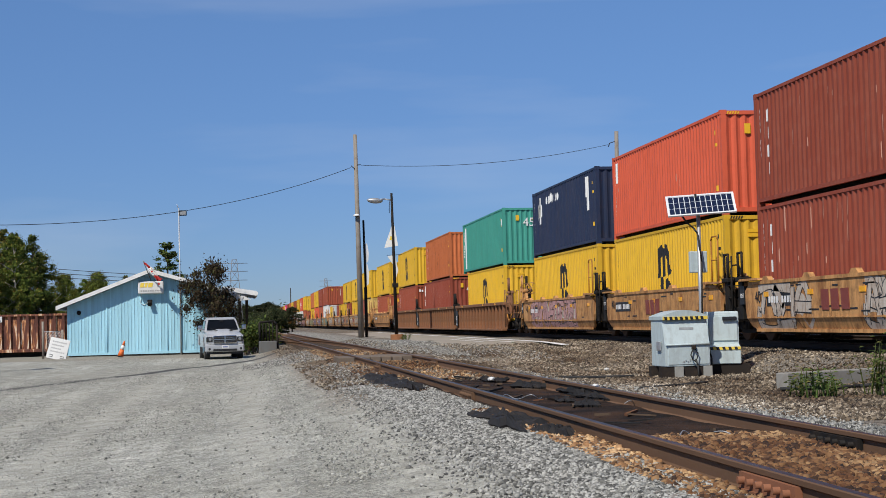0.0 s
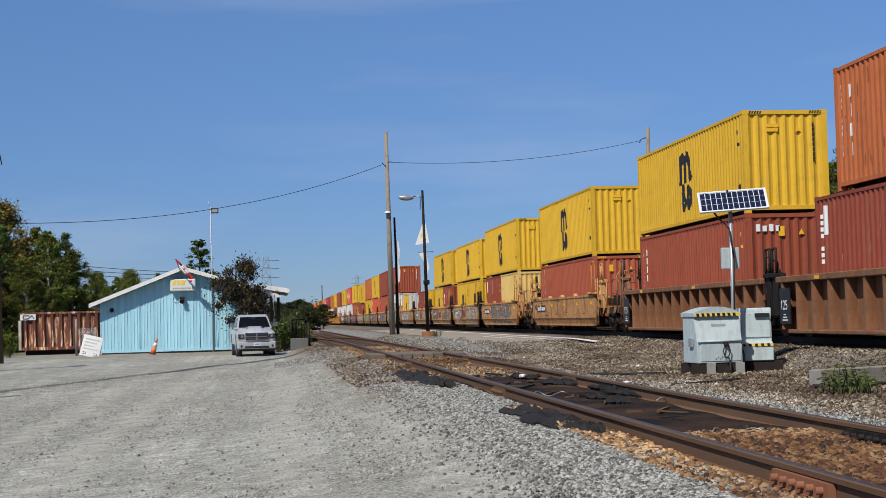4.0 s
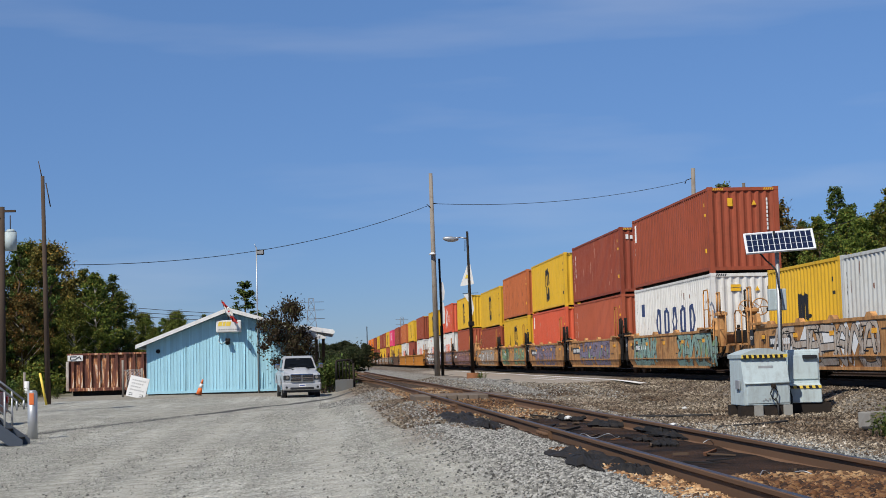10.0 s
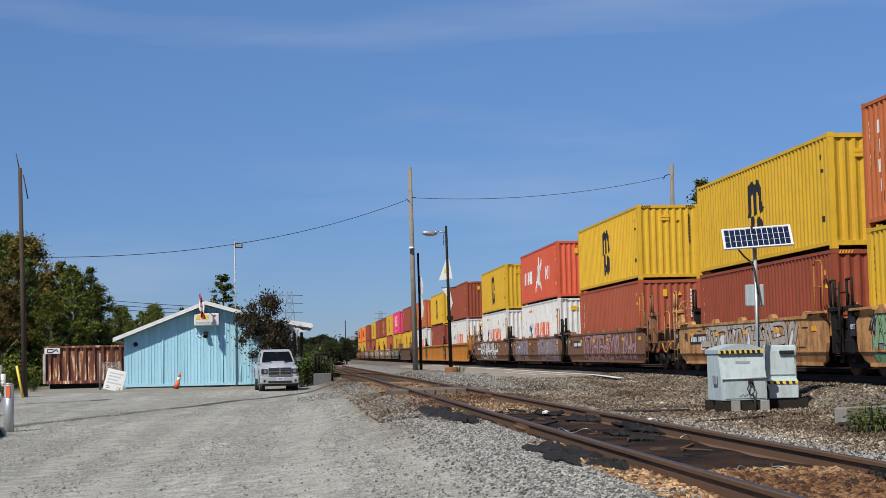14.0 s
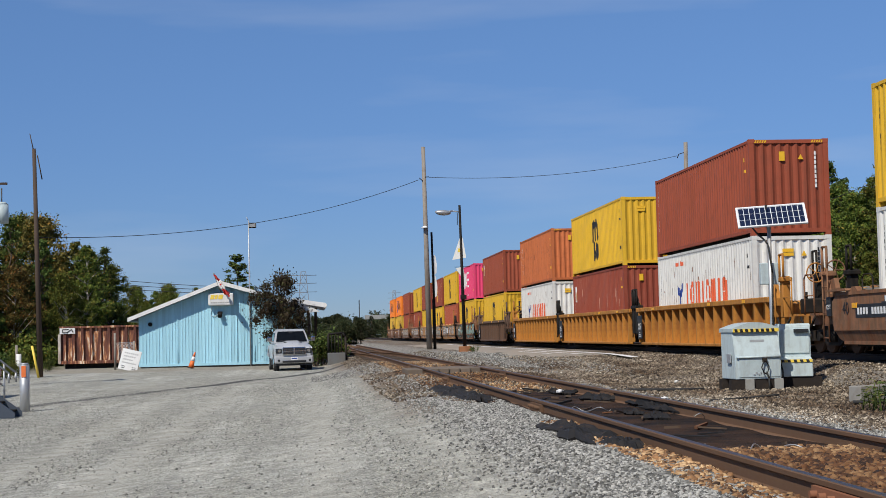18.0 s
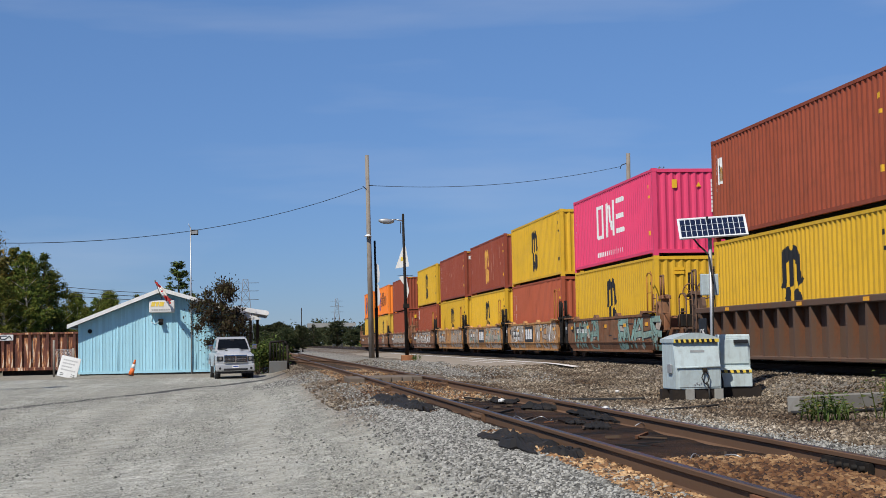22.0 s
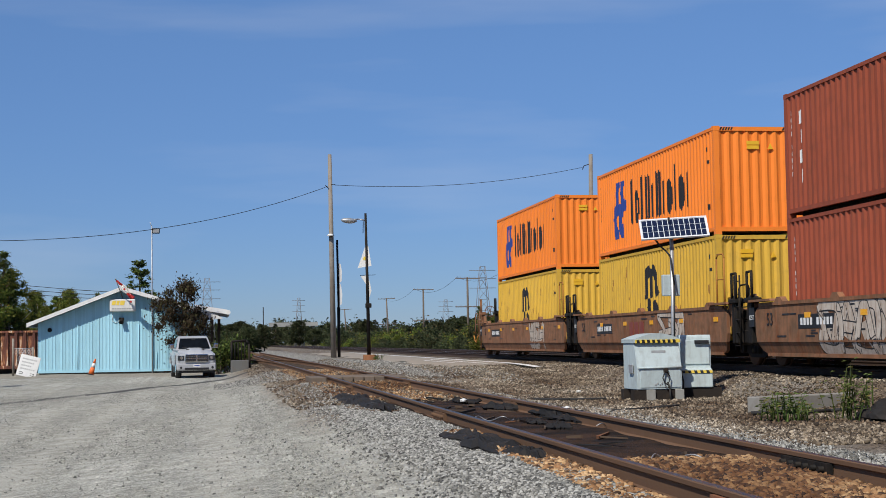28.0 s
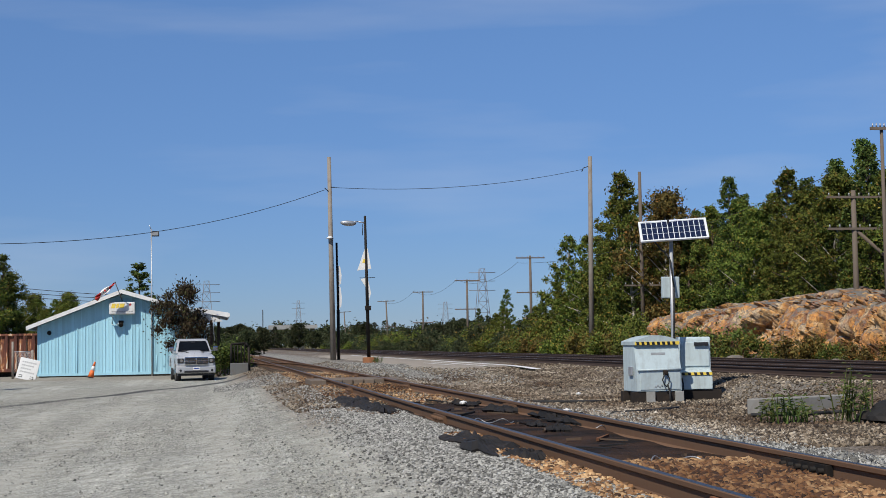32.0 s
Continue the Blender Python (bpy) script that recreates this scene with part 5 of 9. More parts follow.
def build_cabinets():
    cab = thing("signal_cabinet", pose(9.66, 31.8, 0.0, 0, 0, 2), "pale grey steel cabinet with hazard-striped top edge", "equipment cabinet", "signal cabinets")
    cab.scale = (0.80, 1, 1)
    bm = bmesh.new()
    # body with a sloped upper front and a domed lid
    prism(bm, [(-0.02, 0.6), (0.95, 0.6), (0.95, 1.62), (0.16, 1.62), (0.13, 1.55), (-0.02, 1.08)], -0.64, 0.64, "x")
    bmesh.ops.bevel(bm, geom=bm.edges[:], offset=0.012, segments=2, affect="EDGES")
    body = part("body", bm, CAB_GREY, cab)
    bm = bmesh.new()
    arc = [(-0.67, 1.62), (-0.67, 1.70)] + [(-0.67 + 1.34 * k / 12, 1.70 + 0.13 * math.sin(math.pi * k / 12)) for k in range(1, 12)] + [(0.67, 1.70), (0.67, 1.62)]
    prism(bm, arc, 0.08, 1.0)
    part("lid", bm, CAB_GREY, cab)
    bm = bmesh.new()
    box(bm, -0.64, 0.64, 0.068, 0.079, 1.618, 1.69)
    stripe = part("hazard_strip", bm, HAZ_YELLOW, cab)
    for k in range(8):
        bm = bmesh.new()
        u = -0.57 + k * 0.148
        prism(bm, [(u - 0.02, 1.620), (u + 0.06, 1.620), (u + 0.045, 1.688), (u - 0.035, 1.688)], 0.062, 0.067)
        part("black_stripe", bm, BLACK, stripe)
    bm = bmesh.new()
    rbox(bm, -0.55, 0.60, -0.035, -0.012, 0.64, 1.05, 0.008)
    door = part("door", bm, CAB_GREY, cab)
    bm = bmesh.new()
    pipe(bm, [(-0.62, -0.05, 1.075), (0.63, -0.05, 1.075)], 0.022, 8)
    part("drip_rail", bm, CAB_GREY, cab)
    bm = bmesh.new()
    rbox(bm, 0.10, 0.22, -0.10, -0.03, 0.96, 1.06, 0.015)
    tube(bm, (0.16, -0.10, 1.0), (0.16, -0.15, 1.0), 0.03, n=8)
    part("latch", bm, DARK, door)
    bm = bmesh.new()
    pipe(bm, [(0.12, -0.09, 0.97), (0.05, -0.11, 0.85), (0.10, -0.12, 0.75), (0.18, -0.11, 0.7)], 0.016, 6)
    pipe(bm, [(0.19, -0.09, 0.97), (0.26, -0.11, 0.88), (0.22, -0.12, 0.76)], 0.014, 6)
    pipe(bm, [(0.22, -0.04, 0.75), (0.24, -0.12, 0.62), (0.25, -0.14, 0.35), (0.1, -0.3, 0.3), (-0.3, -0.45, 0.31)], 0.024, 6)
    part("cable", bm, BLACK_RUBBER, cab)
    for k in range(4):
        bm = bmesh.new()
        tube(bm, (-0.12 + k * 0.06, -0.045, 0.70 + 0.03 * (k % 2)), (-0.12 + k * 0.06, -0.03, 0.70 + 0.03 * (k % 2)), 0.022, n=8)
        part("knockout", bm, GALV, door)
    bm = bmesh.new()
    prism(bm, [(-0.18, 1.40), (0.22, 1.40), (0.22, 1.45), (-0.18, 1.45)], 0.052, 0.058)
    ob = part("faded_word", bm, plain("faded_grey_lettering", (0.36, 0.38, 0.39), 0.6), cab)
    ob.matrix_basis = pose(0, 0.024, 0)
    for sx in (-1, 1):
        bm = bmesh.new()
        rbox(bm, sx * 0.68 - 0.02, sx * 0.68 + 0.02, 0.2, 0.45, 0.95, 1.15, 0.01)
        part("side_handle", bm, GALV, cab)
    for k, (x0, x1) in enumerate(((-0.38, -0.14), (0.44, 0.68))):
        bm = bmesh.new()
        rbox(bm, x0, x1, -0.06, 0.2, 0.34, 0.598, 0.01)
        part("footing_block", bm, paint("grey_concrete_block", (0.30, 0.30, 0.28), 0.9, streak=False), cab)
    bm = bmesh.new()
    box(bm, -0.75, 0.66, 0.0, 0.2, 0.30, 0.594)
    box(bm, -0.75, 0.66, 0.72, 0.9, 0.30, 0.598)
    part("timber_base", bm, BLACK_TIMBER, cab)

    cab2 = thing("signal_cabinet", pose(10.80, 32.75, 0.0, 0, 0, -11), "pale grey steel cabinet with stepped hazard-striped base", "equipment cabinet", "signal cabinets")
    cab2.scale = (0.88, 1, 1)
    bm = bmesh.new()
    prism(bm, [(-0.26, 0.60), (0.7, 0.60), (0.7, 1.66), (0.62, 1.78), (0.02, 1.78), (0.0, 1.72), (0.0, 1.04), (-0.26, 0.98)], -0.40, 0.40, "x")
    bmesh.ops.bevel(bm, geom=bm.edges[:], offset=0.015, segments=2, affect="EDGES")
    part("body", bm, CAB_GREY, cab2)
    bm = bmesh.new()
    rbox(bm, -0.36, 0.36, -0.03, 0.002, 1.12, 1.66, 0.008)
    part("door", bm, CAB_GREY, cab2)
    bm = bmesh.new()
    rbox(bm, -0.02, 0.34, -0.10, -0.028, 1.58, 1.66, 0.01)
    part("door_hood", bm, BLACK, cab2)
    bm = bmesh.new()
    box(bm, -0.39, 0.39, -0.276, -0.268, 0.92, 0.985)
    st = part("hazard_strip", bm, HAZ_YELLOW, cab2)
    for k in range(5):
        bm = bmesh.new()
        u = -0.37 + k * 0.155
        prism(bm, [(u, 0.922), (u + 0.075, 0.922), (u + 0.055, 0.983), (u - 0.02, 0.983)], -0.282, -0.277)
        part("black_stripe", bm, BLACK, st)
    bm = bmesh.new()
    box(bm, -0.50, 0.62, -0.22, -0.05, 0.36, 0.598)
    box(bm, -0.50, 0.62, 0.35, 0.52, 0.36, 0.598)
    part("timber_base", bm, BLACK_TIMBER, cab2)

    pan = thing("solar_panel", pose(10.15, 32.35, 0.0), "framed solar panel on a galvanised steel post", "solar panel")
    bm = bmesh.new()
    tube(bm, (0.02, 0, 0.25), (0.05, 0.05, 3.95), 0.045, n=12)
    part("post", bm, GALV, pan)
    face = pose(0.10, 0.0, 4.19, 0, 0, -12) @ pose(0, 0, 0, 0, -2.6, 0) @ pose(0, 0, 0, 48)
    bm = bmesh.new()
    w, h = 0.76, 0.32
    for x0, x1, y0, y1 in ((-w, w, -h, -h + 0.035), (-w, w, h - 0.035, h), (-w, -w + 0.035, -h + 0.035, h - 0.035), (w - 0.035, w, -h + 0.035, h - 0.035)):
        box(bm, x0, x1, y0, y1, -0.03, 0.012)
    fr = part("frame", bm, plain("white_panel_frame", (0.78, 0.79, 0.80), 0.4, 0.2), pan)
    fr.matrix_basis = face
    bm = bmesh.new()
    box(bm, -w + 0.035, w - 0.035, -h + 0.035, h - 0.035, -0.02, -0.002)
    bk = part("backing", bm, plain("white_cell_gaps", (0.62, 0.65, 0.68), 0.4), pan)
    bk.matrix_basis = face
    cellmat = plain("dark_blue_solar_cell", (0.012, 0.018, 0.045), 0.15)
    cw, ch = (2 * w - 0.09) / 12, (2 * h - 0.09) / 3
    cell_me = None
    for i in range(12):
        for j in range(3):
            if cell_me is None:
                bm = bmesh.new()
                box(bm, 0.008, cw - 0.008, 0.006, ch - 0.006, 0.0, 0.004)
                ob = part("solar_cell", bm, cellmat, bk)
                cell_me = ob.data
            else:
                ob = new("solar_cell", cell_me)
                ob.parent = bk
            ob.location = (-w + 0.045 + i * cw, -h + 0.045 + j * ch, 0)
    bm = bmesh.new()
    pipe(bm, [(0.05, 0.05, 3.9), (0.05, 0.12, 4.1)], 0.05, 8)
    part("bracket", bm, GALV, pan)
    bm = bmesh.new()
    pipe(bm, [(-0.42, 0.02, 4.05), (-0.34, 0.02, 3.93), (-0.2, 0.03, 3.76), (-0.08, 0.03, 3.66), (-0.02, -0.04, 3.55), (0.06, -0.06, 2.9), (0.03, -0.05, 1.7), (0.10, -0.06, 1.2), (0.2, -0.1, 0.75), (0.16, -0.2, 0.4)], 0.02, 6)
    part("cable", bm, BLACK_RUBBER, pan)
    bm = bmesh.new()
    rbox(bm, -0.02, 0.02, 0.03, 0.09, 4.34, 4.43, 0.01)
    part("antenna_stub", bm, BLACK_RUBBER, pan)
    bm = bmesh.new()
    rbox(bm, -0.16, 0.24, 0.09, 0.22, 2.66, 3.14, 0.02)
    part("junction_box", bm, CAB_GREY, pan)


build_cabinets()


def build_yard_clutter():
    beam = thing("concrete_beam", pose(9.6, 25.9, ground_z(9.8, 26) + 0.20, 0, 0, 24), "long grey concrete beam lying on ballast", "concrete beam")
    bm = bmesh.new()
    rbox(bm, 0.0, 5.2, -0.15, 0.15, -0.24, 0.08, 0.02)
    part("beam", bm, paint("weathered_concrete", (0.27, 0.262, 0.24), 0.9, streak=False, amount=0.4), beam)
    RUSTY = paint("rust_brown_scrap", (0.17, 0.075, 0.035), 0.9, streak=False)
    # torn rubber matting in and beside the siding
    mat = paint("torn_black_rubber_mat", (0.016, 0.015, 0.015), 0.75, streak=False, amount=0.25)
    rnd = random.Random(5)
    for x, y, w, l in ((2.68, 15.2, 0.24, 1.5), (2.80, 13.4, 0.14, 0.6), (3.2, 20.5, 0.14, 0.6), (4.5, 19.5, 0.12, 1.3), (4.3, 22.4, 0.24, 0.6), (4.0, 17.3, 0.14, 0.3), (4.75, 15.2, 0.14, 0.5), (2.5, 26.8, 0.3, 2.6), (2.62, 23.6, 0.2, 1.2), (4.2, 24.9, 0.2, 0.5), (4.3, 22.6, 0.12, 0.35), (3.95, 18.2, 0.10, 0.3), (5.0, 20.5, 0.1, 0.3)):
        rings, m = 7, 44
        vs, fs = [(x, y, ground_z(x, y) + 0.09)], []
        for i in range(1, rings):
            for j in range(m):
                a = 2 * math.pi * j / m
                q = (i / (rings - 1)) * (1 + 0.5 * noise.noise((math.cos(a) * 1.7 + x * 3, math.sin(a) * 1.7, y)) + 0.45 * noise.noise((math.cos(a) * 5.5 + x * 3, math.sin(a) * 5.5, y)))
                px, py = x + math.cos(a) * w * q, y + math.sin(a) * l * q
                fold = 0.10 * abs(noise.noise((px * 5, py * 3.0, 7))) + 0.055 * abs(noise.noise((px * 13, py * 9, 2)))
                vs.append((px, py, ground_z(px, py) + 0.03 + fold * (1 if i < rings - 1 else 0.2)))
        for j in range(m):
            fs.append((0, 1 + j, 1 + (j + 1) % m))
        for i in range(rings - 2):
            for j in range(m):
                a0, a1 = 1 + i * m + j, 1 + i * m + (j + 1) % m
                fs.append((a0, a0 + m, a1 + m, a1))
        ob = quads("rubber_mat", vs, fs, mat)
        so = ob.modifiers.new("thick", "SOLIDIFY")
        so.thickness = 0.03
        tagged(ob, "torn black rubber matting crumpled beside the rail", "rubber mat", "torn rubber mats")
    # crumpled tarpaulin by the beam
    for x, y, s, col, words in ((10.8, 22.9, 0.44, mat, "crumpled black tarpaulin on the ballast"), (10.75, 21.9, 0.36, paint("tan_canvas", (0.32, 0.22, 0.14), 0.9), "crumpled tan canvas on the ballast")):
        bm = bmesh.new()
        bmesh.ops.create_icosphere(bm, subdivisions=3, radius=s)
        for q in bm.verts:
            q.co *= 1 + 0.5 * noise.noise(q.co * 2.6 + Vector((x, y, 0)))
            q.co.z *= 0.5
            q.co.z = max(q.co.z, -0.08)
        ob = part("tarpaulin", bm, col)
        ob.matrix_basis = pose(x, y, ground_z(x, y) + 0.1)
        tagged(ob, words, "tarpaulin")
    # hoses and wire scraps
    hose = BLACK_RUBBER
    for pts in (((7.0, 33.0), (7.8, 32.5), (8.6, 32.4)), ((9.3, 25.2), (10.1, 25.0), (10.8, 25.3), (11.5, 25.2)), ((7.3, 27.0), (8.2, 27.6), (9.0, 28.4))):
        bm = bmesh.new()
        pipe(bm, [(a, b, ground_z(a, b) + 0.035) for a, b in pts], 0.035, 6)
        ob = part("hose", bm, hose)
        tagged(ob, "black rubber hose lying on the ballast", "hose", "hoses on the ground")
    # splintered wood and wire lying in the mud of the siding
    wood = paint("splintered_old_wood", (0.09, 0.06, 0.04), 0.9, streak=False)
    for k in range(34):
        x, y = rnd.uniform(2.95, 4.6), rnd.uniform(12.5, 27)
        bm = bmesh.new()
        l, w = rnd.uniform(0.06, 0.26), rnd.uniform(0.012, 0.035)
        prism(bm, [(-l, -w), (l * 0.8, -w * 0.6), (l, w * 0.3), (-l * 0.7, w)], 0, rnd.uniform(0.012, 0.03), "z")
        ob = part("wood_scrap", bm, rnd.choice((wood, wood, mat, RUSTY)))
        ob.matrix_basis = pose(x, y, ground_z(x, y) + 0.02, rnd.uniform(-8, 8), rnd.uniform(-8, 8), rnd.uniform(0, 360))
        tagged(ob, "splintered dark scrap lying in the siding mud", "scrap", "scraps in the siding")
    for x, y in ((4.35, 17.0), (3.6, 12.2), (3.3, 19.0)):
        cu = bpy.data.curves.new("loose_wire", "CURVE")
        cu.dimensions, cu.bevel_depth, cu.bevel_resolution = "3D", 0.006, 1
        sp = cu.splines.new("POLY")
        sp.points.add(24)
        for k in range(25):
            sp.points[k].co = (x + 0.022 * k, y + 0.16 * math.sin(k * 0.27 + y), ground_z(x, y) + 0.05 + 0.03 * math.sin(k * 0.5), 1)
        cu.materials.append(GALV)
        ob = new("loose_wire", cu)
        tagged(ob, "curled pale wire lying in the siding", "wire", "loose wires")
    # small pale litter
    for x, y in ((4.1, 24.6), (9.0, 36.5), (5.0, 21.0)):
        bm = bmesh.new()
        bmesh.ops.create_icosphere(bm, subdivisions=1, radius=0.06)
        for q in bm.verts:
            q.co *= 1 + 0.4 * noise.noise(q.co * 9 + Vector((x, y, 0)))
            q.co.z *= 0.6
        ob = part("litter_scrap", bm, WHITE)
        ob.matrix_basis = pose(x, y, ground_z(x, y) + 0.06)
        tagged(ob, "crumpled white scrap on the ground", "litter", "litter scraps")
    # timber crossing planks over the siding
    crossing = thing("timber_crossing", pose(3.77, 40.5, 0), "worn grey timber planks laid across the siding", "track crossing", "", "structure")
    plank = paint("grey_timber_plank", (0.16, 0.128, 0.10), 0.9, amount=0.4)
    for k in range(5):
        bm = bmesh.new()
        x = -0.55 + k * 0.275
        rbox(bm, x - 0.125, x + 0.125, -1.3 + rnd.uniform(-0.1, 0.1), 1.3, 0.70, 0.83, 0.012, seg=1)
        part("plank", bm, plank, crossing)
    for sx in (-1, 1):
        bm = bmesh.new()
        rbox(bm, sx * 1.05 - 0.2, sx * 1.05 + 0.2, -1.3, 1.25, 0.68, 0.82, 0.012, seg=1)
        part("plank", bm, plank, crossing)


build_yard_clutter()


def build_platform():
    xs = axis_steps((8.3, 12.0, 0.37))
    ys = axis_steps((56, 130, 1.6))
    vs, fs = [], []
    for j, y in enumerate(ys):
        for i, x in enumerate(xs):
            xx = x + (0.9 * noise.noise((y * 0.3, 0, 1)) if i == 0 else 0)
            yy = y + (0.25 * (x - 8.3) * -0.6 if j == 0 else 0)
            vs.append((xx, yy, ground_z(xx, yy) + (0.055 if 0 < i < len(xs) - 1 and j else -0.03)))
    w = len(xs)
    for j in range(len(ys) - 1):
        for i in range(w - 1):
            fs.append((j * w + i, j * w + i + 1, (j + 1) * w + i + 1, (j + 1) * w + i))
    ob = quads("platform_pavement", vs, fs, ASPHALT, smooth=True)
    tagged(ob, "worn pale asphalt platform beside the main line", "pavement", kind="structure")
    for xa, xb, ya, yb in ((11.22, 11.5, 52, 125), (10.35, 10.52, 57, 72), (9.6, 9.74, 60, 69)):
        vs, fs = [], []
        for j, y in enumerate(axis_steps((ya, yb, 2))):
            for x in (xa, xb):
                vs.append((x, y, ground_z(x, y) + 0.068))
            if j:
                a = 2 * j
                fs.append((a - 2, a - 1, a + 1, a))
        ob = quads("platform_line", vs, fs, WHITE_LINE)
        tagged(ob, "faded white line painted on the asphalt platform", "road marking", kind="structure")


build_platform()


def build_bollards():
    b = thing("bollard", pose(-7.08, 38, 0.02), "grey steel bollard with an orange reflective band", "bollard")
    bm = bmesh.new()
    tube(bm, (0, 0, -0.1), (0, 0, 1.2), 0.12, n=20)
    tube(bm, (0, 0, 1.2), (0, 0, 1.25), 0.12, 0.08, n=20)
    part("post", bm, GALV, b)
    bm = bmesh.new()
    box(bm, -0.055, 0.055, -0.128, -0.10, 0.9, 1.18)
    part("reflector", bm, plain("orange_reflector", (0.75, 0.17, 0.04), 0.5), b)
    # steel steps with a handrail at the edge of the lot
    st = thing("steel_steps", pose(-6.72, 35.3, 0.06, 0, 0, 0), "dark steel steps with a pipe handrail", "steps")
    for k in range(4):
        bm = bmesh.new()
        x = -0.25 - k * 0.27
        box(bm, x - 0.16, x + 0.14, -0.39, 0.39, 0.13 + k * 0.2, 0.17 + k * 0.2)
        part("tread", bm, DARK, st)
    for sy in (-0.42, 0.42):
        bm = bmesh.new()
        prism(bm, [(0.0, 0.0), (-0.3, 0.0), (-1.5, 0.92), (-1.5, 1.14), (-1.35, 1.14), (0.0, 0.12)], sy - 0.03, sy + 0.03)
        part("stringer", bm, plain("blue_grey_steel", (0.06, 0.075, 0.10), 0.6, 0.2), st)
        bm = bmesh.new()
        pipe(bm, [(-0.13, sy, 0.80), (-0.13, sy, 1.02), (-1.45, sy, 2.08), (-1.45, sy, 1.1)], 0.024, 8)
        pipe(bm, [(-0.4, sy, 0.2), (-0.4, sy, 1.23)], 0.024, 8)
        pipe(bm, [(-0.4, sy, 0.70), (-1.45, sy, 1.54)], 0.02, 8)
        part("handrail", bm, GALV, st)
    for x, y, r, h, m, words in ((-12.25, 68.3, 0.055, 1.35, HAZ_YELLOW, "yellow guy-wire guard leaning beside the pole"), (-12.95, 68.2, 0.11, 1.0, WHITE, "short white-painted wooden post by the lot"), (-13.2, 69, 0.06, 1.4, POLE_WOOD, "thin dark wooden stake by the lot")):
        bm = bmesh.new()
        tube(bm, (0.14 if m is HAZ_YELLOW else 0, 0, -0.1), (-0.14 if m is HAZ_YELLOW else 0, 0, h), r, n=10)
        ob = part("marker_post", bm, m)
        ob.matrix_basis = pose(x, y, ground_z(x, y) + 0.05)
        tagged(ob, words, "post", "marker posts")

    # tail of a dark red car standing behind the steps
    car = thing("parked_car", pose(-9.5, 46.2, ground_z(-9.5, 46)), "dark red parked car seen past the steel steps", "car")
    red = paint("dark_red_car_paint", (0.16, 0.018, 0.016), 0.3, amount=0.08, streak=False)
    bm = bmesh.new()
    prism(bm, [(0.0, 0.35), (0.03, 0.62), (-0.03, 0.98), (-0.9, 1.03), (-3.2, 0.98), (-4.4, 0.82), (-4.5, 0.4), (-3.95, 0.3), (-3.8, 0.6), (-3.3, 0.62), (-3.05, 0.3), (-1.25, 0.28), (-1.1, 0.6), (-0.6, 0.62), (-0.42, 0.3)], -0.85, 0.85)
    bmesh.ops.bevel(bm, geom=bm.edges[:], offset=0.04, segments=2, affect="EDGES")
    part("body", bm, red, car)
    bm = bmesh.new()
    prism(bm, [(-0.35, 0.98), (-1.0, 1.42), (-2.4, 1.45), (-3.3, 0.98)], -0.72, 0.72)
    bmesh.ops.bevel(bm, geom=bm.edges[:], offset=0.05, segments=2, affect="EDGES")
    part("cabin", bm, plain("dark_car_glass", (0.02, 0.022, 0.025), 0.1), car)
    for wx in (-0.85, -3.55):
        for wy in (-0.72, 0.72):
            bm = bmesh.new()
            tube(bm, (wx, wy - 0.11, 0.31), (wx, wy + 0.11, 0.31), 0.31, n=20)
            part("tyre", bm, BLACK_RUBBER, car)
    for wy in (-0.68, 0.68):
        bm = bmesh.new()
        rbox(bm, -0.02, 0.05, wy - 0.14, wy + 0.14, 0.66, 0.86, 0.02)
        part("tail_lamp", bm, plain("tail_lamp_red", (0.4, 0.02, 0.015), 0.2), car)


build_bollards()

# ---- the blue station building and what stands by it ----


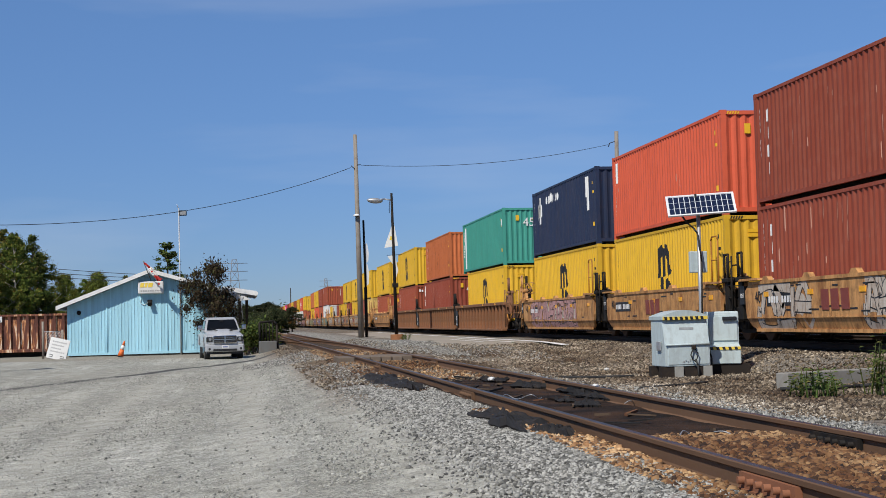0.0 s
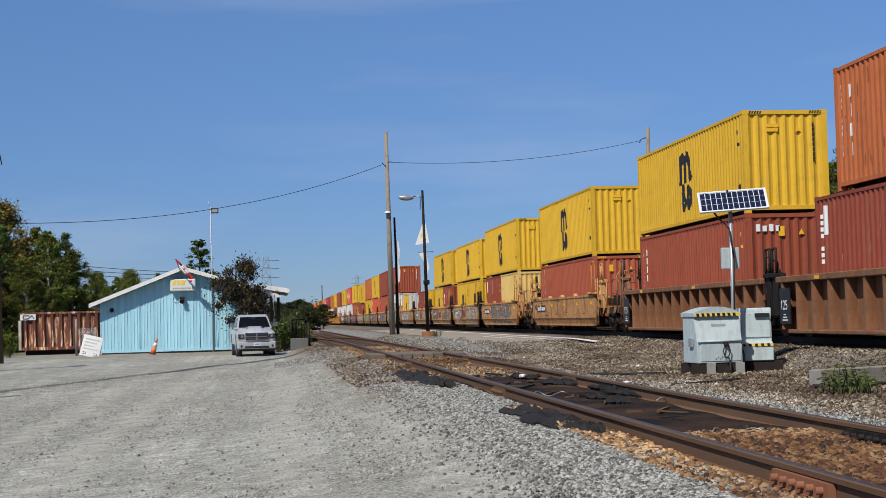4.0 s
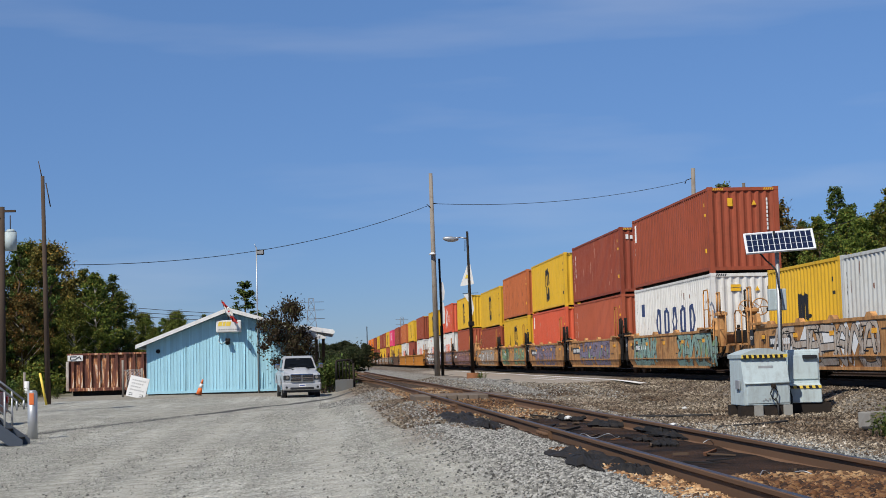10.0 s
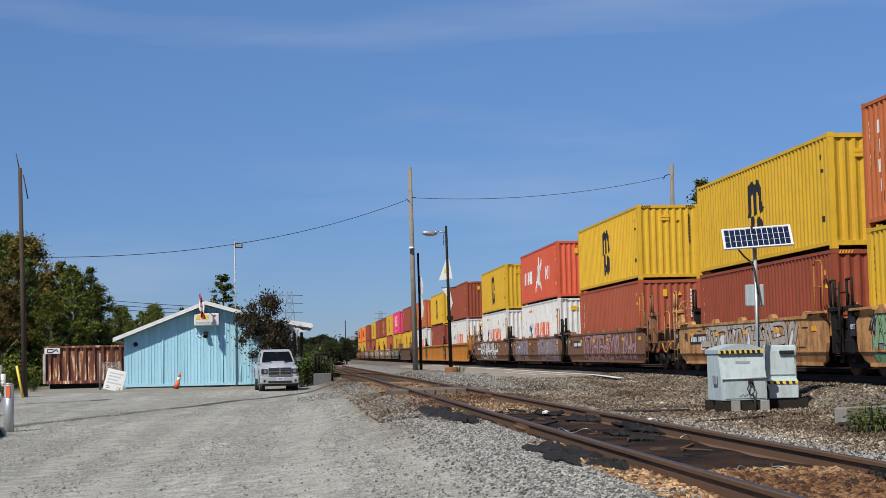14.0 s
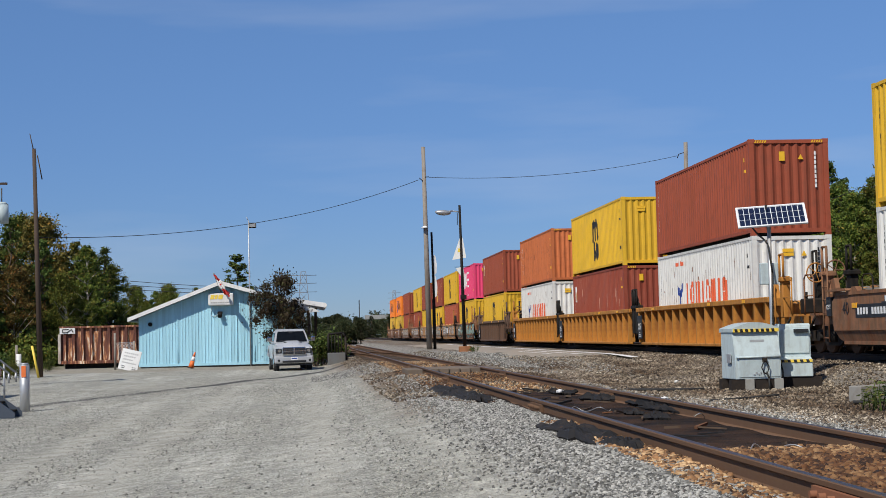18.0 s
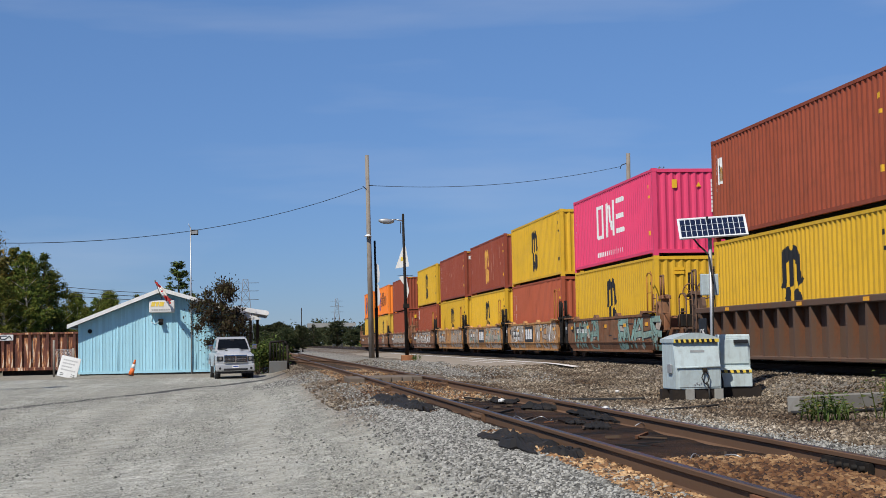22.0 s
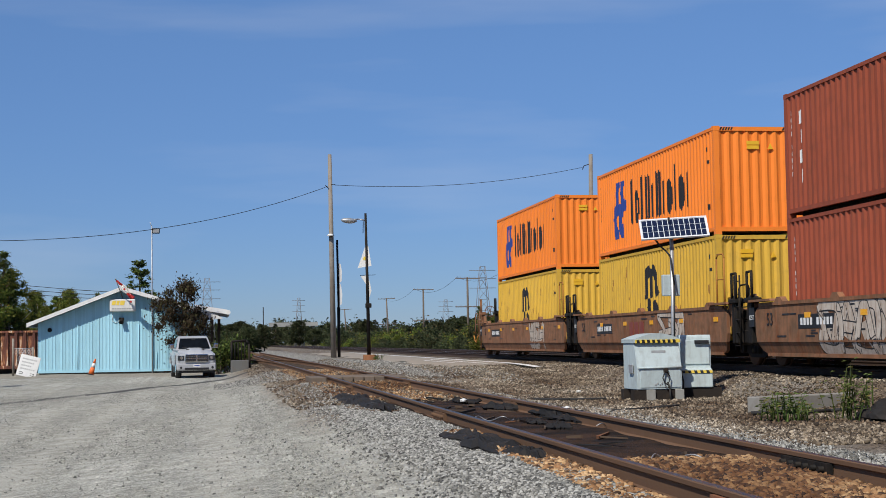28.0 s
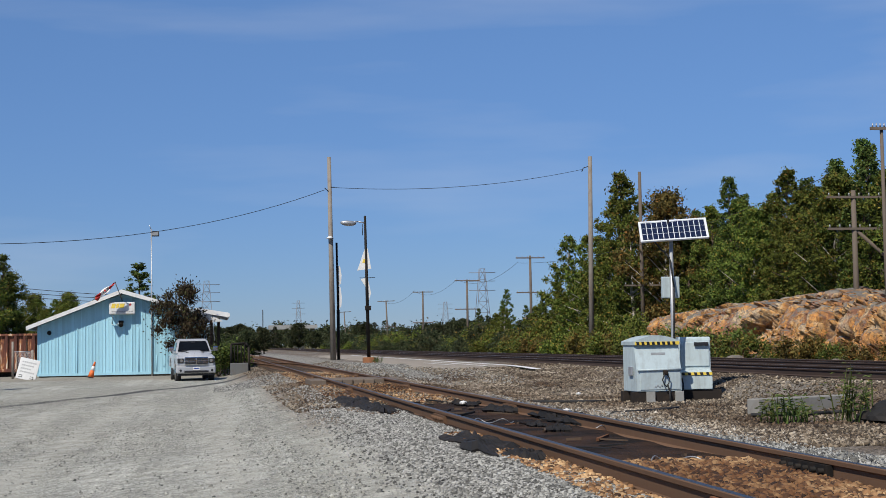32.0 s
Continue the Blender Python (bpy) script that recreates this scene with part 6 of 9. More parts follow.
def build_station():
    z0 = 0.27
    h = thing("station_building", pose(0, 82, z0), "small sky-blue board station with white-edged gable roof", "building")
    xl, xr, xa = -9.2, -0.4, -4.8
    zl, za, zr = 2.72, 4.42, 3.12
    depth = 16.0
    bm = bmesh.new()
    prism(bm, [(xl, 0.12), (xr, 0.12), (xr, zr), (xa, za), (xl, zl)], 0.03, 0.18)
    front = part("wall", bm, BLUE_WALL, h)
    # vertical boards, each its own plank
    x = xl
    k = 0
    while x < xr - 0.05:
        w = min(0.175, xr - x)
        xm = x + w / 2
        top = (lerp(zl, za, (xm - xl) / (xa - xl)) if xm < xa else lerp(za, zr, (xm - xa) / (xr - xa))) - 0.05
        bm = bmesh.new()
        rbox(bm, x + 0.008, x + w - 0.008, -0.006 - 0.006 * (k % 2), 0.031, 0.13, top, 0.004, seg=1)
        part("board", bm, BLUE_WALL, front)
        bm = bmesh.new()
        rbox(bm, x - 0.022, x + 0.022, -0.028, -0.004, 0.13, top, 0.004, seg=1)
        part("batten", bm, BLUE_WALL, front)
        x += w
        k += 1
    bm = bmesh.new()
    box(bm, xl - 0.02, xr, -0.045, 0.03, 0.06, 0.20)
    part("base_board", bm, BLUE_WALL, h)
    bm = bmesh.new()
    box(bm, xl + 0.05, xr - 0.05, 0.02, depth, -0.2, 0.11)
    part("foundation", bm, paint("dark_timber_footing", (0.05, 0.042, 0.036), 0.9), h)
    for x0, x1, top in ((xl, xl + 0.15, zl), (xr - 0.15, xr, zr)):
        bm = bmesh.new()
        box(bm, x0, x1, 0.18, depth, 0.12, top - 0.04)
        part("wall", bm, BLUE_WALL, h)
    bm = bmesh.new()
    prism(bm, [(xl, 0.12), (xr, 0.12), (xr, zr), (xa, za), (xl, zl)], depth, depth + 0.15)
    part("wall", bm, BLUE_WALL, h)
    roofmat = paint("grey_asphalt_shingle", (0.12, 0.12, 0.125), 0.9, streak=False)
    ov = 0.55
    for a, b in (((xl - 0.50, zl - 0.18), (xa, za)), ((xr + 0.12, zr - 0.05), (xa, za))):
        bm = bmesh.new()
        prism(bm, [(a[0], a[1] + 0.03), (b[0], b[1] + 0.03), (b[0], b[1] + 0.17), (a[0], a[1] + 0.17)], -ov, depth + 0.5)
        roof = part("roof", bm, roofmat, h)
        bm = bmesh.new()
        prism(bm, [(a[0], a[1] - 0.02), (b[0], b[1] - 0.02), (b[0], b[1] + 0.19), (a[0], a[1] + 0.19)], -ov - 0.045, -ov - 0.003)
        part("fascia", bm, WHITE, roof)
    bm = bmesh.new()
    box(bm, xl - 0.545, xl - 0.502, -ov - 0.04, depth, zl - 0.22, zl + 0.01)
    part("gutter", bm, WHITE, h)
    # low canopy towards the platform
    bm = bmesh.new()
    prism(bm, [(xr - 0.55, 3.36), (xr + 1.18, 3.06), (xr + 1.22, 3.30), (xr - 0.55, 3.60)], -0.35, 9.0)
    can = part("canopy", bm, paint("white_metal_canopy", (0.74, 0.75, 0.75), 0.45, amount=0.12), h)
    bm = bmesh.new()
    tube(bm, (xr + 1.2, -0.4, 3.17), (xr + 1.2, 9.0, 3.17), 0.13, n=12)
    part("canopy_gutter", bm, WHITE, can)
    bm = bmesh.new()
    prism(bm, [(xr - 0.3, 2.72), (xr + 0.95, 2.84), (xr + 0.3, 3.2), (xr - 0.3, 3.3)], -0.25, -0.17)
    part("canopy_end", bm, WHITE, can)
    for px, py, top in ((0.25, 0.3, 3.2), (0.65, 3.3, 3.1), (0.65, 7.3, 3.1)):
        bm = bmesh.new()
        box(bm, xr + px, xr + px + 0.15, py, py + 0.15, 0.1, top)
        part("canopy_post", bm, POLE_DARK, can)
    # sign with an abstract yellow device and grey lines
    bm = bmesh.new()
    rbox(bm, -5.46, -4.10, -0.42, -0.03, 3.28, 3.94, 0.06)
    sign = part("sign", bm, WHITE, h, "white lit sign box with yellow device")
    bm = bmesh.new()
    for u, w in ((0, 0.2), (0.24, 0.14), (0.42, 0.24)):
        prism(bm, [(-5.36 + u, 3.62), (-5.36 + u + w, 3.62), (-5.30 + u + w, 3.86), (-5.30 + u, 3.86)], -0.428, -0.421)
    part("yellow_device", bm, HAZ_YELLOW, sign)
    bm = bmesh.new()
    bmesh.ops.create_circle(bm, cap_ends=True, segments=5, radius=0.07)
    ob = part("small_leaf", bm, plain("sign_red", (0.5, 0.04, 0.03), 0.5), sign)
    ob.matrix_basis = pose(-4.35, -0.426, 3.80, 90, 0, 0)
    bm = bmesh.new()
    for u in range(9):
        box(bm, -5.32 + u * 0.125, -5.23 + u * 0.125, -0.427, -0.421, 3.40, 3.47)
    part("grey_line", bm, plain("sign_grey", (0.35, 0.35, 0.34), 0.6), sign)
    # wall lamp, corner camera, conduit
    bm = bmesh.new()
    rbox(bm, -4.98, -4.72, -0.30, -0.03, 2.82, 2.96, 0.03)
    tube(bm, (-4.85, -0.2, 2.84), (-4.85, -0.36, 2.70), 0.10, 0.13, n=12)
    part("wall_lamp", bm, DARK, h)
    bm = bmesh.new()
    pipe(bm, [(-5.3, -0.05, 3.28), (-5.35, -0.05, 2.8), (-5.2, -0.05, 2.68), (-5.05, -0.05, 2.75), (-4.95, -0.1, 2.85)], 0.014, 6)
    part("lamp_cable", bm, WHITE, h)
    bm = bmesh.new()
    tube(bm, (-8.6, -0.05, 2.35), (-8.6, -0.2, 2.33), 0.12, 0.09, n=12)
    part("eave_lamp", bm, DARK, h)
    bm = bmesh.new()
    for xs in (-3.95, -7.15, -3.0):
        pipe(bm, [(xs, -0.05, 0.2), (xs, -0.05, 2.6 if xs != -3.0 else 1.1)], 0.016, 6)
    part("conduit", bm, BLUE_WALL, h)
    # flag pole fixed to the gable, with a hanging flag
    fp = thing("flag", pose(xa, 81.3, z0 + 4.0), "red and white flag drooping from a short pole", "flag")
    bm = bmesh.new()
    tube(bm, (0.02, 0.6, 0.0), (-0.28, -0.55, 0.95), 0.025, n=8)
    tube(bm, (-0.28, -0.55, 0.95), (-0.28, -0.55, 1.0), 0.04, n=8)
    part("staff", bm, POLE_WOOD, fp)
    # cloth hanging from the staff's tip, in folds; its own origin is the tip
    red = paint("faded_red_cloth", (0.50, 0.045, 0.04), 0.8, amount=0.1, streak=False)
    wcloth = paint("white_cloth", (0.72, 0.71, 0.69), 0.8, amount=0.1, streak=False)

    def fold(u, v):
        """u across the hoist, v along the fly, hanging down from the tip."""
        gather = 0.17 + 0.12 * v
        return (gather * (u - 0.35) + 0.04 * math.sin(9 * v + 4 * u), 0.11 * math.sin(9 * u + 5 * v) * (0.5 + v) - 0.03, -0.05 - 1.2 * v - 0.10 * u + 0.04 * math.sin(7 * u))
    cloth = None
    for v0, v1, m in ((0.25, 0.75, wcloth), (0.0, 0.25, red), (0.75, 1.0, red)):
        n, mm = 13, 9
        vs = [fold(i / (n - 1), lerp(v0, v1, j / (mm - 1))) for j in range(mm) for i in range(n)]
        fs = [(j * n + i, j * n + i + 1, (j + 1) * n + i + 1, (j + 1) * n + i) for j in range(mm - 1) for i in range(n - 1)]
        ob = quads("cloth" if cloth is None else "cloth_band", vs, fs, m, cloth or fp, smooth=True)
        so = ob.modifiers.new("thick", "SOLIDIFY")
        so.thickness = 0.006
        cloth = cloth or ob
    bm = bmesh.new()
    bmesh.ops.create_circle(bm, cap_ends=True, segments=11, radius=0.08)
    for k, q in enumerate(bm.verts):
        q.co *= 1 if k % 2 else 0.55
        q.co.z = 0.0
    bmesh.ops.solidify(bm, geom=bm.faces[:], thickness=0.004)
    ob = part("cloth_leaf", bm, red, cloth)
    ob.matrix_basis = pose(0.02, -0.20, -0.67, 90, 0, 0)
    return cloth


FLAG = build_station()


def flag_sway():
    """Degrees by which the cloth hangs away from straight down, towards the tracks, and its turn about the upright."""
    rows = [(0, 38, 0), (1.5, 42, 8), (3, 38, 0), (5, 36, 12), (7, 40, 0), (7.6, 55, 8), (8, 72, -8), (8.5, 45, 5), (9, 28, 0), (10.5, 30, 10), (12, 24, 0), (13, 7, -6), (14, 5, 4), (15.5, 18, 0), (17, 30, 6), (19, 28, -4), (20, 15, 0), (21, 14, 8), (22, 32, 0), (23, 38, -6), (24, 32, 4), (25, 38, 14), (25.6, 62, 6), (26, 84, -6), (27, 60, 0), (28.5, 36, 6), (29, 36, 0), (29.5, 62, -6), (30, 66, 5), (30.4, 32, 25), (30.7, 4, 30), (31, -26, 12), (31.3, -30, 0), (31.6, -38, -8), (32, -52, 0)]
    walk(FLAG, [(t, pose(-0.28, -0.55, 0.95, 0, -a, w)) for t, a, w in rows])


def build_flood_pole():
    p = thing("flood_light", pose(-3.24, 81.9, 0.25), "floodlight on a thin tall steel pole", "floodlight")
    bm = bmesh.new()
    tube(bm, (0, 0, 0), (0, 0, 7.9), 0.04, 0.03, n=10)
    tube(bm, (-0.02, 0, 7.9), (-0.10, 0, 8.1), 0.02, n=6)
    part("pole", bm, GALV, p)
    bm = bmesh.new()
    rbox(bm, 0.02, 0.42, -0.25, 0.02, 7.48, 7.76, 0.03)
    hd = part("lamp_head", bm, DARK, p)
    hd.matrix_basis = pose(0, 0, 0)
    bm = bmesh.new()
    box(bm, 0.06, 0.38, -0.262, -0.252, 7.52, 7.72)
    part("lens", bm, plain("lamp_glass", (0.3, 0.31, 0.32), 0.15), p)


build_flood_pole()


def build_truck():
    silver = paint("silver_car_paint", (0.47, 0.48, 0.495), 0.30, 0.25, amount=0.05, streak=False)
    chrome = plain("chrome_trim", (0.66, 0.66, 0.67), 0.16, 1.0)
    glass = plain("dark_windscreen", (0.012, 0.015, 0.02), 0.08)
    glass.node_tree.nodes["Principled BSDF"].inputs["Specular IOR Level"].default_value = 0.22
    lampglass = plain("smoked_headlamp", (0.05, 0.055, 0.06), 0.08, 0.3)
    clear = plain("headlamp_reflector", (0.55, 0.57, 0.58), 0.1, 0.8)
    t = thing("pickup_truck", pose(-0.74, 67.8, 0.22, 0, 0, 5), "silver crew-cab pickup truck with chrome crosshair grille", "pickup truck")
    t.scale = (0.89, 0.97, 0.97)
    # lower body with wheel arches, front at y 0, drawn in towards the nose
    bm = bmesh.new()
    prism(bm, [(0.10, 0.50), (0.04, 0.74), (0.03, 1.06), (0.10, 1.12), (0.55, 1.19), (1.45, 1.27), (5.75, 1.27), (5.8, 0.6), (4.9, 0.55), (4.85, 0.8), (4.55, 0.98), (4.2, 0.98), (3.9, 0.8), (3.85, 0.5), (1.55, 0.48), (1.5, 0.8), (1.25, 0.98), (0.9, 0.98), (0.62, 0.8), (0.55, 0.50)], -0.99, 0.99, "x")
    bmesh.ops.bevel(bm, geom=[e for e in bm.edges if abs(e.verts[0].co.x - e.verts[1].co.x) < 0.01], offset=0.09, segments=4, affect="EDGES")
    for q in bm.verts:
        q.co.x *= lerp(0.93, 1.0, smooth01(q.co.y / 0.5)) * (1.0 - 0.06 * smooth01((q.co.z - 1.0) / 0.3))
    part("body", bm, silver, t, smooth=False)
    # domed bonnet with a raised centre
    vs, fs, n, mm = [], [], 25, 13
    for j in range(mm):
        v = j / (mm - 1)
        for i in range(n):
            u = -1 + 2 * i / (n - 1)
            half = lerp(0.80, 0.88, v)
            z = 1.11 + 0.26 * (1 - (1 - v) ** 2.2) - 0.12 * abs(u) ** 3.5 + 0.045 * smooth01((0.46 - abs(u)) / 0.12) * smooth01(v * 4)
            vs.append((u * half, 0.03 + 1.42 * v + 0.10 * u * u * (1 - v), z))
    for j in range(mm - 1):
        for i in range(n - 1):
            fs.append((j * n + i, j * n + i + 1, (j + 1) * n + i + 1, (j + 1) * n + i))
    hood = quads("bonnet", vs, fs, silver, t, smooth=True)
    so = hood.modifiers.new("thick", "SOLIDIFY")
    so.thickness, so.offset = 0.05, -1
    for sx in (-1, 1):
        bm = bmesh.new()
        prism(bm, [(sx * 0.28, 0.72), (sx * 0.46, 0.76), (sx * 0.44, 0.98), (sx * 0.32, 0.98)], 1.33, 1.352, "z")
        part("bonnet_vent", bm, BLACK, hood)
    bm = bmesh.new()
    prism(bm, [(1.38, 1.25), (1.46, 1.37), (2.10, 1.86), (2.35, 1.95), (2.7, 1.97), (3.6, 1.95), (3.8, 1.86), (4.15, 1.25)], -0.92, 0.92, "x")
    for q in bm.verts:
        q.co.x *= 1 - 0.20 * smooth01((q.co.z - 1.25) / 0.75)
    bmesh.ops.bevel(bm, geom=bm.edges[:], offset=0.05, segments=3, affect="EDGES")
    part("cab", bm, silver, t)
    bm = bmesh.new()
    vs = [bm.verts.new(c) for c in ((-0.80, 1.435, 1.375), (0.80, 1.435, 1.375), (0.72, 1.86, 1.70), (0.66, 2.06, 1.855), (-0.66, 2.06, 1.855), (-0.72, 1.86, 1.70))]
    bm.faces.new(vs)
    bmesh.ops.solidify(bm, geom=bm.faces[:], thickness=-0.02)
    ws = part("windscreen", bm, glass, t)
    bm = bmesh.new()
    rbox(bm, -0.09, 0.09, 1.93, 1.99, 1.76, 1.83, 0.015)
    part("inner_mirror", bm, BLACK, ws)
    for sx in (-1, 1):
        bm = bmesh.new()
        tube(bm, (sx * 0.10, 1.40, 1.385), (sx * 0.62, 1.45, 1.43), 0.012, n=6)
        part("wiper", bm, BLACK, ws)
        bm = bmesh.new()
        prism(bm, [(1.75, 1.38), (2.25, 1.80), (3.5, 1.80), (3.85, 1.38)], sx * 0.895 - 0.012, sx * 0.895 + 0.012, "x")
        for q in bm.verts:
            if q.co.z > 1.5:
                q.co.x *= 0.885
        part("side_window", bm, glass, t)
        x0, x1 = sorted((sx * 1.0, sx * 1.24))
        bm = bmesh.new()
        rbox(bm, x0, x1, 1.55, 1.68, 1.38, 1.60, 0.04, seg=3)
        tube(bm, (sx * 0.86, 1.62, 1.38), (sx * 1.02, 1.62, 1.42), 0.03, n=6)
        part("mirror", bm, chrome, t)
        x0, x1 = sorted((sx * 0.61, sx * 0.93))
        bm = bmesh.new()
        rbox(bm, x0, x1, 0.0, 0.22, 0.83, 1.06, 0.04, seg=3)
        lamp = part("headlamp", bm, lampglass, t)
        bm = bmesh.new()
        tube(bm, (sx * 0.74, -0.012, 0.95), (sx * 0.74, 0.01, 0.95), 0.075, n=14)
        part("lamp_lens", bm, clear, lamp)
        for y in (1.08, 4.38):
            bm = bmesh.new()
            tube(bm, (sx * 0.70, y, 0.40), (sx * 0.97, y, 0.40), 0.40, n=24)
            tyre = part("tyre", bm, BLACK_RUBBER, t)
            bm = bmesh.new()
            tube(bm, (sx * 0.965, y, 0.40), (sx * 0.985, y, 0.40), 0.25, n=18)
            part("rim", bm, chrome, tyre)
        bm = bmesh.new()
        tube(bm, (sx * 0.78, -0.135, 0.50), (sx * 0.78, -0.10, 0.50), 0.06, n=12)
        part("fog_lamp", bm, BLACK, t)
    bm = bmesh.new()
    rbox(bm, -0.59, 0.59, -0.05, 0.06, 0.755, 1.11, 0.05, seg=3)
    gr = part("grille", bm, chrome, t)
    for x0, x1 in ((-0.55, -0.035), (0.035, 0.55)):
        for z, z2 in ((0.785, 0.915), (0.950, 1.08)):
            bm = bmesh.new()
            rbox(bm, x0, x1, -0.056, -0.03, z, z2, 0.01)
            op = part("grille_opening", bm, BLACK, gr)
            bm = bmesh.new()
            box(bm, x0 + 0.02, x1 - 0.02, -0.060, -0.054, (z + z2) / 2 - 0.005, (z + z2) / 2 + 0.005)
            part("grille_bar", bm, chrome, op)
    bm = bmesh.new()
    rbox(bm, -0.99, 0.99, -0.10, 0.12, 0.36, 0.72, 0.08, seg=3)
    for q in bm.verts:
        q.co.y += 0.16 * abs(q.co.x) ** 3
    bp = part("bumper", bm, silver, t)
    bm = bmesh.new()
    rbox(bm, -0.60, 0.60, -0.108, -0.07, 0.40, 0.50, 0.015)
    part("bumper_opening", bm, BLACK, bp)
    bm = bmesh.new()
    box(bm, -0.17, 0.17, -0.118, -0.102, 0.52, 0.66)
    pl = part("number_plate", bm, WHITE, bp)
    bm = bmesh.new()
    box(bm, -0.13, 0.13, -0.122, -0.118, 0.565, 0.61)
    part("plate_bar", bm, L_BLUE, pl)
    bm = bmesh.new()
    box(bm, -0.9, 0.9, 0.2, 5.6, 0.26, 0.56)
    tube(bm, (-0.7, 4.38, 0.4), (0.7, 4.38, 0.4), 0.22, n=8)
    part("chassis", bm, BLACK, t)


build_truck()


def build_yard_signs():
    c = thing("traffic_cone", pose(-6.2, 78.5, 0.26, 0, 16, 0), "orange traffic cone with a white band on a dark base", "traffic cone")
    bm = bmesh.new()
    rbox(bm, -0.19, 0.19, -0.19, 0.19, 0, 0.05, 0.02)
    part("base", bm, BLACK_RUBBER, c)
    oc = plain("cone_orange", (0.78, 0.16, 0.03), 0.6)
    bm = bmesh.new()
    tube(bm, (0, 0, 0.05), (0, 0, 0.4), 0.15, 0.105, n=18)
    tube(bm, (0, 0, 0.62), (0, 0, 0.86), 0.075, 0.03, n=18)
    part("cone", bm, oc, c)
    bm = bmesh.new()
    tube(bm, (0, 0, 0.4), (0, 0, 0.62), 0.106, 0.076, n=18)
    part("white_band", bm, WHITE, c)
    s = thing("leaning_sign", pose(-9.42, 78.3, 0.22, -12, 0, 0) @ pose(0, 0, 0, 0, 14, 0), "white metal notice board leaning askew on the ground", "sign")
    bm = bmesh.new()
    rbox(bm, -0.5, 0.5, -0.02, 0.02, 0.02, 1.12, 0.018)
    bd = part("board", bm, WHITE, s)
    bm = bmesh.new()
    for k in range(4):
        for q in range(7 - k % 3):
            box(bm, -0.36 + q * 0.105, -0.28 + q * 0.105, -0.026, -0.02, 0.88 - k * 0.17, 0.95 - k * 0.17)
    tagged(part("faded_lettering", bm, plain("faded_line_grey", (0.42, 0.42, 0.41), 0.7), bd), kind="stuff")
    bm = bmesh.new()
    for u in (-0.36, 0.2):
        pipe(bm, [(u, -0.024, 0.12), (u + 0.16, -0.024, 0.12), (u + 0.16, -0.024, 0.22), (u, -0.024, 0.22)], 0.014, 6)
    part("black_mark", bm, BLACK, bd)
    # chain-link panel, posts
    fence = thing("fence", pose(-9.75, 80.5, 0.24), "grey wire fence panel between weathered posts", "fence")
    for x in (-0.55, 0.45):
        bm = bmesh.new()
        tube(bm, (x, 0, 0), (x, 0, 1.95 if x < 0 else 1.5), 0.06, n=8)
        part("post", bm, POLE_WOOD, fence)
    bm = bmesh.new()
    for k in range(14):
        a = -0.55 + k * 0.075
        tube(bm, (a, 0, 0.3), (min(0.45, a + 0.5), 0, 0.3 + (min(0.45, a + 0.5) - a) * 2.2), 0.008, n=4)
        tube(bm, (a, 0.01, 1.4), (min(0.45, a + 0.5), 0.01, 1.4 - (min(0.45, a + 0.5) - a) * 2.2), 0.008, n=4)
    pipe(bm, [(-0.55, 0, 1.42), (0.45, 0, 1.42)], 0.02, 6)
    part("wire_mesh", bm, GALV, fence)
    # rusty gondola parked on a stub of track
    rust, rt, rb = node_mat("rusted_gondola_steel")
    sv = coords(rt, (1.0, 1.0, 0.13))
    stripe_n = noise_of(rt, sv, 3.4, 6, 0.7)
    rcol = ramp(rt, stripe_n, [(0.34, (0.03, 0.014, 0.011)), (0.45, (0.12, 0.042, 0.028)), (0.53, (0.17, 0.06, 0.035)), (0.57, (0.46, 0.20, 0.08)), (0.63, (0.70, 0.58, 0.46))])
    rt.links.new(rcol, rb.inputs["Base Color"])
    rb.inputs["Roughness"].default_value = 0.9
    bump(rt, rb, noise_of(rt, coords(rt), 12.0, 6), 0.3, 0.02)
    g = thing("gondola_car", pose(-9.75, 88, 0.62), "rust-streaked brown ribbed gondola car", "rail car")
    bm = bmesh.new()
    box(bm, -4.6, 6.0, 0, 0.1, 0.0, 2.0)
    box(bm, -4.6, 6.0, 2.7, 2.8, 0.0, 2.0)
    box(bm, -4.6, -4.5, 0.1, 2.7, 0.0, 2.0)
    box(bm, -4.5, 5.9, 0.1, 2.7, 0.0, 0.1)
    wall = part("body", bm, rust, g)
    bm = bmesh.new()
    rbox(bm, -4.66, 6.0, -0.14, 0.05, 1.93, 2.05, 0.02)
    rbox(bm, -4.66, 6.0, -0.16, 0.05, -0.12, 0.06, 0.02)
    part("chord", bm, rust, g)
    bm = bmesh.new()
    rbox(bm, -4.72, -4.56, -0.17, 0.02, -0.1, 1.6, 0.02)
    part("end_post", bm, paint("rusted_white_post", (0.55, 0.50, 0.44), 0.8, rust=0.5, amount=0.4), g)
    rib = None
    for k in range(20):
        if rib is None:
            bm = bmesh.new()
            prism(bm, [(-0.07, -0.13), (0.07, -0.13), (0.1, 0.0), (-0.1, 0.0)], 0.06, 1.93, "z")
            ob = part("rib", bm, rust, wall)
            rib = ob.data
        else:
            ob = new("rib", rib)
            ob.parent = wall
        ob.location.x = -4.35 + k * 0.5
    bm = bmesh.new()
    box(bm, -4.62, -3.75, -0.155, -0.10, 1.62, 1.95)
    mk = part("mark_panel", bm, WHITE, g)
    bm = bmesh.new()
    pipe(bm, [(-4.1, -0.165, 1.88), (-4.45, -0.165, 1.88), (-4.45, -0.165, 1.70), (-4.2, -0.165, 1.70), (-3.95, -0.165, 1.88), (-3.85, -0.165, 1.70)], 0.025, 6)
    part("black_line_mark", bm, BLACK, mk)
    bm = bmesh.new()
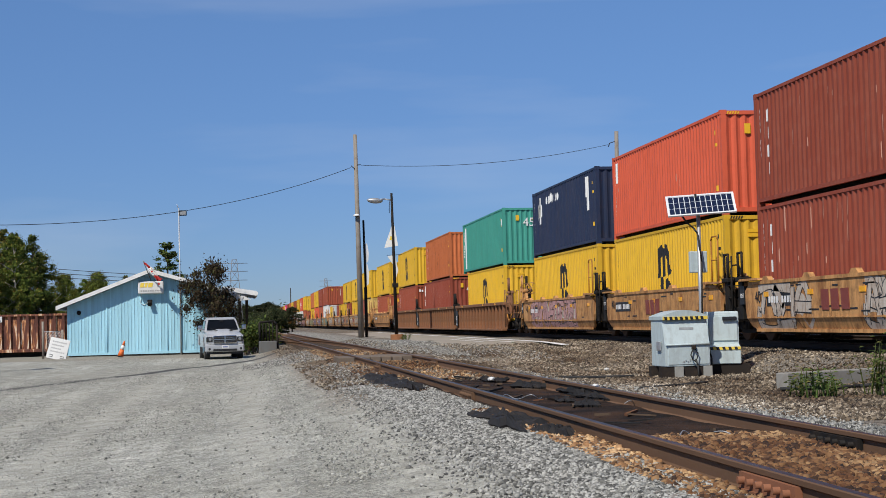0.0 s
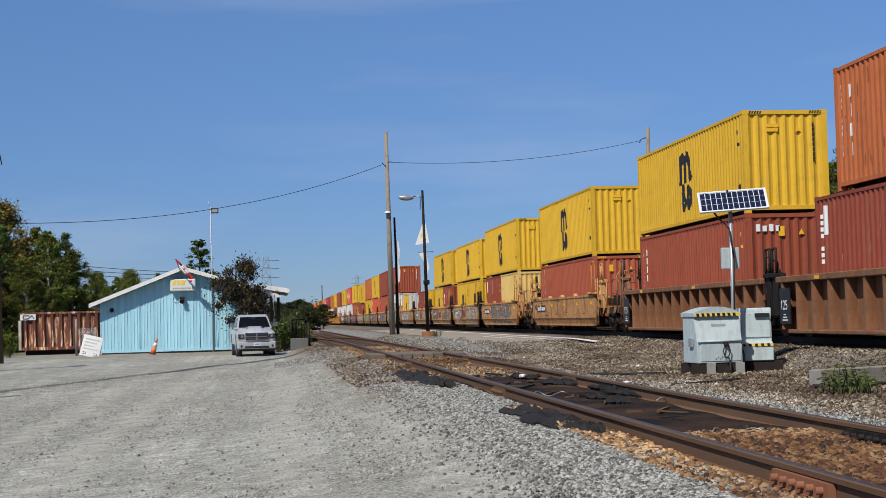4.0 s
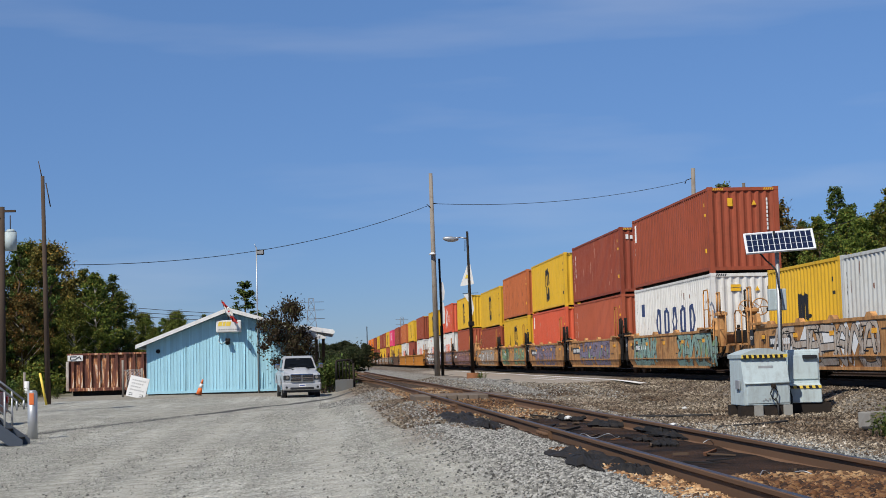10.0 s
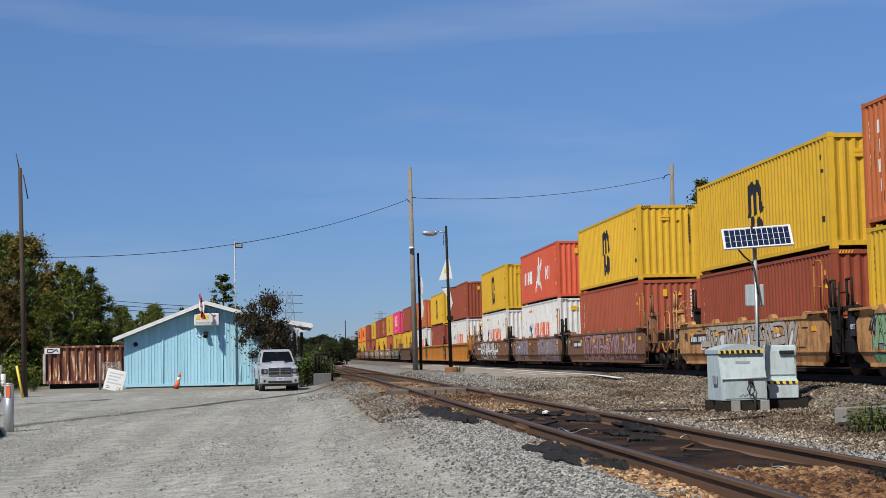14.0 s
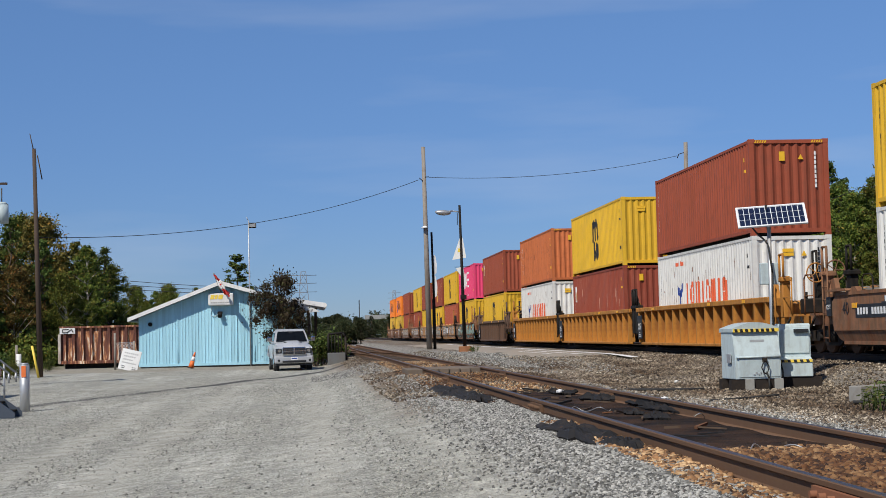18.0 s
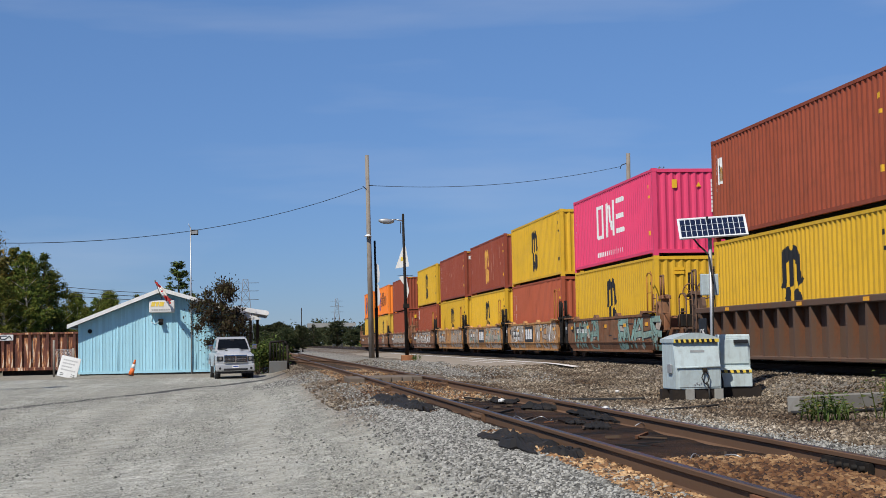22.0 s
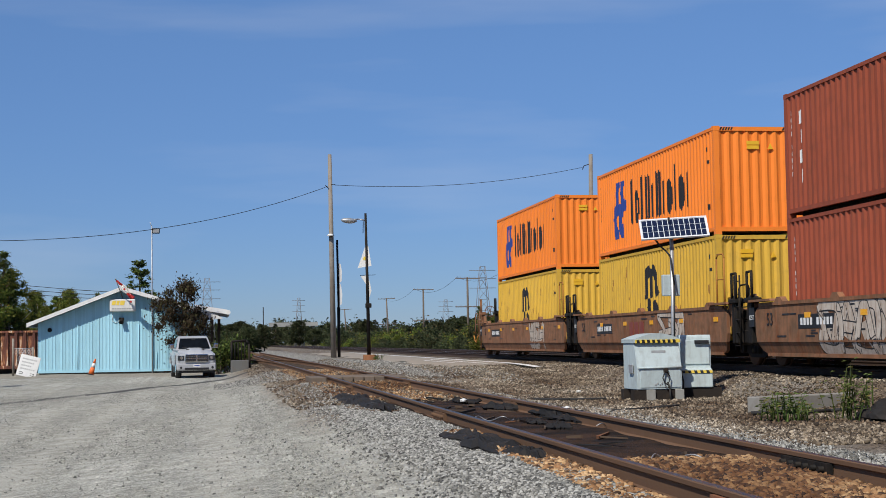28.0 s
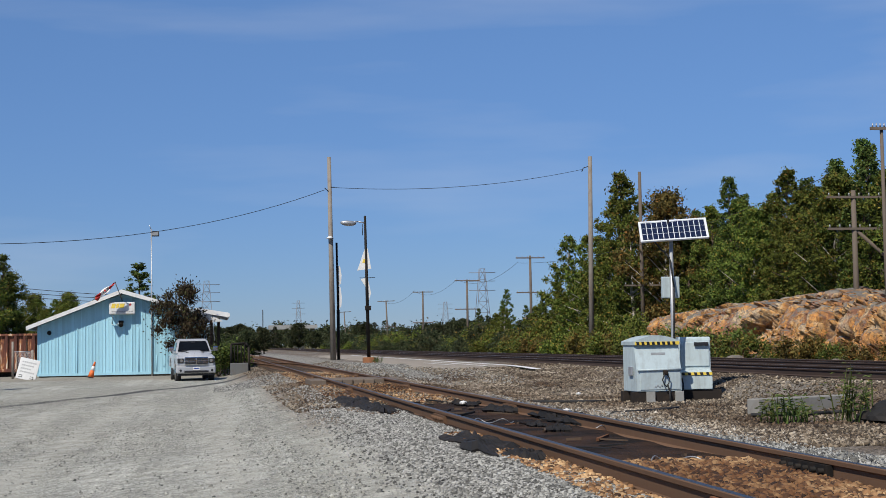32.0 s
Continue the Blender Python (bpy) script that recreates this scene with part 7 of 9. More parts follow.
    box(bm, -4.4, 6.0, 0.3, 2.5, -0.5, -0.12)
    part("underframe", bm, DARK, g)
    # platform-side rail stand
    r = thing("baggage_gate", pose(1.28, 74, 0.27), "dark steel railing on a grey concrete base", "railing")
    bm = bmesh.new()
    rbox(bm, -0.45, 0.42, -0.3, 0.3, -0.05, 0.66, 0.03)
    part("base", bm, paint("dark_grey_concrete", (0.13, 0.135, 0.135), 0.9), r)
    bm = bmesh.new()
    pipe(bm, [(-0.40, 0, 0.6), (-0.40, 0, 1.58), (0.30, 0, 1.62), (0.44, 0, 1.45), (0.48, 0, 0.0)], 0.055, 8)
    for k in range(4):
        pipe(bm, [(-0.24 + 0.16 * k, 0, 0.6), (-0.24 + 0.16 * k, 0, 1.58)], 0.03, 6)
    part("rail", bm, DARK, r)


build_yard_signs()

# ---- poles, lamps, wires ----


def build_poles():
    rough_top = pose(7.5, 95, ground_z(7.5, 95))
    p = thing("utility_pole", rough_top, "tall weathered grey wooden utility pole", "utility pole", "utility poles")
    bm = bmesh.new()
    tube(bm, (0.04, 0, -0.3), (-0.08, 0, 12.95), 0.19, 0.12, n=14)
    part("pole", bm, POLE_WOOD, p)
    bm = bmesh.new()
    tube(bm, (-0.1, -0.22, 7.72), (-0.1, -0.22, 7.85), 0.26, 0.10, n=14)
    part("shade", bm, WHITE, p)
    bm = bmesh.new()
    tube(bm, (-0.16, -0.1, 10.75), (-0.38, -0.1, 10.95), 0.03, n=6)
    tube(bm, (0.0, -0.1, 11.0), (0.25, -0.1, 11.0), 0.03, n=6)
    part("wire_bracket", bm, DARK, p)
    s = thing("sign_mast", pose(7.93, 95.6, ground_z(7.8, 95)), "thin dark mast with white banner panels edge-on", "mast")
    bm = bmesh.new()
    tube(bm, (0, 0, -0.2), (0, 0, 3.2), 0.10, n=10)
    tube(bm, (0, 0, 3.2), (-0.05, 0, 7.5), 0.07, n=10)
    part("mast", bm, DARK, s)
    for z0, z1 in ((4.75, 6.0), (3.3, 4.7)):
        bm = bmesh.new()
        prism(bm, [(0.06, z0), (0.16, z0 + 0.1), (0.2, (z0 + z1) / 2), (0.12, z1 - 0.1), (0.06, z1)], -0.6, 0.6)
        part("banner", bm, WHITE, s)
    lp = thing("street_lamp", pose(7.92, 77, ground_z(7.9, 77)), "dark steel street lamp with hanging white pennants", "street lamp")
    bm = bmesh.new()
    tube(bm, (0.02, 0, 0), (-0.08, 0, 7.62), 0.10, 0.06, n=12)
    part("pole", bm, DARK, lp)
    bm = bmesh.new()
    pipe(bm, [(-0.08, 0, 7.25), (-0.45, 0, 7.32), (-0.75, 0, 7.30)], 0.035, 8)
    part("arm", bm, GALV, lp)
    bm = bmesh.new()
    bmesh.ops.create_uvsphere(bm, u_segments=16, v_segments=10, radius=1)
    for q in bm.verts:
        q.co = Vector((q.co.x * 0.42, q.co.y * 0.17, q.co.z * (0.12 if q.co.z > 0 else 0.17)))
    hd = part("lamp_head", bm, GALV, lp, smooth=True)
    hd.matrix_basis = pose(-0.95, 0, 7.26, 0, 4, 0)
    pen = paint("white_pennant_cloth", (0.74, 0.74, 0.70), 0.8, amount=0.08, streak=False)
    bm = bmesh.new()
    prism(bm, [(-0.06, 6.05), (-0.52, 4.78), (0.2, 4.88), (0.04, 5.9)], -0.02, 0.02)
    b1 = part("pennant", bm, pen, lp)
    bm = bmesh.new()
    prism(bm, [(-0.25, 5.18), (-0.08, 5.18), (-0.08, 5.36), (-0.2, 5.38)], -0.026, -0.021)
    part("yellow_patch", bm, HAZ_YELLOW, b1)
    bm = bmesh.new()
    prism(bm, [(-0.36, 4.34), (0.02, 4.42), (0.18, 3.6), (0.02, 3.1), (-0.08, 3.9)], -0.02, 0.02)
    part("pennant", bm, pen, lp)
    bm = bmesh.new()
    rbox(bm, -0.14, 0.16, -0.14, 0.12, 2.72, 2.95, 0.02)
    part("junction_box", bm, DARK, lp)
    bm = bmesh.new()
    pipe(bm, [(-0.4, 0, 4.4), (0.4, 0, 4.42)], 0.015, 6)
    part("pennant_rod", bm, DARK, lp)
    bm = bmesh.new()
    pipe(bm, [(-0.2, 0, 7.2), (-0.22, 0, 6.6)], 0.02, 6)
    part("pennant_cord", bm, DARK, lp)
    bm = bmesh.new()
    rbox(bm, -0.28, 0.34, -0.3, 0.3, -0.1, 0.30, 0.03)
    part("footing", bm, paint("rust_stained_concrete", (0.34, 0.15, 0.07), 0.9, rust=0.4), lp)

    p2 = thing("utility_pole", pose(25.7, 100, 0.45), "tall pale wooden utility pole beside the woods", "utility pole", "utility poles")
    bm = bmesh.new()
    tube(bm, (-0.05, 0, 0), (0.15, 0, 13.96), 0.2, 0.14, n=12)
    part("pole", bm, POLE_WOOD, p2)
    bm = bmesh.new()
    pipe(bm, [(0.1, 0, 13.3), (-0.35, 0, 13.15), (-0.45, 0, 12.9)], 0.03, 6)
    part("wire_bracket", bm, DARK, p2)

    p3 = thing("utility_pole", pose(-12.15, 69, 0.18), "dark brown wooden utility pole by the lot", "utility pole", "utility poles")
    bm = bmesh.new()
    tube(bm, (0, 0, -0.2), (-0.2, 0, 10.4), 0.13, 0.085, n=12)
    part("pole", bm, POLE_DARK, p3)
    bm = bmesh.new()
    tube(bm, (-0.2, 0, 10.2), (-0.38, 0, 11.1), 0.03, 0.018, n=6)
    tube(bm, (-0.06, 0.05, 10.1), (0.14, 0.05, 9.0), 0.028, n=6)
    part("guy_arm", bm, POLE_DARK, p3)
    p4 = thing("utility_pole", pose(-11.5, 56, 0.18), "short dark utility pole with a white transformer can", "utility pole", "utility poles")
    bm = bmesh.new()
    tube(bm, (0, 0, -0.2), (0, 0, 7.62), 0.13, 0.10, n=12)
    part("pole", bm, POLE_DARK, p4)
    bm = bmesh.new()
    tube(bm, (0.32, 0, 6.0), (0.32, 0, 6.68), 0.22, n=16)
    tube(bm, (0.32, 0, 6.68), (0.32, 0, 6.78), 0.22, 0.12, n=16)
    part("transformer", bm, CAB_GREY, p4)
    bm = bmesh.new()
    box(bm, -0.42, 0.5, -0.05, 0.05, 7.42, 7.50)
    tube(bm, (0.3, 0, 6.7), (0.3, 0, 7.3), 0.02, n=6)
    part("cross_arm", bm, POLE_DARK, p4)


build_poles()


def wire(name, a, b, sag, r, words, n=24):
    a, b = Vector(a), Vector(b)
    cu = bpy.data.curves.new(name, "CURVE")
    cu.dimensions, cu.bevel_depth, cu.bevel_resolution = "3D", r, 1
    sp = cu.splines.new("POLY")
    sp.points.add(n)
    for i in range(n + 1):
        k = i / n
        q = a.lerp(b, k)
        sp.points[i].co = (q.x, q.y, q.z - sag * 4 * k * (1 - k), 1)
    cu.materials.append(BLACK_RUBBER)
    return tagged(new(name, cu), words, "cable", "overhead cables")


wire("overhead_cable", (-12.2, 69, 6.53), (7.12, 95, 11.6), 1.0, 0.017, "sagging dark cable strung from pole to pole")
wire("overhead_cable", (7.75, 95, 11.75), (25.25, 100, 13.5), 0.55, 0.017, "sagging dark cable strung from pole to pole")
wire("overhead_cable", (-11.4, 56, 7.4), (-30, 44, 7.0), 0.5, 0.018, "thin dark cable running out of the lot")
wire("overhead_cable", (-11.7, 56, 5.2), (-30, 44, 5.4), 0.5, 0.018, "thin dark cable running out of the lot")
for dz in (0.0, 0.45, 0.9):
    wire("overhead_cable", (-22, 150, 7.3 + dz), (-5.0, 150, 6.1 + dz * 0.7), 0.2, 0.03, "thin dark cable above the far brush")


def telegraph_pole(x, y, top, arms, width=1.4, lean=0.0, brace=False, thick=0.16):
    g = thing("telegraph_pole", pose(x, y, 0.5, 0, lean, 0), "old brown telegraph pole with wooden cross-arms", "telegraph pole", "telegraph poles")
    bm = bmesh.new()
    tube(bm, (0, 0, -0.3), (0, 0, top - 0.5), thick, thick * 0.7, n=10)
    part("pole", bm, POLE_GREY, g)
    for z in arms:
        bm = bmesh.new()
        box(bm, -width, width, -0.14, -0.03, z - 0.48, z - 0.37)
        arm = part("cross_arm", bm, POLE_GREY, g)
        for k in range(6):
            u = -width + 0.1 + k * (2 * width - 0.2) / 5
            bm = bmesh.new()
            tube(bm, (u, -0.08, z - 0.36), (u, -0.08, z - 0.22), 0.035, 0.025, n=6)
            part("insulator", bm, GALV, arm)
    if brace:
        bm = bmesh.new()
        box(bm, 0.1, 0.16, -0.1, -0.04, 5.6, 5.7)
        tube(bm, (0.1, 0, 6.2), (3.2, 0.2, 3.6), 0.09, n=8)
        part("brace", bm, POLE_GREY, g)


telegraph_pole(30, 66.7, 8.6, (8.2, 6.7), 1.35, 0, True)
telegraph_pole(29.5, 100.5, 13.4, (5.4,), 1.3)
telegraph_pole(30, 139.7, 9.9, (9.6, 6.3), 1.4)
telegraph_pole(30, 175.8, 9.2, (9.0, 5.6), 1.5)
telegraph_pole(30, 213.9, 9.2, (9.0, 4.6), 1.5)
telegraph_pole(30, 257.8, 9.2, (9.0, 4.6), 1.5, -2)
telegraph_pole(30, 340, 9.2, (9.0,), 1.6, -3)
telegraph_pole(26, 55.0, 9.9, (9.75,), 0.5, thick=0.095)
for z in (8.3,):
    for a, b in (((30, 139.7), (30, 175.8)), ((30, 175.8), (30, 213.9)), ((30, 213.9), (30, 257.8)), ((30, 66.7), (30, 139.7))):
        wire("overhead_cable", (a[0] - 1.2, a[1], z + 1.0), (b[0] - 1.2, b[1], z + 0.9), 1.1, 0.015, "thin telegraph wire between old poles")


FAR_STEEL = plain("weathered_tower_steel", (0.19, 0.20, 0.22), 0.6, 0.2)


def lattice_tower(x, y, h, w, words="distant grey steel lattice power tower"):
    g = thing("power_tower", pose(x, y, 0.4), words, "power tower", "power towers")
    legs = [(-1, -1), (1, -1), (1, 1), (-1, 1)]
    bm = bmesh.new()
    wt = w * 0.28
    for sx, sy in legs:
        tube(bm, (sx * w / 2, sy * w / 2, 0), (sx * wt / 2, sy * wt / 2, h), h * 0.004, n=5)
    n = 7
    for k in range(n):
        z0, z1 = h * k / n, h * (k + 1) / n
        a, b = lerp(w, wt, k / n) / 2, lerp(w, wt, (k + 1) / n) / 2
        for sx in (-1, 1):
            tube(bm, (-a * sx, -a, z0), (b * sx, -b, z1), h * 0.0028, n=4)
        tube(bm, (-b, -b, z1), (b, -b, z1), h * 0.0028, n=4)
    part("lattice", bm, FAR_STEEL, g)
    for z in (0.72, 0.84, 0.95):
        bm = bmesh.new()
        tube(bm, (-w * 0.75, 0, h * z), (w * 0.75, 0, h * z), h * 0.004, n=5)
        part("cross_arm", bm, FAR_STEEL, g)


lattice_tower(90, 497, 26.0, 6.0)
lattice_tower(39.5, 700, 22, 4.0)
lattice_tower(140, 900, 26, 6.0)
lattice_tower(-1.0, 260, 12.6, 3.0)

# ---- rock cut, trees, brush, stones ----


def leaf_material(name, dark, light, odd, odd_share=0.1):
    m, t, b = node_mat(name)
    geo = t.nodes.new("ShaderNodeNewGeometry")
    r = geo.outputs["Random Per Island"]
    info = t.nodes.new("ShaderNodeObjectInfo")
    col = ramp(t, r, [(0.0, dark), (0.75 - odd_share, light), (1.0 - odd_share, light), (1.0, odd)])
    hsv = add(t, "ShaderNodeHueSaturation")
    for sock, lo, hi in (("Value", 0.75, 1.2), ("Hue", 0.475, 0.515)):
        mr = add(t, "ShaderNodeMapRange")
        mr.inputs["To Min"].default_value, mr.inputs["To Max"].default_value = lo, hi
        t.links.new(info.outputs["Random"], mr.inputs["Value"])
        t.links.new(mr.outputs[0], hsv.inputs[sock])
    t.links.new(col, hsv.inputs["Color"])
    t.links.new(hsv.outputs[0], b.inputs["Base Color"])
    b.inputs["Roughness"].default_value = 0.6
    b.inputs["Specular IOR Level"].default_value = 0.12
    tr = t.nodes.new("ShaderNodeBsdfTranslucent")
    t.links.new(hsv.outputs[0], tr.inputs["Color"])
    ms = t.nodes.new("ShaderNodeMixShader")
    ms.inputs[0].default_value = 0.18
    t.links.new(b.outputs[0], ms.inputs[1])
    t.links.new(tr.outputs[0], ms.inputs[2])
    t.links.new(ms.outputs[0], t.nodes["Material Output"].inputs["Surface"])
    return m


LEAF = leaf_material("green_leaves", (0.022, 0.038, 0.009), (0.150, 0.190, 0.036), (0.28, 0.18, 0.035), 0.14)
LEAF_DARK = leaf_material("dark_green_needles", (0.017, 0.032, 0.010), (0.105, 0.155, 0.036), (0.17, 0.14, 0.035), 0.10)
LEAF_OLIVE = leaf_material("olive_brown_leaves", (0.035, 0.034, 0.010), (0.185, 0.155, 0.042), (0.32, 0.16, 0.03), 0.2)
LEAF_DIM = leaf_material("dull_far_foliage", (0.016, 0.024, 0.012), (0.064, 0.080, 0.036), (0.12, 0.10, 0.045), 0.15)
LEAF_BRONZE = leaf_material("bronze_purple_leaves", (0.016, 0.012, 0.009), (0.058, 0.042, 0.025), (0.08, 0.085, 0.03), 0.25)
LEAF_BRIGHT = leaf_material("bright_green_brush", (0.028, 0.046, 0.011), (0.125, 0.160, 0.036), (0.29, 0.21, 0.04), 0.18)
BARK_PALE = paint("pale_birch_bark", (0.42, 0.39, 0.34), 0.85, amount=0.5, scale=3)
BARK = paint("brown_bark", (0.10, 0.075, 0.055), 0.95, amount=0.4, scale=3)


def leaf_mesh(name, clumps, per, size, seed, squash=0.8):
    """Many small bent leaf sprays about the clump centres (x, y, z, r)."""
    rnd = np.random.default_rng(seed)
    verts, faces = [], []
    base = 0
    allv = []
    for cx, cy, cz, r in clumps:
        n = max(8, int(per * r * r))
        d = rnd.normal(size=(n, 3))
        d /= np.linalg.norm(d, axis=1)[:, None] + 1e-9
        rad = r * np.minimum(np.abs(rnd.normal(0.0, 0.62, n)) + 0.15, 1.7)
        c = np.array((cx, cy, cz)) + d * rad[:, None] * np.array((1, 1, squash))
        u = rnd.normal(size=(n, 3))
        u /= np.linalg.norm(u, axis=1)[:, None]
        w = np.cross(u, d + 0.6 * rnd.normal(size=(n, 3)))
        w /= np.linalg.norm(w, axis=1)[:, None] + 1e-9
        s = size * rnd.uniform(0.55, 1.35, n)[:, None]
        bend = np.cross(u, w) * s * 0.25
        quad = np.stack([c - u * s, c - w * s * 0.5 + bend, c + u * s, c + w * s * 0.5 + bend], 1)
        allv.append(quad.reshape(-1, 3))
    v = np.concatenate(allv)
    me = bpy.data.meshes.new(name)
    nq = len(v) // 4
    me.vertices.add(len(v))
    me.vertices.foreach_set("co", v.ravel())
    me.loops.add(nq * 4)
    me.loops.foreach_set("vertex_index", np.arange(nq * 4))
    me.polygons.add(nq)
    me.polygons.foreach_set("loop_start", np.arange(nq) * 4)
    me.polygons.foreach_set("loop_total", np.full(nq, 4))
    me.update(calc_edges=True)
    return me


TREE_KINDS = {}


def tree_kind(key, height, width, style, leaf, bark, seed, size=0.095, per=640):
    rnd = random.Random(seed)
    bm = bmesh.new()
    pts = [Vector((0, 0, -0.3))]
    for k in range(1, 7):
        pts.append(Vector((rnd.uniform(-0.12, 0.12) * k * 0.4, rnd.uniform(-0.12, 0.12) * k * 0.4, height * 0.92 * k / 6)))
    r0 = 0.018 * height
    for k in range(6):
        tube(bm, pts[k], pts[k + 1], r0 * (1 - k / 6.5), r0 * (1 - (k + 1) / 6.5), n=7)
    clumps = []
    n = int(height * (17 if style == "broad" else 23))
    for i in range(n):
        f = rnd.uniform(0.06 if style != "broad" else 0.14, 1.0)
        if style == "cone":
            reach = width / 2 * (1.02 - f) ** 0.8 * rnd.uniform(0.45, 1.1) + 0.1
            r = max(0.22, 0.22 * width * (1.1 - f) * rnd.uniform(0.35, 0.6))
        elif style == "spire":
            reach = width / 2 * math.sin(min(1, (1.06 - f) * 1.35) * math.pi / 2) * rnd.uniform(0.25, 1.05)
            r = rnd.uniform(0.28, 0.6) * (0.55 + 0.55 * (1 - f))
        else:
            reach = width / 2 * math.sin(math.pi * min(1, max(0.02, (f - 0.12) / 0.93)) ** 0.8) * rnd.uniform(0.2, 1.08)
            r = rnd.uniform(0.3, 0.65)
        a = rnd.uniform(0, 2 * math.pi)
        k = min(5, int(f * 6))
        core = pts[k].lerp(pts[k + 1], f * 6 - k) if k < 6 else pts[6]
        c = core + Vector((math.cos(a) * reach, math.sin(a) * reach, 0.25 * reach if style == "broad" else -0.12 * reach))
        c.z = max(0.5, c.z * (height / (height * 0.92)))
        clumps.append((c.x, c.y, c.z, r))
        if i % 6 == 0:
            tube(bm, core + Vector((0, 0, -0.4 * reach)), c, 0.035 + 0.004 * height * (1 - f), 0.012, n=5, caps=False)
    clumps.append((pts[6].x, pts[6].y, height * 0.97, 0.32))
    trunk = bpy.data.meshes.new("trunk")
    bm.to_mesh(trunk)
    bm.free()
    trunk.materials.append(bark)
    crown = leaf_mesh("crown", clumps, per, size, seed)
    crown.materials.append(leaf)
    TREE_KINDS[key] = (trunk, crown)


tree_kind("poplar_a", 11.5, 5.2, "spire", LEAF, BARK, 1, 0.10, 700)
tree_kind("poplar_b", 10.0, 5.8, "spire", LEAF, BARK_PALE, 2, 0.10, 700)
tree_kind("spruce_a", 12.0, 4.6, "cone", LEAF_DARK, BARK, 3, 0.095, 640)
tree_kind("spruce_b", 9.0, 4.0, "cone", LEAF_DARK, BARK, 4, 0.095, 640)
tree_kind("birch_a", 10.5, 6.0, "broad", LEAF, BARK_PALE, 5)
tree_kind("birch_b", 8.5, 5.5, "broad", LEAF_OLIVE, BARK_PALE, 6)
tree_kind("dim_a", 10.0, 6.0, "broad", LEAF_DIM, BARK, 8, 0.16, 230)
tree_kind("dim_b", 11.0, 4.6, "cone", LEAF_DIM, BARK, 9, 0.15, 230)
tree_kind("bronze", 4.6, 4.0, "broad", LEAF_BRONZE, BARK, 7, 0.085, 520)


def tree(key, x, y, scale=1.0, turn=0.0, words="tall green leafy tree at the edge of the woods", group="trees", wide=1.0, z=None):
    trunk, crown = TREE_KINDS[key]
    g = thing("tree", pose(x, y, (ground_z(x, y) if z is None else z) - 0.05, 0, 0, turn), words, "tree", group)
    g.scale = (scale * wide, scale * wide, scale)
    for name, me in (("trunk", trunk), ("crown", crown)):
        ob = new(name, me)
        ob.parent = g
    return g


SHRUBS = {}


def shrub_kind(key, r, h, leaf, seed, size, per):
    rnd = random.Random(seed)
    clumps = []
    for i in range(int(9 * r)):
        a, q = rnd.uniform(0, 6.28), rnd.uniform(0, r) ** 0.9
        clumps.append((math.cos(a) * q, math.sin(a) * q, h * rnd.uniform(0.25, 0.8) * (1 - 0.35 * q / r), rnd.uniform(0.3, 0.55) * h * 0.5))
    me = leaf_mesh("foliage", clumps, per, size, seed, 1.0)
    me.materials.append(leaf)
    bm = bmesh.new()
    for i in range(7):
        c = clumps[i % len(clumps)]
        tube(bm, (c[0] * 0.15, c[1] * 0.15, -0.1), (c[0], c[1], c[2]), 0.03, 0.01, n=5, caps=False)
    st = bpy.data.meshes.new("stem")
    bm.to_mesh(st)
    bm.free()
    st.materials.append(BARK)
    SHRUBS[key] = (me, st)


shrub_kind("dim", 1.8, 2.6, LEAF_DIM, 15, 0.12, 300)
shrub_kind("bright", 1.8, 2.6, LEAF_BRIGHT, 11, 0.10, 420)
shrub_kind("green", 1.6, 3.0, LEAF, 12, 0.10, 420)
shrub_kind("olive", 1.7, 2.4, LEAF_OLIVE, 13, 0.10, 420)
shrub_kind("hedge", 0.9, 2.0, LEAF_DARK, 14, 0.08, 520)


def shrub(key, x, y, s=1.0, turn=0.0, sz=None, words="dense leafy green shrub beside the track", z=None):
    me, st = SHRUBS[key]
    g = thing("shrub", pose(x, y, (ground_z(x, y) if z is None else z) - 0.05, 0, 0, turn), words, "shrub", "shrubs by the railway")
    g.scale = (s, s, sz or s)
    for name, data in (("foliage", me), ("stem", st)):
        ob = new(name, data)
        ob.parent = g
    return g


def rock_top(y):
    """Crest height of the rock cut along the line."""
    k = smooth01((91 - y) / 10)
    return 0.25 + 2.75 * k + 0.5 * noise.noise((y * 0.11, 2, 0)) * k


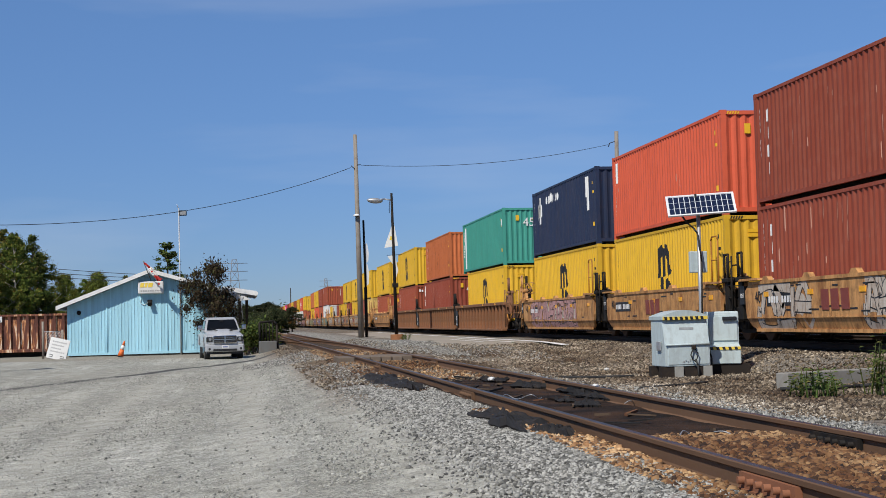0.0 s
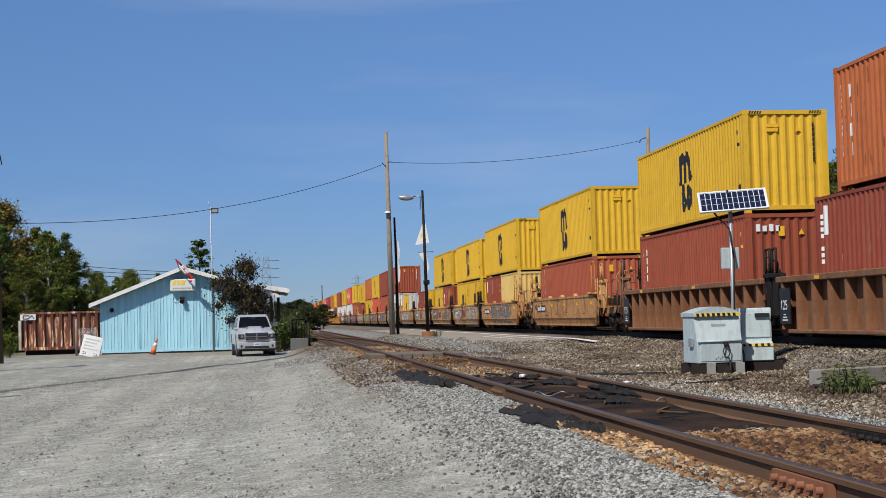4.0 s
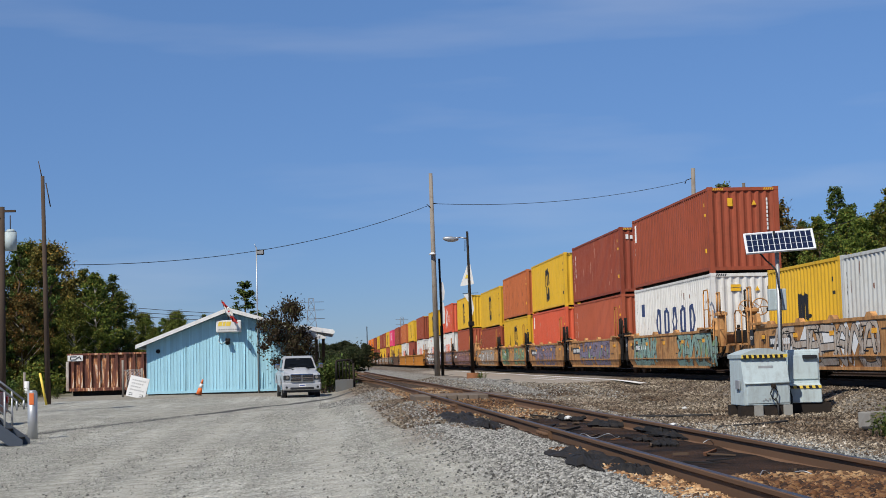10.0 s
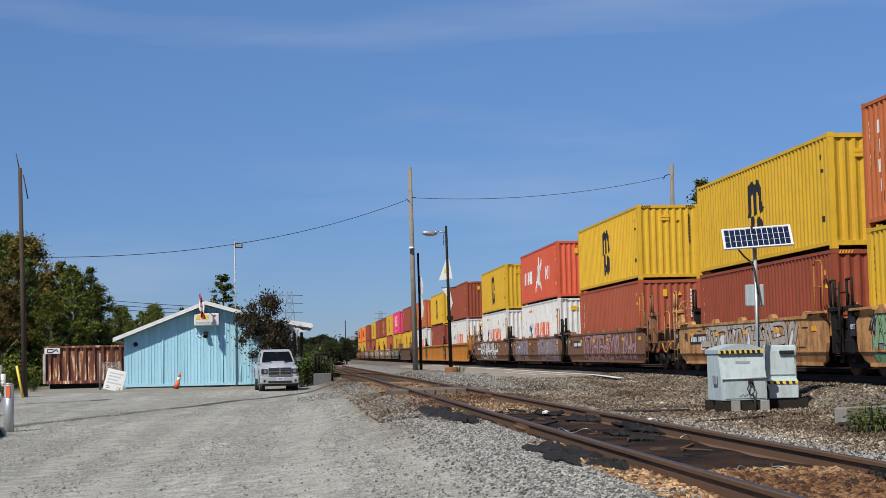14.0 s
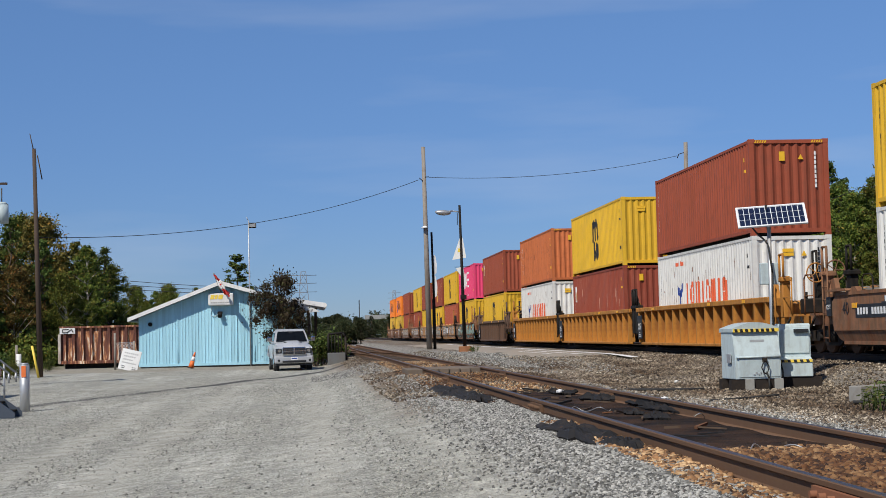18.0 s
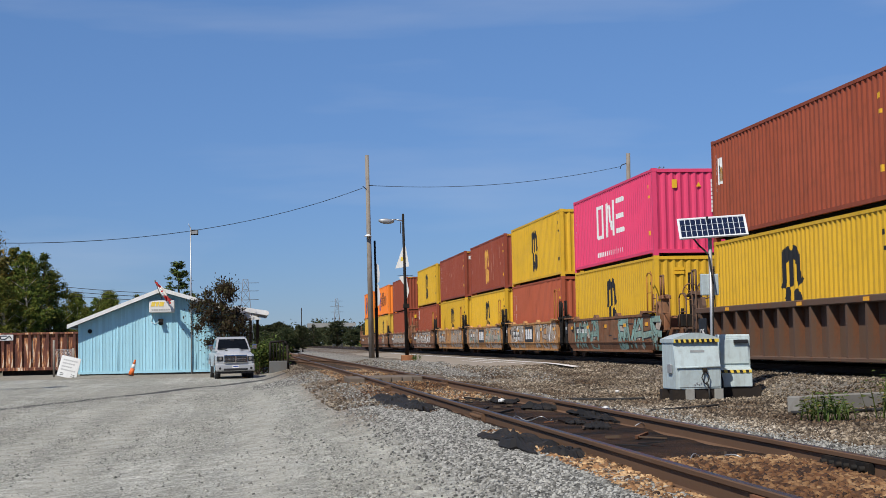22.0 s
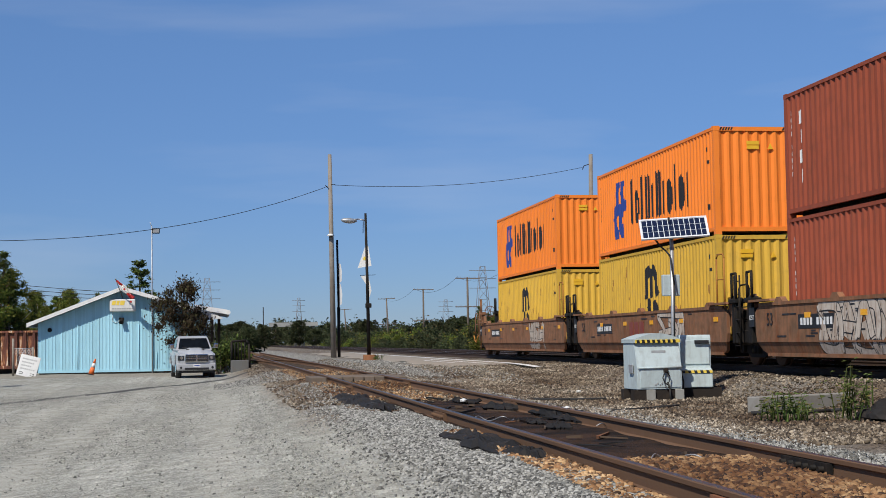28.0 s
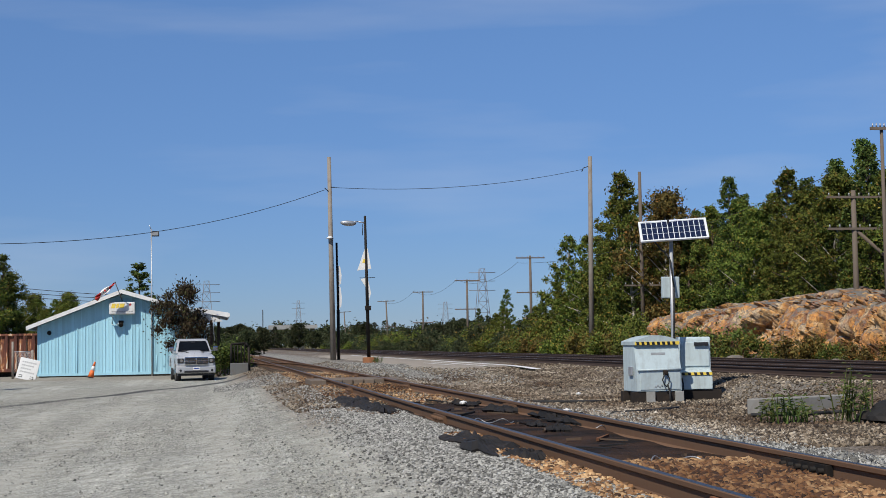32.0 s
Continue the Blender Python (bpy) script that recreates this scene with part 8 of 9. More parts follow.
def build_rock():
    rock = None
    m, t, b = node_mat("orange_granite")
    v = coords(t)
    big = noise_of(t, v, 0.9, 7, 0.65)
    fine = noise_of(t, v, 5.0, 8, 0.7)
    col = ramp(t, big, [(0.30, (0.15, 0.085, 0.055)), (0.42, (0.34, 0.17, 0.07)), (0.48, (0.57, 0.25, 0.062)), (0.54, (0.58, 0.325, 0.12)), (0.62, (0.57, 0.43, 0.27))])
    col = mix(t, ramp(t, fine, [(0.38, (0.8, 0.8, 0.8)), (0.55, (0, 0, 0))]), col, (0.075, 0.055, 0.045))
    stain = ramp(t, noise_of(t, coords(t, (1.0, 0.9, 0.16)), 1.5, 6, 0.65), [(0.50, (0, 0, 0)), (0.62, (0.75, 0.75, 0.75))])
    col = mix(t, stain, col, (0.17, 0.075, 0.055))
    geo = t.nodes.new("ShaderNodeNewGeometry")
    sep = t.nodes.new("ShaderNodeSeparateXYZ")
    t.links.new(geo.outputs["True Normal"], sep.inputs[0])
    top = add(t, "ShaderNodeMapRange")
    top.inputs["From Min"].default_value, top.inputs["From Max"].default_value = 0.55, 0.85
    t.links.new(sep.outputs[2], top.inputs["Value"])
    lichen = ramp(t, noise_of(t, v, 1.6, 6, 0.7), [(0.35, (0.09, 0.083, 0.075)), (0.7, (0.25, 0.22, 0.18))])
    col = mix(t, top.outputs[0], col, lichen)
    t.links.new(col, b.inputs["Base Color"])
    b.inputs["Roughness"].default_value = 0.9
    bump(t, b, fine, 0.9, 0.09)
    nx, ny = 100, 460
    vs, fs = [], []
    for j in range(ny):
        y = 42 + 50 * j / (ny - 1)
        for i in range(nx):
            u = i / (nx - 1)
            face = 24.6 + 1.2 * noise.noise((y * 0.16, 5, 0)) + 0.6 * noise.noise((y * 0.5, 9, 0))
            h = rock_top(y)
            if u < 0.5:
                k = u / 0.5
                x, z = face + 0.5 * k + 0.8 * k ** 4, h * (k - 0.06 * k ** 6)
            else:
                k = (u - 0.5) / 0.5
                x, z = face + 1.3 + k * 8.2, h * 0.94 + 0.55 * math.sin(k * 2.0)
            p = Vector((x, y, z))
            bend = Vector((0.5 * noise.noise(p * 0.45), 0.6 * noise.noise(p * 0.4 + Vector((9, 0, 0))), 0.4 * noise.noise(p * 0.5 + Vector((0, 7, 0)))))
            w = p + bend
            amp = smooth01(z / 0.6)
            # tall slabs with rounded shoulders, parted by slanting cracks
            da = noise.voronoi(Vector((w.x * 0.25, w.y * 0.42 + 0.22 * w.z, w.z * 0.28)))
            slab, gap = da[1][0], da[0][1] - da[0][0]
            crack = math.exp(-(gap / 0.055) ** 2)
            lean = noise.noise(slab * 7.3)
            db = noise.voronoi(Vector((w.x * 0.8, w.y * 1.15 - 0.3 * w.z, w.z * 0.7)))[0]
            chip = math.exp(-((db[1] - db[0]) / 0.07) ** 2)
            x += amp * (1.3 * lean + 0.75 * crack + 0.34 * chip + 0.24 * noise.noise(p * 1.6) + 0.16 * abs(noise.noise(p * 3.3)) + 0.07 * noise.noise(p * 7.0))
            z += amp * (0.25 * noise.noise(slab * 3.1) - 0.34 * crack - 0.14 * chip + 0.14 * noise.noise(p * 1.3) + 0.05 * noise.noise(p * 4.1))
            vs.append((x, y, z + 0.42))
    for j in range(ny - 1):
        for i in range(nx - 1):
            fs.append((j * nx + i, (j + 1) * nx + i, (j + 1) * nx + i + 1, j * nx + i + 1))
    ob = quads("rock_cut", vs, fs, m)
    tagged(ob, "craggy orange and grey granite rock cut", "rock", kind="structure")
    # loose boulders along the crest and the foot
    rnd = random.Random(77)
    for q in range(16):
        y = rnd.uniform(50, 80)
        crest = q % 2
        bm = bmesh.new()
        bmesh.ops.create_icosphere(bm, subdivisions=3, radius=rnd.uniform(0.25, 0.5))
        for e in bm.verts:
            e.co *= 1 + 0.45 * noise.noise(e.co * 1.7 + Vector((q * 3.1, 0, 0))) + 0.12 * noise.noise(e.co * 6)
            e.co.z *= 0.7
        ob = part("boulder", bm, m)
        ob.matrix_basis = pose(27.2 + rnd.uniform(0, 1.5), y, rock_top(y) + 0.55, 0, 0, rnd.uniform(0, 360)) if crest else pose(23.6 + rnd.uniform(-0.3, 0.3), y, 0.62, 0, 0, rnd.uniform(0, 360))
        tagged(ob, "rounded orange-grey granite boulder by the rock cut", "boulder", "boulders")


build_rock()


def build_woods():
    rnd = random.Random(21)
    kinds = ["spruce_a", "poplar_b", "spruce_a", "birch_a", "spruce_b", "poplar_a"]
    # the wood behind the rock cut and along the line
    named = [("spruce_a", 33, 75.5, 0.88), ("poplar_a", 33, 82, 0.92), ("spruce_a", 33, 92, 0.95), ("birch_b", 31.5, 101.5, 1.28), ("poplar_b", 30.5, 106.5, 1.02), ("poplar_a", 31.0, 109.5, 1.0), ("poplar_b", 29.8, 116.5, 0.95), ("spruce_a", 31.5, 118.5, 0.8), ("birch_a", 30.2, 111.5, 0.8), ("poplar_a", 31.5, 113, 1.22), ("spruce_a", 36, 70, 0.92), ("poplar_b", 30, 124, 1.0), ("spruce_b", 30, 151, 0.72), ("poplar_b", 34, 87, 0.98), ("spruce_a", 37, 64, 0.95), ("spruce_a", 36.5, 79.5, 1.02), ("poplar_b", 37, 84.5, 1.1), ("spruce_a", 35.5, 97, 0.9), ("spruce_b", 28.5, 128, 0.55), ("spruce_b", 29, 137, 0.5), ("poplar_b", 28.2, 144, 0.45), ("spruce_b", 30.5, 156, 0.6), ("birch_a", 29, 133, 0.4), ("poplar_a", 28.4, 121, 0.5), ("spruce_b", 29.5, 165, 0.55), ("birch_a", 28.5, 150, 0.38)]
    for key, x, y, s in named:
        tree(key, x, y, s, rnd.uniform(0, 360))
    y = 50.0
    while y < 150:
        for row in range(4):
            x = 33.2 + row * 2.4 + rnd.uniform(-0.8, 0.8)
            s = rnd.uniform(0.68, 0.92) * (1.0 if y < 118 else 0.75 if y < 135 else 0.55)
            tree(rnd.choice(kinds), x, y + rnd.uniform(-1.2, 1.2), s, rnd.uniform(0, 360))
        y += rnd.uniform(2.2, 3.1)
    # brush along the far side of the tracks
    y = 82.0
    while y < 330:
        x = 24.6 + rnd.uniform(-0.6, 1.2)
        shrub(rnd.choice(("bright", "green", "bright", "olive") if y < 125 else ("dim", "dim", "green", "dim")), x, y, rnd.uniform(0.7, 1.1), rnd.uniform(0, 360), rnd.uniform(0.6, 1.0) * (1.15 if y < 140 else 0.9))
        if rnd.random() < 0.75:
            shrub(rnd.choice(("green", "olive", "green") if y < 125 else ("dim", "green", "dim")), x + rnd.uniform(1.8, 4.5), y + 1, rnd.uniform(0.9, 1.4), rnd.uniform(0, 360))
        y += rnd.uniform(2.0, 3.2) * (1 if y < 150 else 1.8)
    for y, s in ((48, 0.5), (50.5, 0.45), (52.5, 0.62), (55, 0.5), (58.5, 0.7), (60, 0.75), (62, 0.55), (66, 0.7), (67.5, 0.85), (69, 0.7), (73, 0.9), (76, 0.8), (79, 0.9)):
        shrub(rnd.choice(("bright", "olive")), 24.0 + rnd.uniform(-0.3, 0.5), y, s, rnd.uniform(0, 360))
    # trees at the left behind the gondola
    for key, x, y, s in (("birch_a", -19.5, 104, 0.95), ("birch_b", -17.8, 101, 1.12), ("birch_b", -21.5, 100, 1.08), ("poplar_b", -15.9, 104, 0.84), ("birch_b", -17.3, 106, 0.86), ("birch_a", -15.6, 108, 0.74), ("spruce_b", -17.0, 98, 0.9), ("spruce_b", -19.0, 97, 1.05), ("spruce_b", -21.0, 96, 1.1), ("birch_a", -23.5, 98, 1.05), ("poplar_b", -26, 102, 1.0), ("birch_b", -18.5, 96, 0.72), ("poplar_b", -20.5, 94, 0.6), ("birch_a", -15.5, 97, 0.55), ("birch_a", -30, 104, 1.0), ("birch_b", -22.5, 92, 0.7), ("spruce_b", -14.6, 102, 0.6), ("spruce_b", -13.6, 101, 0.86), ("poplar_b", -14.4, 99, 0.78), ("birch_a", -13.4, 103, 0.62)):
        tree(key, x, y, s, rnd.uniform(0, 360), "slender birch with thin green and browning leaves", "trees by the lot")
    for x, y, s in ((-14.0, 92, 0.8), (-16.5, 90, 0.9), (-18.5, 88, 0.85), (-20.5, 86, 0.9), (-23, 85, 1.0), (-16.0, 84, 0.5), (-13.6, 80, 0.45), (-12.8, 66, 0.35), (-14.0, 64, 0.6), (-16, 70, 0.8), (-14.8, 75, 0.7)):
        shrub(rnd.choice(("green", "hedge", "green")), x, y, s, rnd.uniform(0, 360), words="dark leafy brush at the edge of the lot")
    tree("spruce_b", -5.4, 110, 0.84, 20, "dark conifer behind the station roof", "trees by the lot", 1.5)
    tree("bronze", -1.5, 80.4, 1.02, 40, "small ornamental tree with bronze-purple leaves", "trees by the lot", 0.78)
    for x, y, s in ((0.75, 76.2, 0.95), (0.35, 75.3, 0.9), (0.95, 77.5, 1.05), (0.55, 75.8, 1.0), (0.15, 76.0, 0.9)):
        shrub("hedge", x, y, s, rnd.uniform(0, 360), 1.05 * s, "clipped dark green shrub beside the station")
    # far low trees left of the station roof
    for k in range(26):
        tree(rnd.choice(("poplar_b", "spruce_b", "birch_a")), -20.5 + k * 0.5, 170 + rnd.uniform(-8, 8), rnd.uniform(0.5, 0.74), rnd.uniform(0, 360), "distant green tree beyond the station", "far trees")
    for k in range(14):
        tree(rnd.choice(("dim_a", "dim_b", "dim_a")), rnd.uniform(0.0, 7.0), rnd.uniform(185, 225), rnd.uniform(0.22, 0.34), rnd.uniform(0, 360), "distant green tree beyond the station", "far trees", 1.7)
    # mid-distance wood where the railway vanishes
    for k in range(70):
        x, y = rnd.uniform(-14, 26), rnd.uniform(360, 520)
        if 9 < x < 22 and y < 480:
            continue
        tree(rnd.choice(("dim_a", "dim_b", "dim_a")), x, y, rnd.uniform(0.45, 0.7), rnd.uniform(0, 360), "distant green tree beyond the railway", "far trees", 1.8)
    for k in range(80):
        x, y = rnd.uniform(32, 110), rnd.uniform(240, 440)
        tree(rnd.choice(("dim_a", "dim_b", "dim_b")), x, y, rnd.uniform(0.38, 0.62) * (0.6 + y / 700), rnd.uniform(0, 360), "distant green tree beyond the railway", "far trees", 1.9)
    for k in range(60):
        x, y = rnd.uniform(23, 70), rnd.uniform(170, 330)
        shrub("dim", x, y, rnd.uniform(1.0, 1.6), rnd.uniform(0, 360))
    # a continuous far belt of woodland on the horizon
    clumps = []
    for k in range(900):
        a = rnd.uniform(-0.9, 0.9)
        d = rnd.uniform(620, 900)
        h = rnd.uniform(7, 13)
        for q in range(2):
            clumps.append((math.sin(a) * d + rnd.uniform(-2, 2), math.cos(a) * d, h * rnd.uniform(0.25, 0.9), rnd.uniform(2.5, 4.5)))
    me = leaf_mesh("far_woods", clumps, 14, 0.65, 33)
    me.materials.append(LEAF_DIM)
    tagged(new("far_woods", me), "dark green belt of distant woodland on the horizon", "woodland", kind="stuff")


build_woods()


def build_bridge():
    g = thing("overpass", pose(0, 500, 0.4), "distant pale concrete road overpass crossing the line", "bridge")
    conc = paint("pale_concrete", (0.34, 0.34, 0.325), 0.9, streak=False)
    bm = bmesh.new()
    box(bm, 18.3, 26.7, -4, 4, 6.6, 8.0)
    part("deck", bm, conc, g)
    bm = bmesh.new()
    box(bm, 27.3, 34.2, -4, 4, 6.8, 8.0)
    part("deck", bm, conc, g)
    for x in (19.5, 27.0, 29.5, 33):
        bm = bmesh.new()
        tube(bm, (x, 0, 0), (x, 0, 6.7), 0.6, n=10)
        part("pier", bm, conc, g)
    a = thing("radio_mast", pose(16.6, 505, 0.4), "thin distant radio mast", "mast")
    bm = bmesh.new()
    tube(bm, (0, 0, 0), (0, 0, 13.3), 0.15, n=6)
    part("mast", bm, DARK, a)


build_bridge()


def build_weeds():
    rnd = random.Random(8)
    weed = leaf_material("weed_green", (0.03, 0.05, 0.012), (0.10, 0.135, 0.035), (0.24, 0.17, 0.06), 0.16)
    for x, y, s in ((8.95, 23.4, 0.40), (9.25, 23.1, 0.46), (9.6, 23.4, 0.30), (10.2, 23.3, 0.80), (10.42, 23.1, 0.62), (8.35, 76.6, 0.3)):
        vs, fs = [], []
        z = ground_z(x, y)
        for k in range(15):
            a, l = rnd.uniform(0, 6.28), s * rnd.uniform(0.5, 1.25)
            bx, by = x + rnd.gauss(0, 0.13), y + rnd.gauss(0, 0.13)
            tx, ty = bx + math.cos(a) * l * 0.35, by + math.sin(a) * l * 0.35
            wx, wy = -math.sin(a) * 0.012, math.cos(a) * 0.012
            b = len(vs)
            vs += [(bx - wx, by - wy, z - 0.02), (bx + wx, by + wy, z - 0.02), ((bx + tx) / 2 + wx, (by + ty) / 2 + wy, z + l * 0.6), ((bx + tx) / 2 - wx, (by + ty) / 2 - wy, z + l * 0.6), (tx, ty, z + l)]
            fs += [(b, b + 1, b + 2, b + 3), (b + 3, b + 2, b + 4)]
            for q in range(7):
                f = rnd.uniform(0.3, 1.0)
                lx, ly, lz = lerp(bx, tx, f), lerp(by, ty, f), z + l * f
                aa, ll = rnd.uniform(0, 6.28), 0.07 * rnd.uniform(0.6, 1.3)
                b = len(vs)
                vs += [(lx, ly, lz), (lx + math.cos(aa) * ll + 0.02, ly + math.sin(aa) * ll, lz + 0.02), (lx + math.cos(aa) * ll * 2, ly + math.sin(aa) * ll * 2, lz + 0.01), (lx + math.cos(aa) * ll - 0.02, ly + math.sin(aa) * ll + 0.03, lz + 0.03)]
                fs.append((b, b + 1, b + 2, b + 3))
        ob = quads("weed_tuft", vs, fs, weed)
        tagged(ob, "tall green weed tuft growing in ballast", "weed", "weed tufts")


build_weeds()


HEIGHTS = np.array([[ground_z(x, y) + uneven(x, y) for x in np.arange(-14, 24.1, 0.2)] for y in np.arange(0, 100.1, 0.25)])


def heights(x, y):
    """Ground height at many places at once."""
    u, w = (x + 14) / 0.2, y / 0.25
    i, j = u.astype(int), w.astype(int)
    fu, fw = u - i, w - j
    return (HEIGHTS[j, i] * (1 - fu) + HEIGHTS[j, i + 1] * fu) * (1 - fw) + (HEIGHTS[j + 1, i] * (1 - fu) + HEIGHTS[j + 1, i + 1] * fu) * fw


STONE_FACES = np.array([(0, 1, 4), (1, 2, 4), (2, 3, 4), (3, 0, 4), (1, 0, 5), (2, 1, 5), (3, 2, 5), (0, 3, 5)])
STONE_VERTS = np.array([(1, 0, 0), (0, 1, 0), (-1, 0, 0), (0, -1, 0), (0, 0, 1), (0, 0, -1)], dtype=float)


# a rounder stone: the corners of a box and a bulge on each side
COBBLE_VERTS = np.array([(x, y, z) for x in (-0.62, 0.62) for y in (-0.62, 0.62) for z in (-0.62, 0.62)] + [(1, 0, 0), (-1, 0, 0), (0, 1, 0), (0, -1, 0), (0, 0, 1), (0, 0, -1)])
COBBLE_FACES = np.array([(ring[k], ring[(k + 1) % 4], mid) for ring, mid in (((4, 6, 7, 5), 8), ((0, 1, 3, 2), 9), ((2, 3, 7, 6), 10), ((0, 4, 5, 1), 11), ((1, 5, 7, 3), 12), ((0, 2, 6, 4), 13)) for k in range(4)])


def stone_field(name, count, pick, sizes, cols, words, seed, cobble=False):
    """Loose angular stones strewn over a strip, one joined mesh."""
    rnd = np.random.default_rng(seed)
    x, y = pick(rnd, count)
    n = len(x)
    s = sizes[0] + (sizes[1] - sizes[0]) * rnd.uniform(size=n) ** 2.0
    verts, faces, jitter = (COBBLE_VERTS, COBBLE_FACES, 0.34) if cobble else (STONE_VERTS, STONE_FACES, 0.45)
    m = len(verts)
    v = verts[None] * np.stack([s, s * rnd.uniform(0.55, 1.0, n), s * rnd.uniform(0.5, 0.9, n)], 1)[:, None]
    v = v + rnd.uniform(-jitter, jitter, (n, m, 3)) * s[:, None, None]
    a = rnd.uniform(0, 6.28, n)[:, None]
    tilt = rnd.uniform(-0.6, 0.6, n)[:, None]
    v[..., 0], v[..., 2] = v[..., 0] * np.cos(tilt) - v[..., 2] * np.sin(tilt), v[..., 0] * np.sin(tilt) + v[..., 2] * np.cos(tilt)
    px, py = v[..., 0] * np.cos(a) - v[..., 1] * np.sin(a), v[..., 0] * np.sin(a) + v[..., 1] * np.cos(a)
    v = np.stack([px + x[:, None], py + y[:, None], v[..., 2] + (heights(x, y) + 0.2 * s)[:, None]], -1)
    f = (faces[None] + m * np.arange(n)[:, None, None]).reshape(-1, 3)
    me = bpy.data.meshes.new(name)
    me.vertices.add(m * n)
    me.vertices.foreach_set("co", v.ravel())
    me.loops.add(f.size)
    me.loops.foreach_set("vertex_index", f.ravel())
    me.polygons.add(len(f))
    me.polygons.foreach_set("loop_start", np.arange(len(f)) * 3)
    me.polygons.foreach_set("loop_total", np.full(len(f), 3))
    me.update(calc_edges=True)
    m, t, b = node_mat(name + "_rock")
    geo = t.nodes.new("ShaderNodeNewGeometry")
    col = ramp(t, geo.outputs["Random Per Island"], cols)
    if cols not in (GREY_STONE, LOT_STONE):
        # drifts of brown dirt among cleaner stone
        drift = ramp(t, noise_of(t, coords(t, (1.3, 0.45, 1)), 0.55, 5, 0.65), [(0.40, (0.45, 0.34, 0.25)), (0.52, (0.95, 0.90, 0.84)), (0.64, (1.5, 1.5, 1.5))])
        col = mix(t, 1.0, col, drift, "MULTIPLY")
    t.links.new(mix(t, 0.25, col, noise_of(t, coords(t), 40.0, 3), "MULTIPLY"), b.inputs["Base Color"])
    b.inputs["Roughness"].default_value = 0.9
    me.materials.append(m)
    tagged(new(name, me), words, "stones", kind="stuff")


def strip(x0, x1, y0, y1, power=1.6):
    def pick(rnd, n):
        return rnd.uniform(x0, x1, n), y0 + (y1 - y0) * rnd.uniform(size=n) ** power
    return pick


def off_ruts(x0, x1, y0, y1):
    """Spread over the lot, but thin where wheels have pressed the stones in."""
    def pick(rnd, n):
        x, y = rnd.uniform(x0, x1, n), y0 + (y1 - y0) * rnd.uniform(size=n) ** 1.3
        worn = np.zeros(n, dtype=bool)
        for rx in (1.45, 0.15, -2.4, -3.9):
            worn |= np.abs(x - rx + 0.2 * np.sin(y * 0.35)) < 0.36
        patch = np.sin(x * 0.9 + 1.3 * np.sin(y * 0.21)) + np.sin(y * 0.33 + x * 0.4) < -0.5
        keep = ~((worn | patch) & (rnd.uniform(size=n) < 0.8))
        return x[keep], y[keep]
    return pick


def fading(x0, x1, y0, y1):
    """Dense between x0 and x1, thinning out below x0, and mostly missing where dirt was spilled."""
    def pick(rnd, n):
        x = rnd.uniform(x0, x1, n) - np.where(rnd.uniform(size=n) < 0.3, np.abs(rnd.normal(0, 0.32, n)), 0)
        y = y0 + (y1 - y0) * rnd.uniform(size=n) ** 1.6
        spill = (y + 3 * np.sin(x * 3.0) > 25) & (y + 3 * np.sin(x * 3.0) < 41) & (x > 1.2 + 0.5 * np.sin(y)) & (rnd.uniform(size=n) < 0.85)
        keep = ~spill & (np.abs(x - SIDING_X) > 0.84)
        return x[keep], y[keep]
    return pick


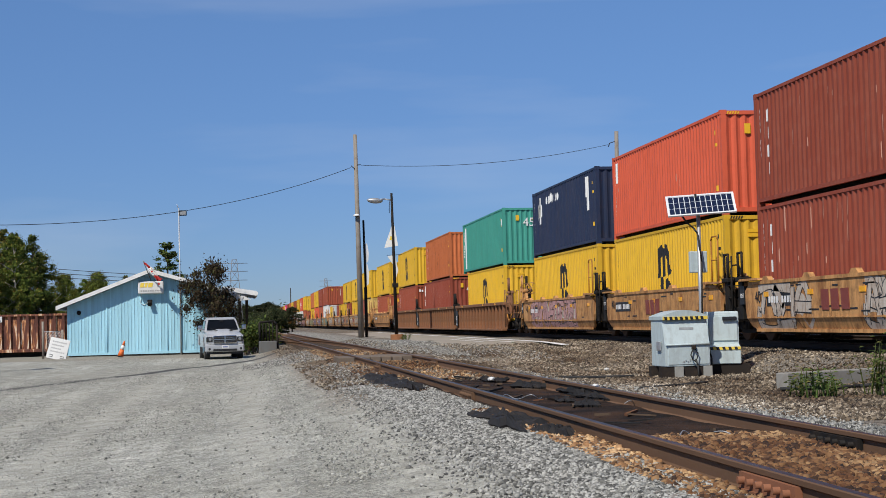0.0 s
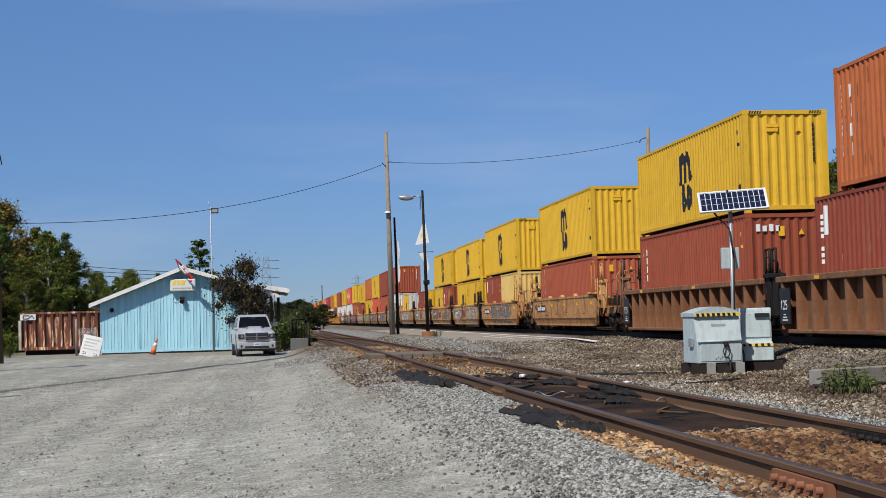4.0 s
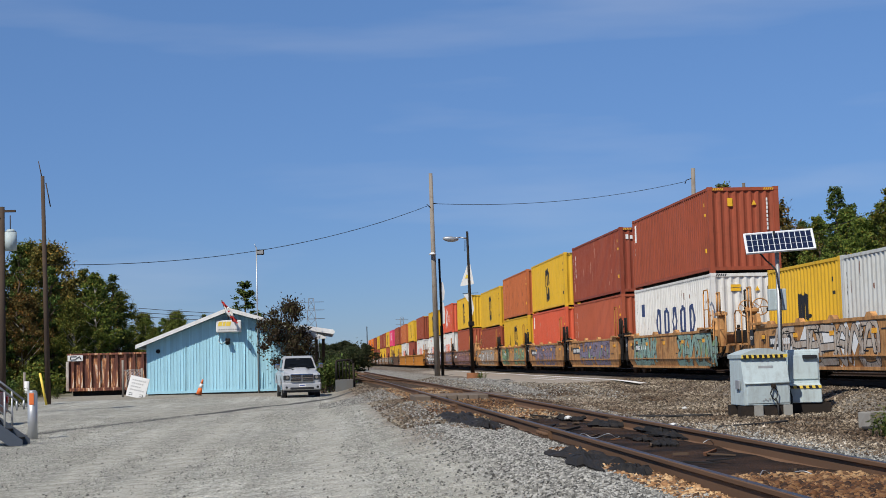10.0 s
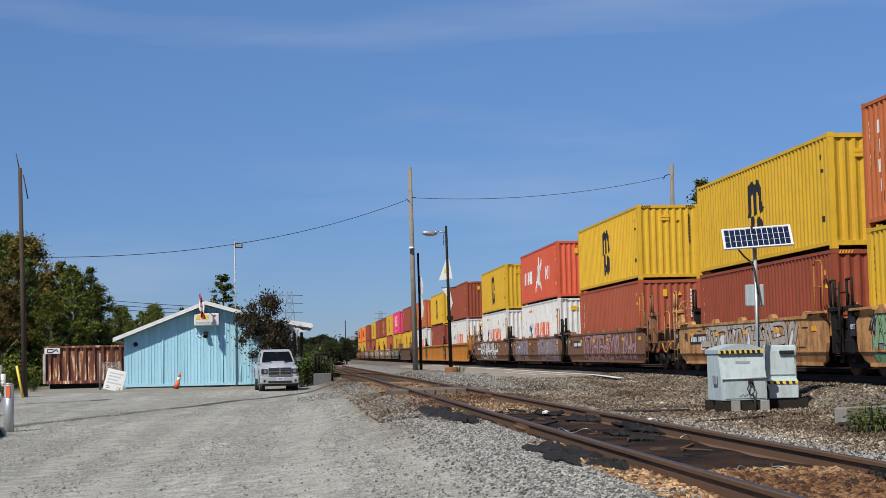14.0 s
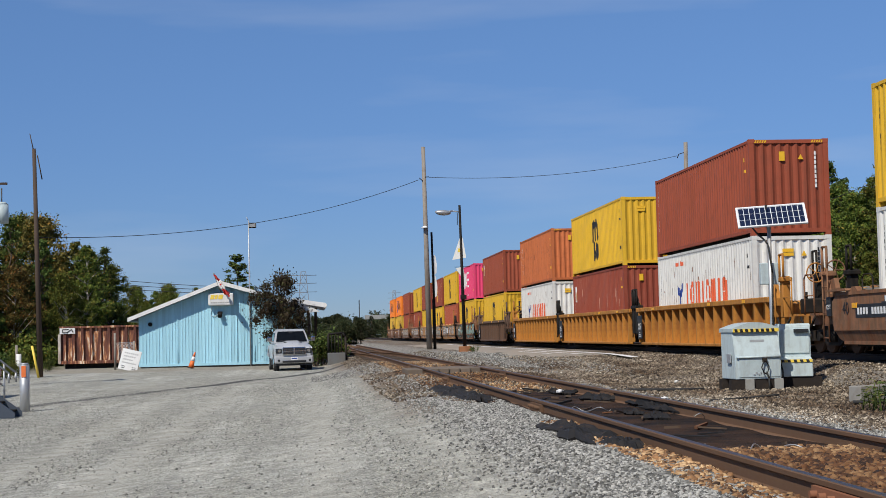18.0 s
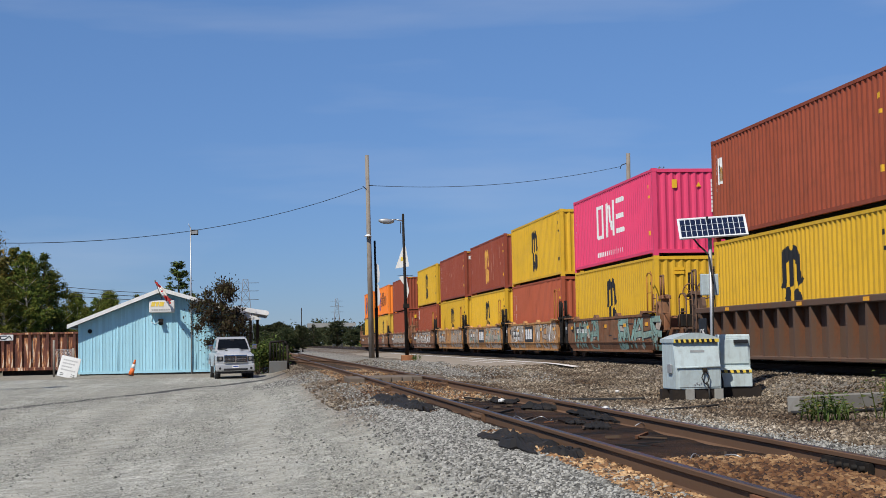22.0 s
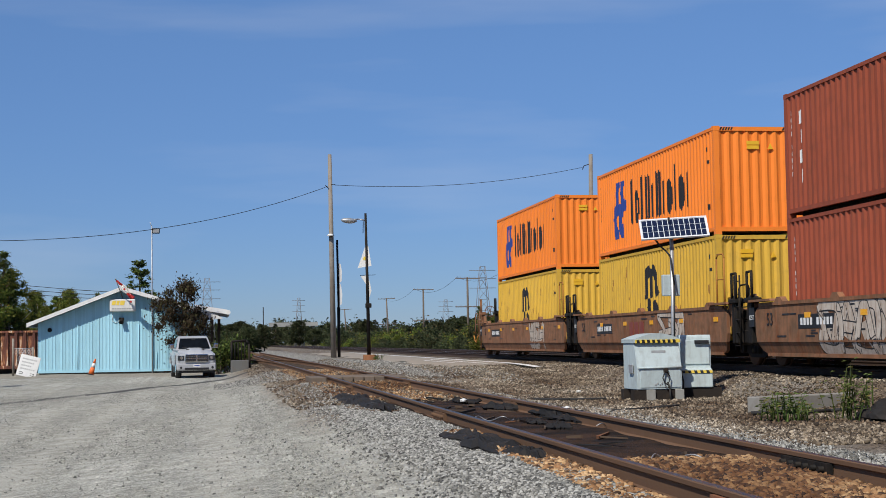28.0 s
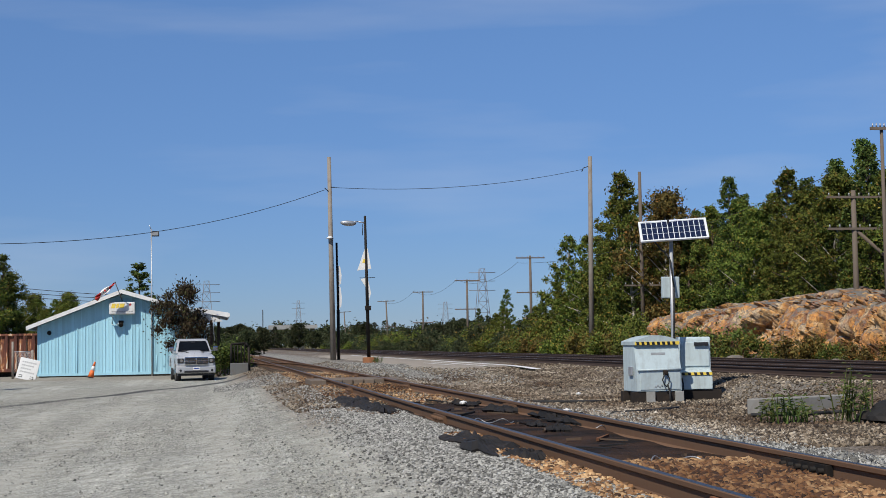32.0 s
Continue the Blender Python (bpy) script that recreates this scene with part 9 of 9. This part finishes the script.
GREY_STONE = [(0.0, (0.045, 0.044, 0.041)), (0.45, (0.22, 0.217, 0.197)), (1.0, (0.50, 0.49, 0.45))]
LOT_STONE = [(0.0, (0.12, 0.118, 0.105)), (0.5, (0.36, 0.355, 0.315)), (1.0, (0.52, 0.51, 0.455))]
MIXED_STONE = [(0.0, (0.04, 0.030, 0.022)), (0.45, (0.18, 0.14, 0.10)), (0.8, (0.31, 0.265, 0.205)), (1.0, (0.58, 0.53, 0.45))]
BROWN_STONE = [(0.0, (0.03, 0.021, 0.014)), (0.5, (0.14, 0.112, 0.078)), (1.0, (0.41, 0.35, 0.27))]
RUST_STONE = [(0.0, (0.045, 0.024, 0.012)), (0.5, (0.27, 0.14, 0.06)), (1.0, (0.50, 0.34, 0.18))]
stone_field("crushed_stone", 72000, fading(1.95, 2.9, 8.0, 40), (0.008, 0.023), GREY_STONE, "loose grey crushed stone beside the siding", 1, True)
stone_field("rail_foot_ballast", 3000, strip(2.6, 2.96, 7.5, 17, 1.2), (0.016, 0.036), RUST_STONE, "rust-stained stones along the foot of the rail", 10, True)
stone_field("siding_ballast", 13000, strip(3.06, 4.47, 7.0, 12.4, 1.0), (0.017, 0.042), RUST_STONE, "rust-stained ballast between the siding rails", 2, True)
stone_field("far_siding_ballast", 9000, strip(2.4, 5.2, 26.5, 62, 1.2), (0.016, 0.042), RUST_STONE, "rust-stained ballast along the siding", 6)
stone_field("trampled_ballast", 12000, strip(1.4, 6.6, 26, 88, 1.4), (0.018, 0.046), BROWN_STONE, "brown trampled ballast round the far siding", 7)
stone_field("rail_side_gravel", 32000, strip(4.65, 7.6, 8.5, 29, 1.15), (0.014, 0.034), GREY_STONE, "pale gravel spilled beside the siding rail", 9)
stone_field("lamp_gravel", 8000, strip(5.6, 9.6, 44, 78, 1.1), (0.018, 0.045), GREY_STONE, "pale gravel heaped round the street lamp", 8)
stone_field("far_lot_stone", 4000, strip(0.0, 2.5, 44, 58, 1.0), (0.016, 0.036), GREY_STONE, "clean crushed stone tipped at the end of the lot", 11)
stone_field("pale_ballast", 26000, strip(4.8, 8.6, 19, 48, 1.4), (0.016, 0.042), MIXED_STONE, "pale and brown crushed stone between the tracks", 3)
stone_field("brown_ballast", 42000, strip(7.4, 13.4, 18, 60), (0.018, 0.050), BROWN_STONE, "brown railway ballast beside the main line", 4)
stone_field("lot_gravel", 60000, off_ruts(-9.0, 1.9, 12, 50), (0.008, 0.024), LOT_STONE, "loose grey gravel on the lot", 5)


def motions():
    train_motion()
    flag_sway()


motions()
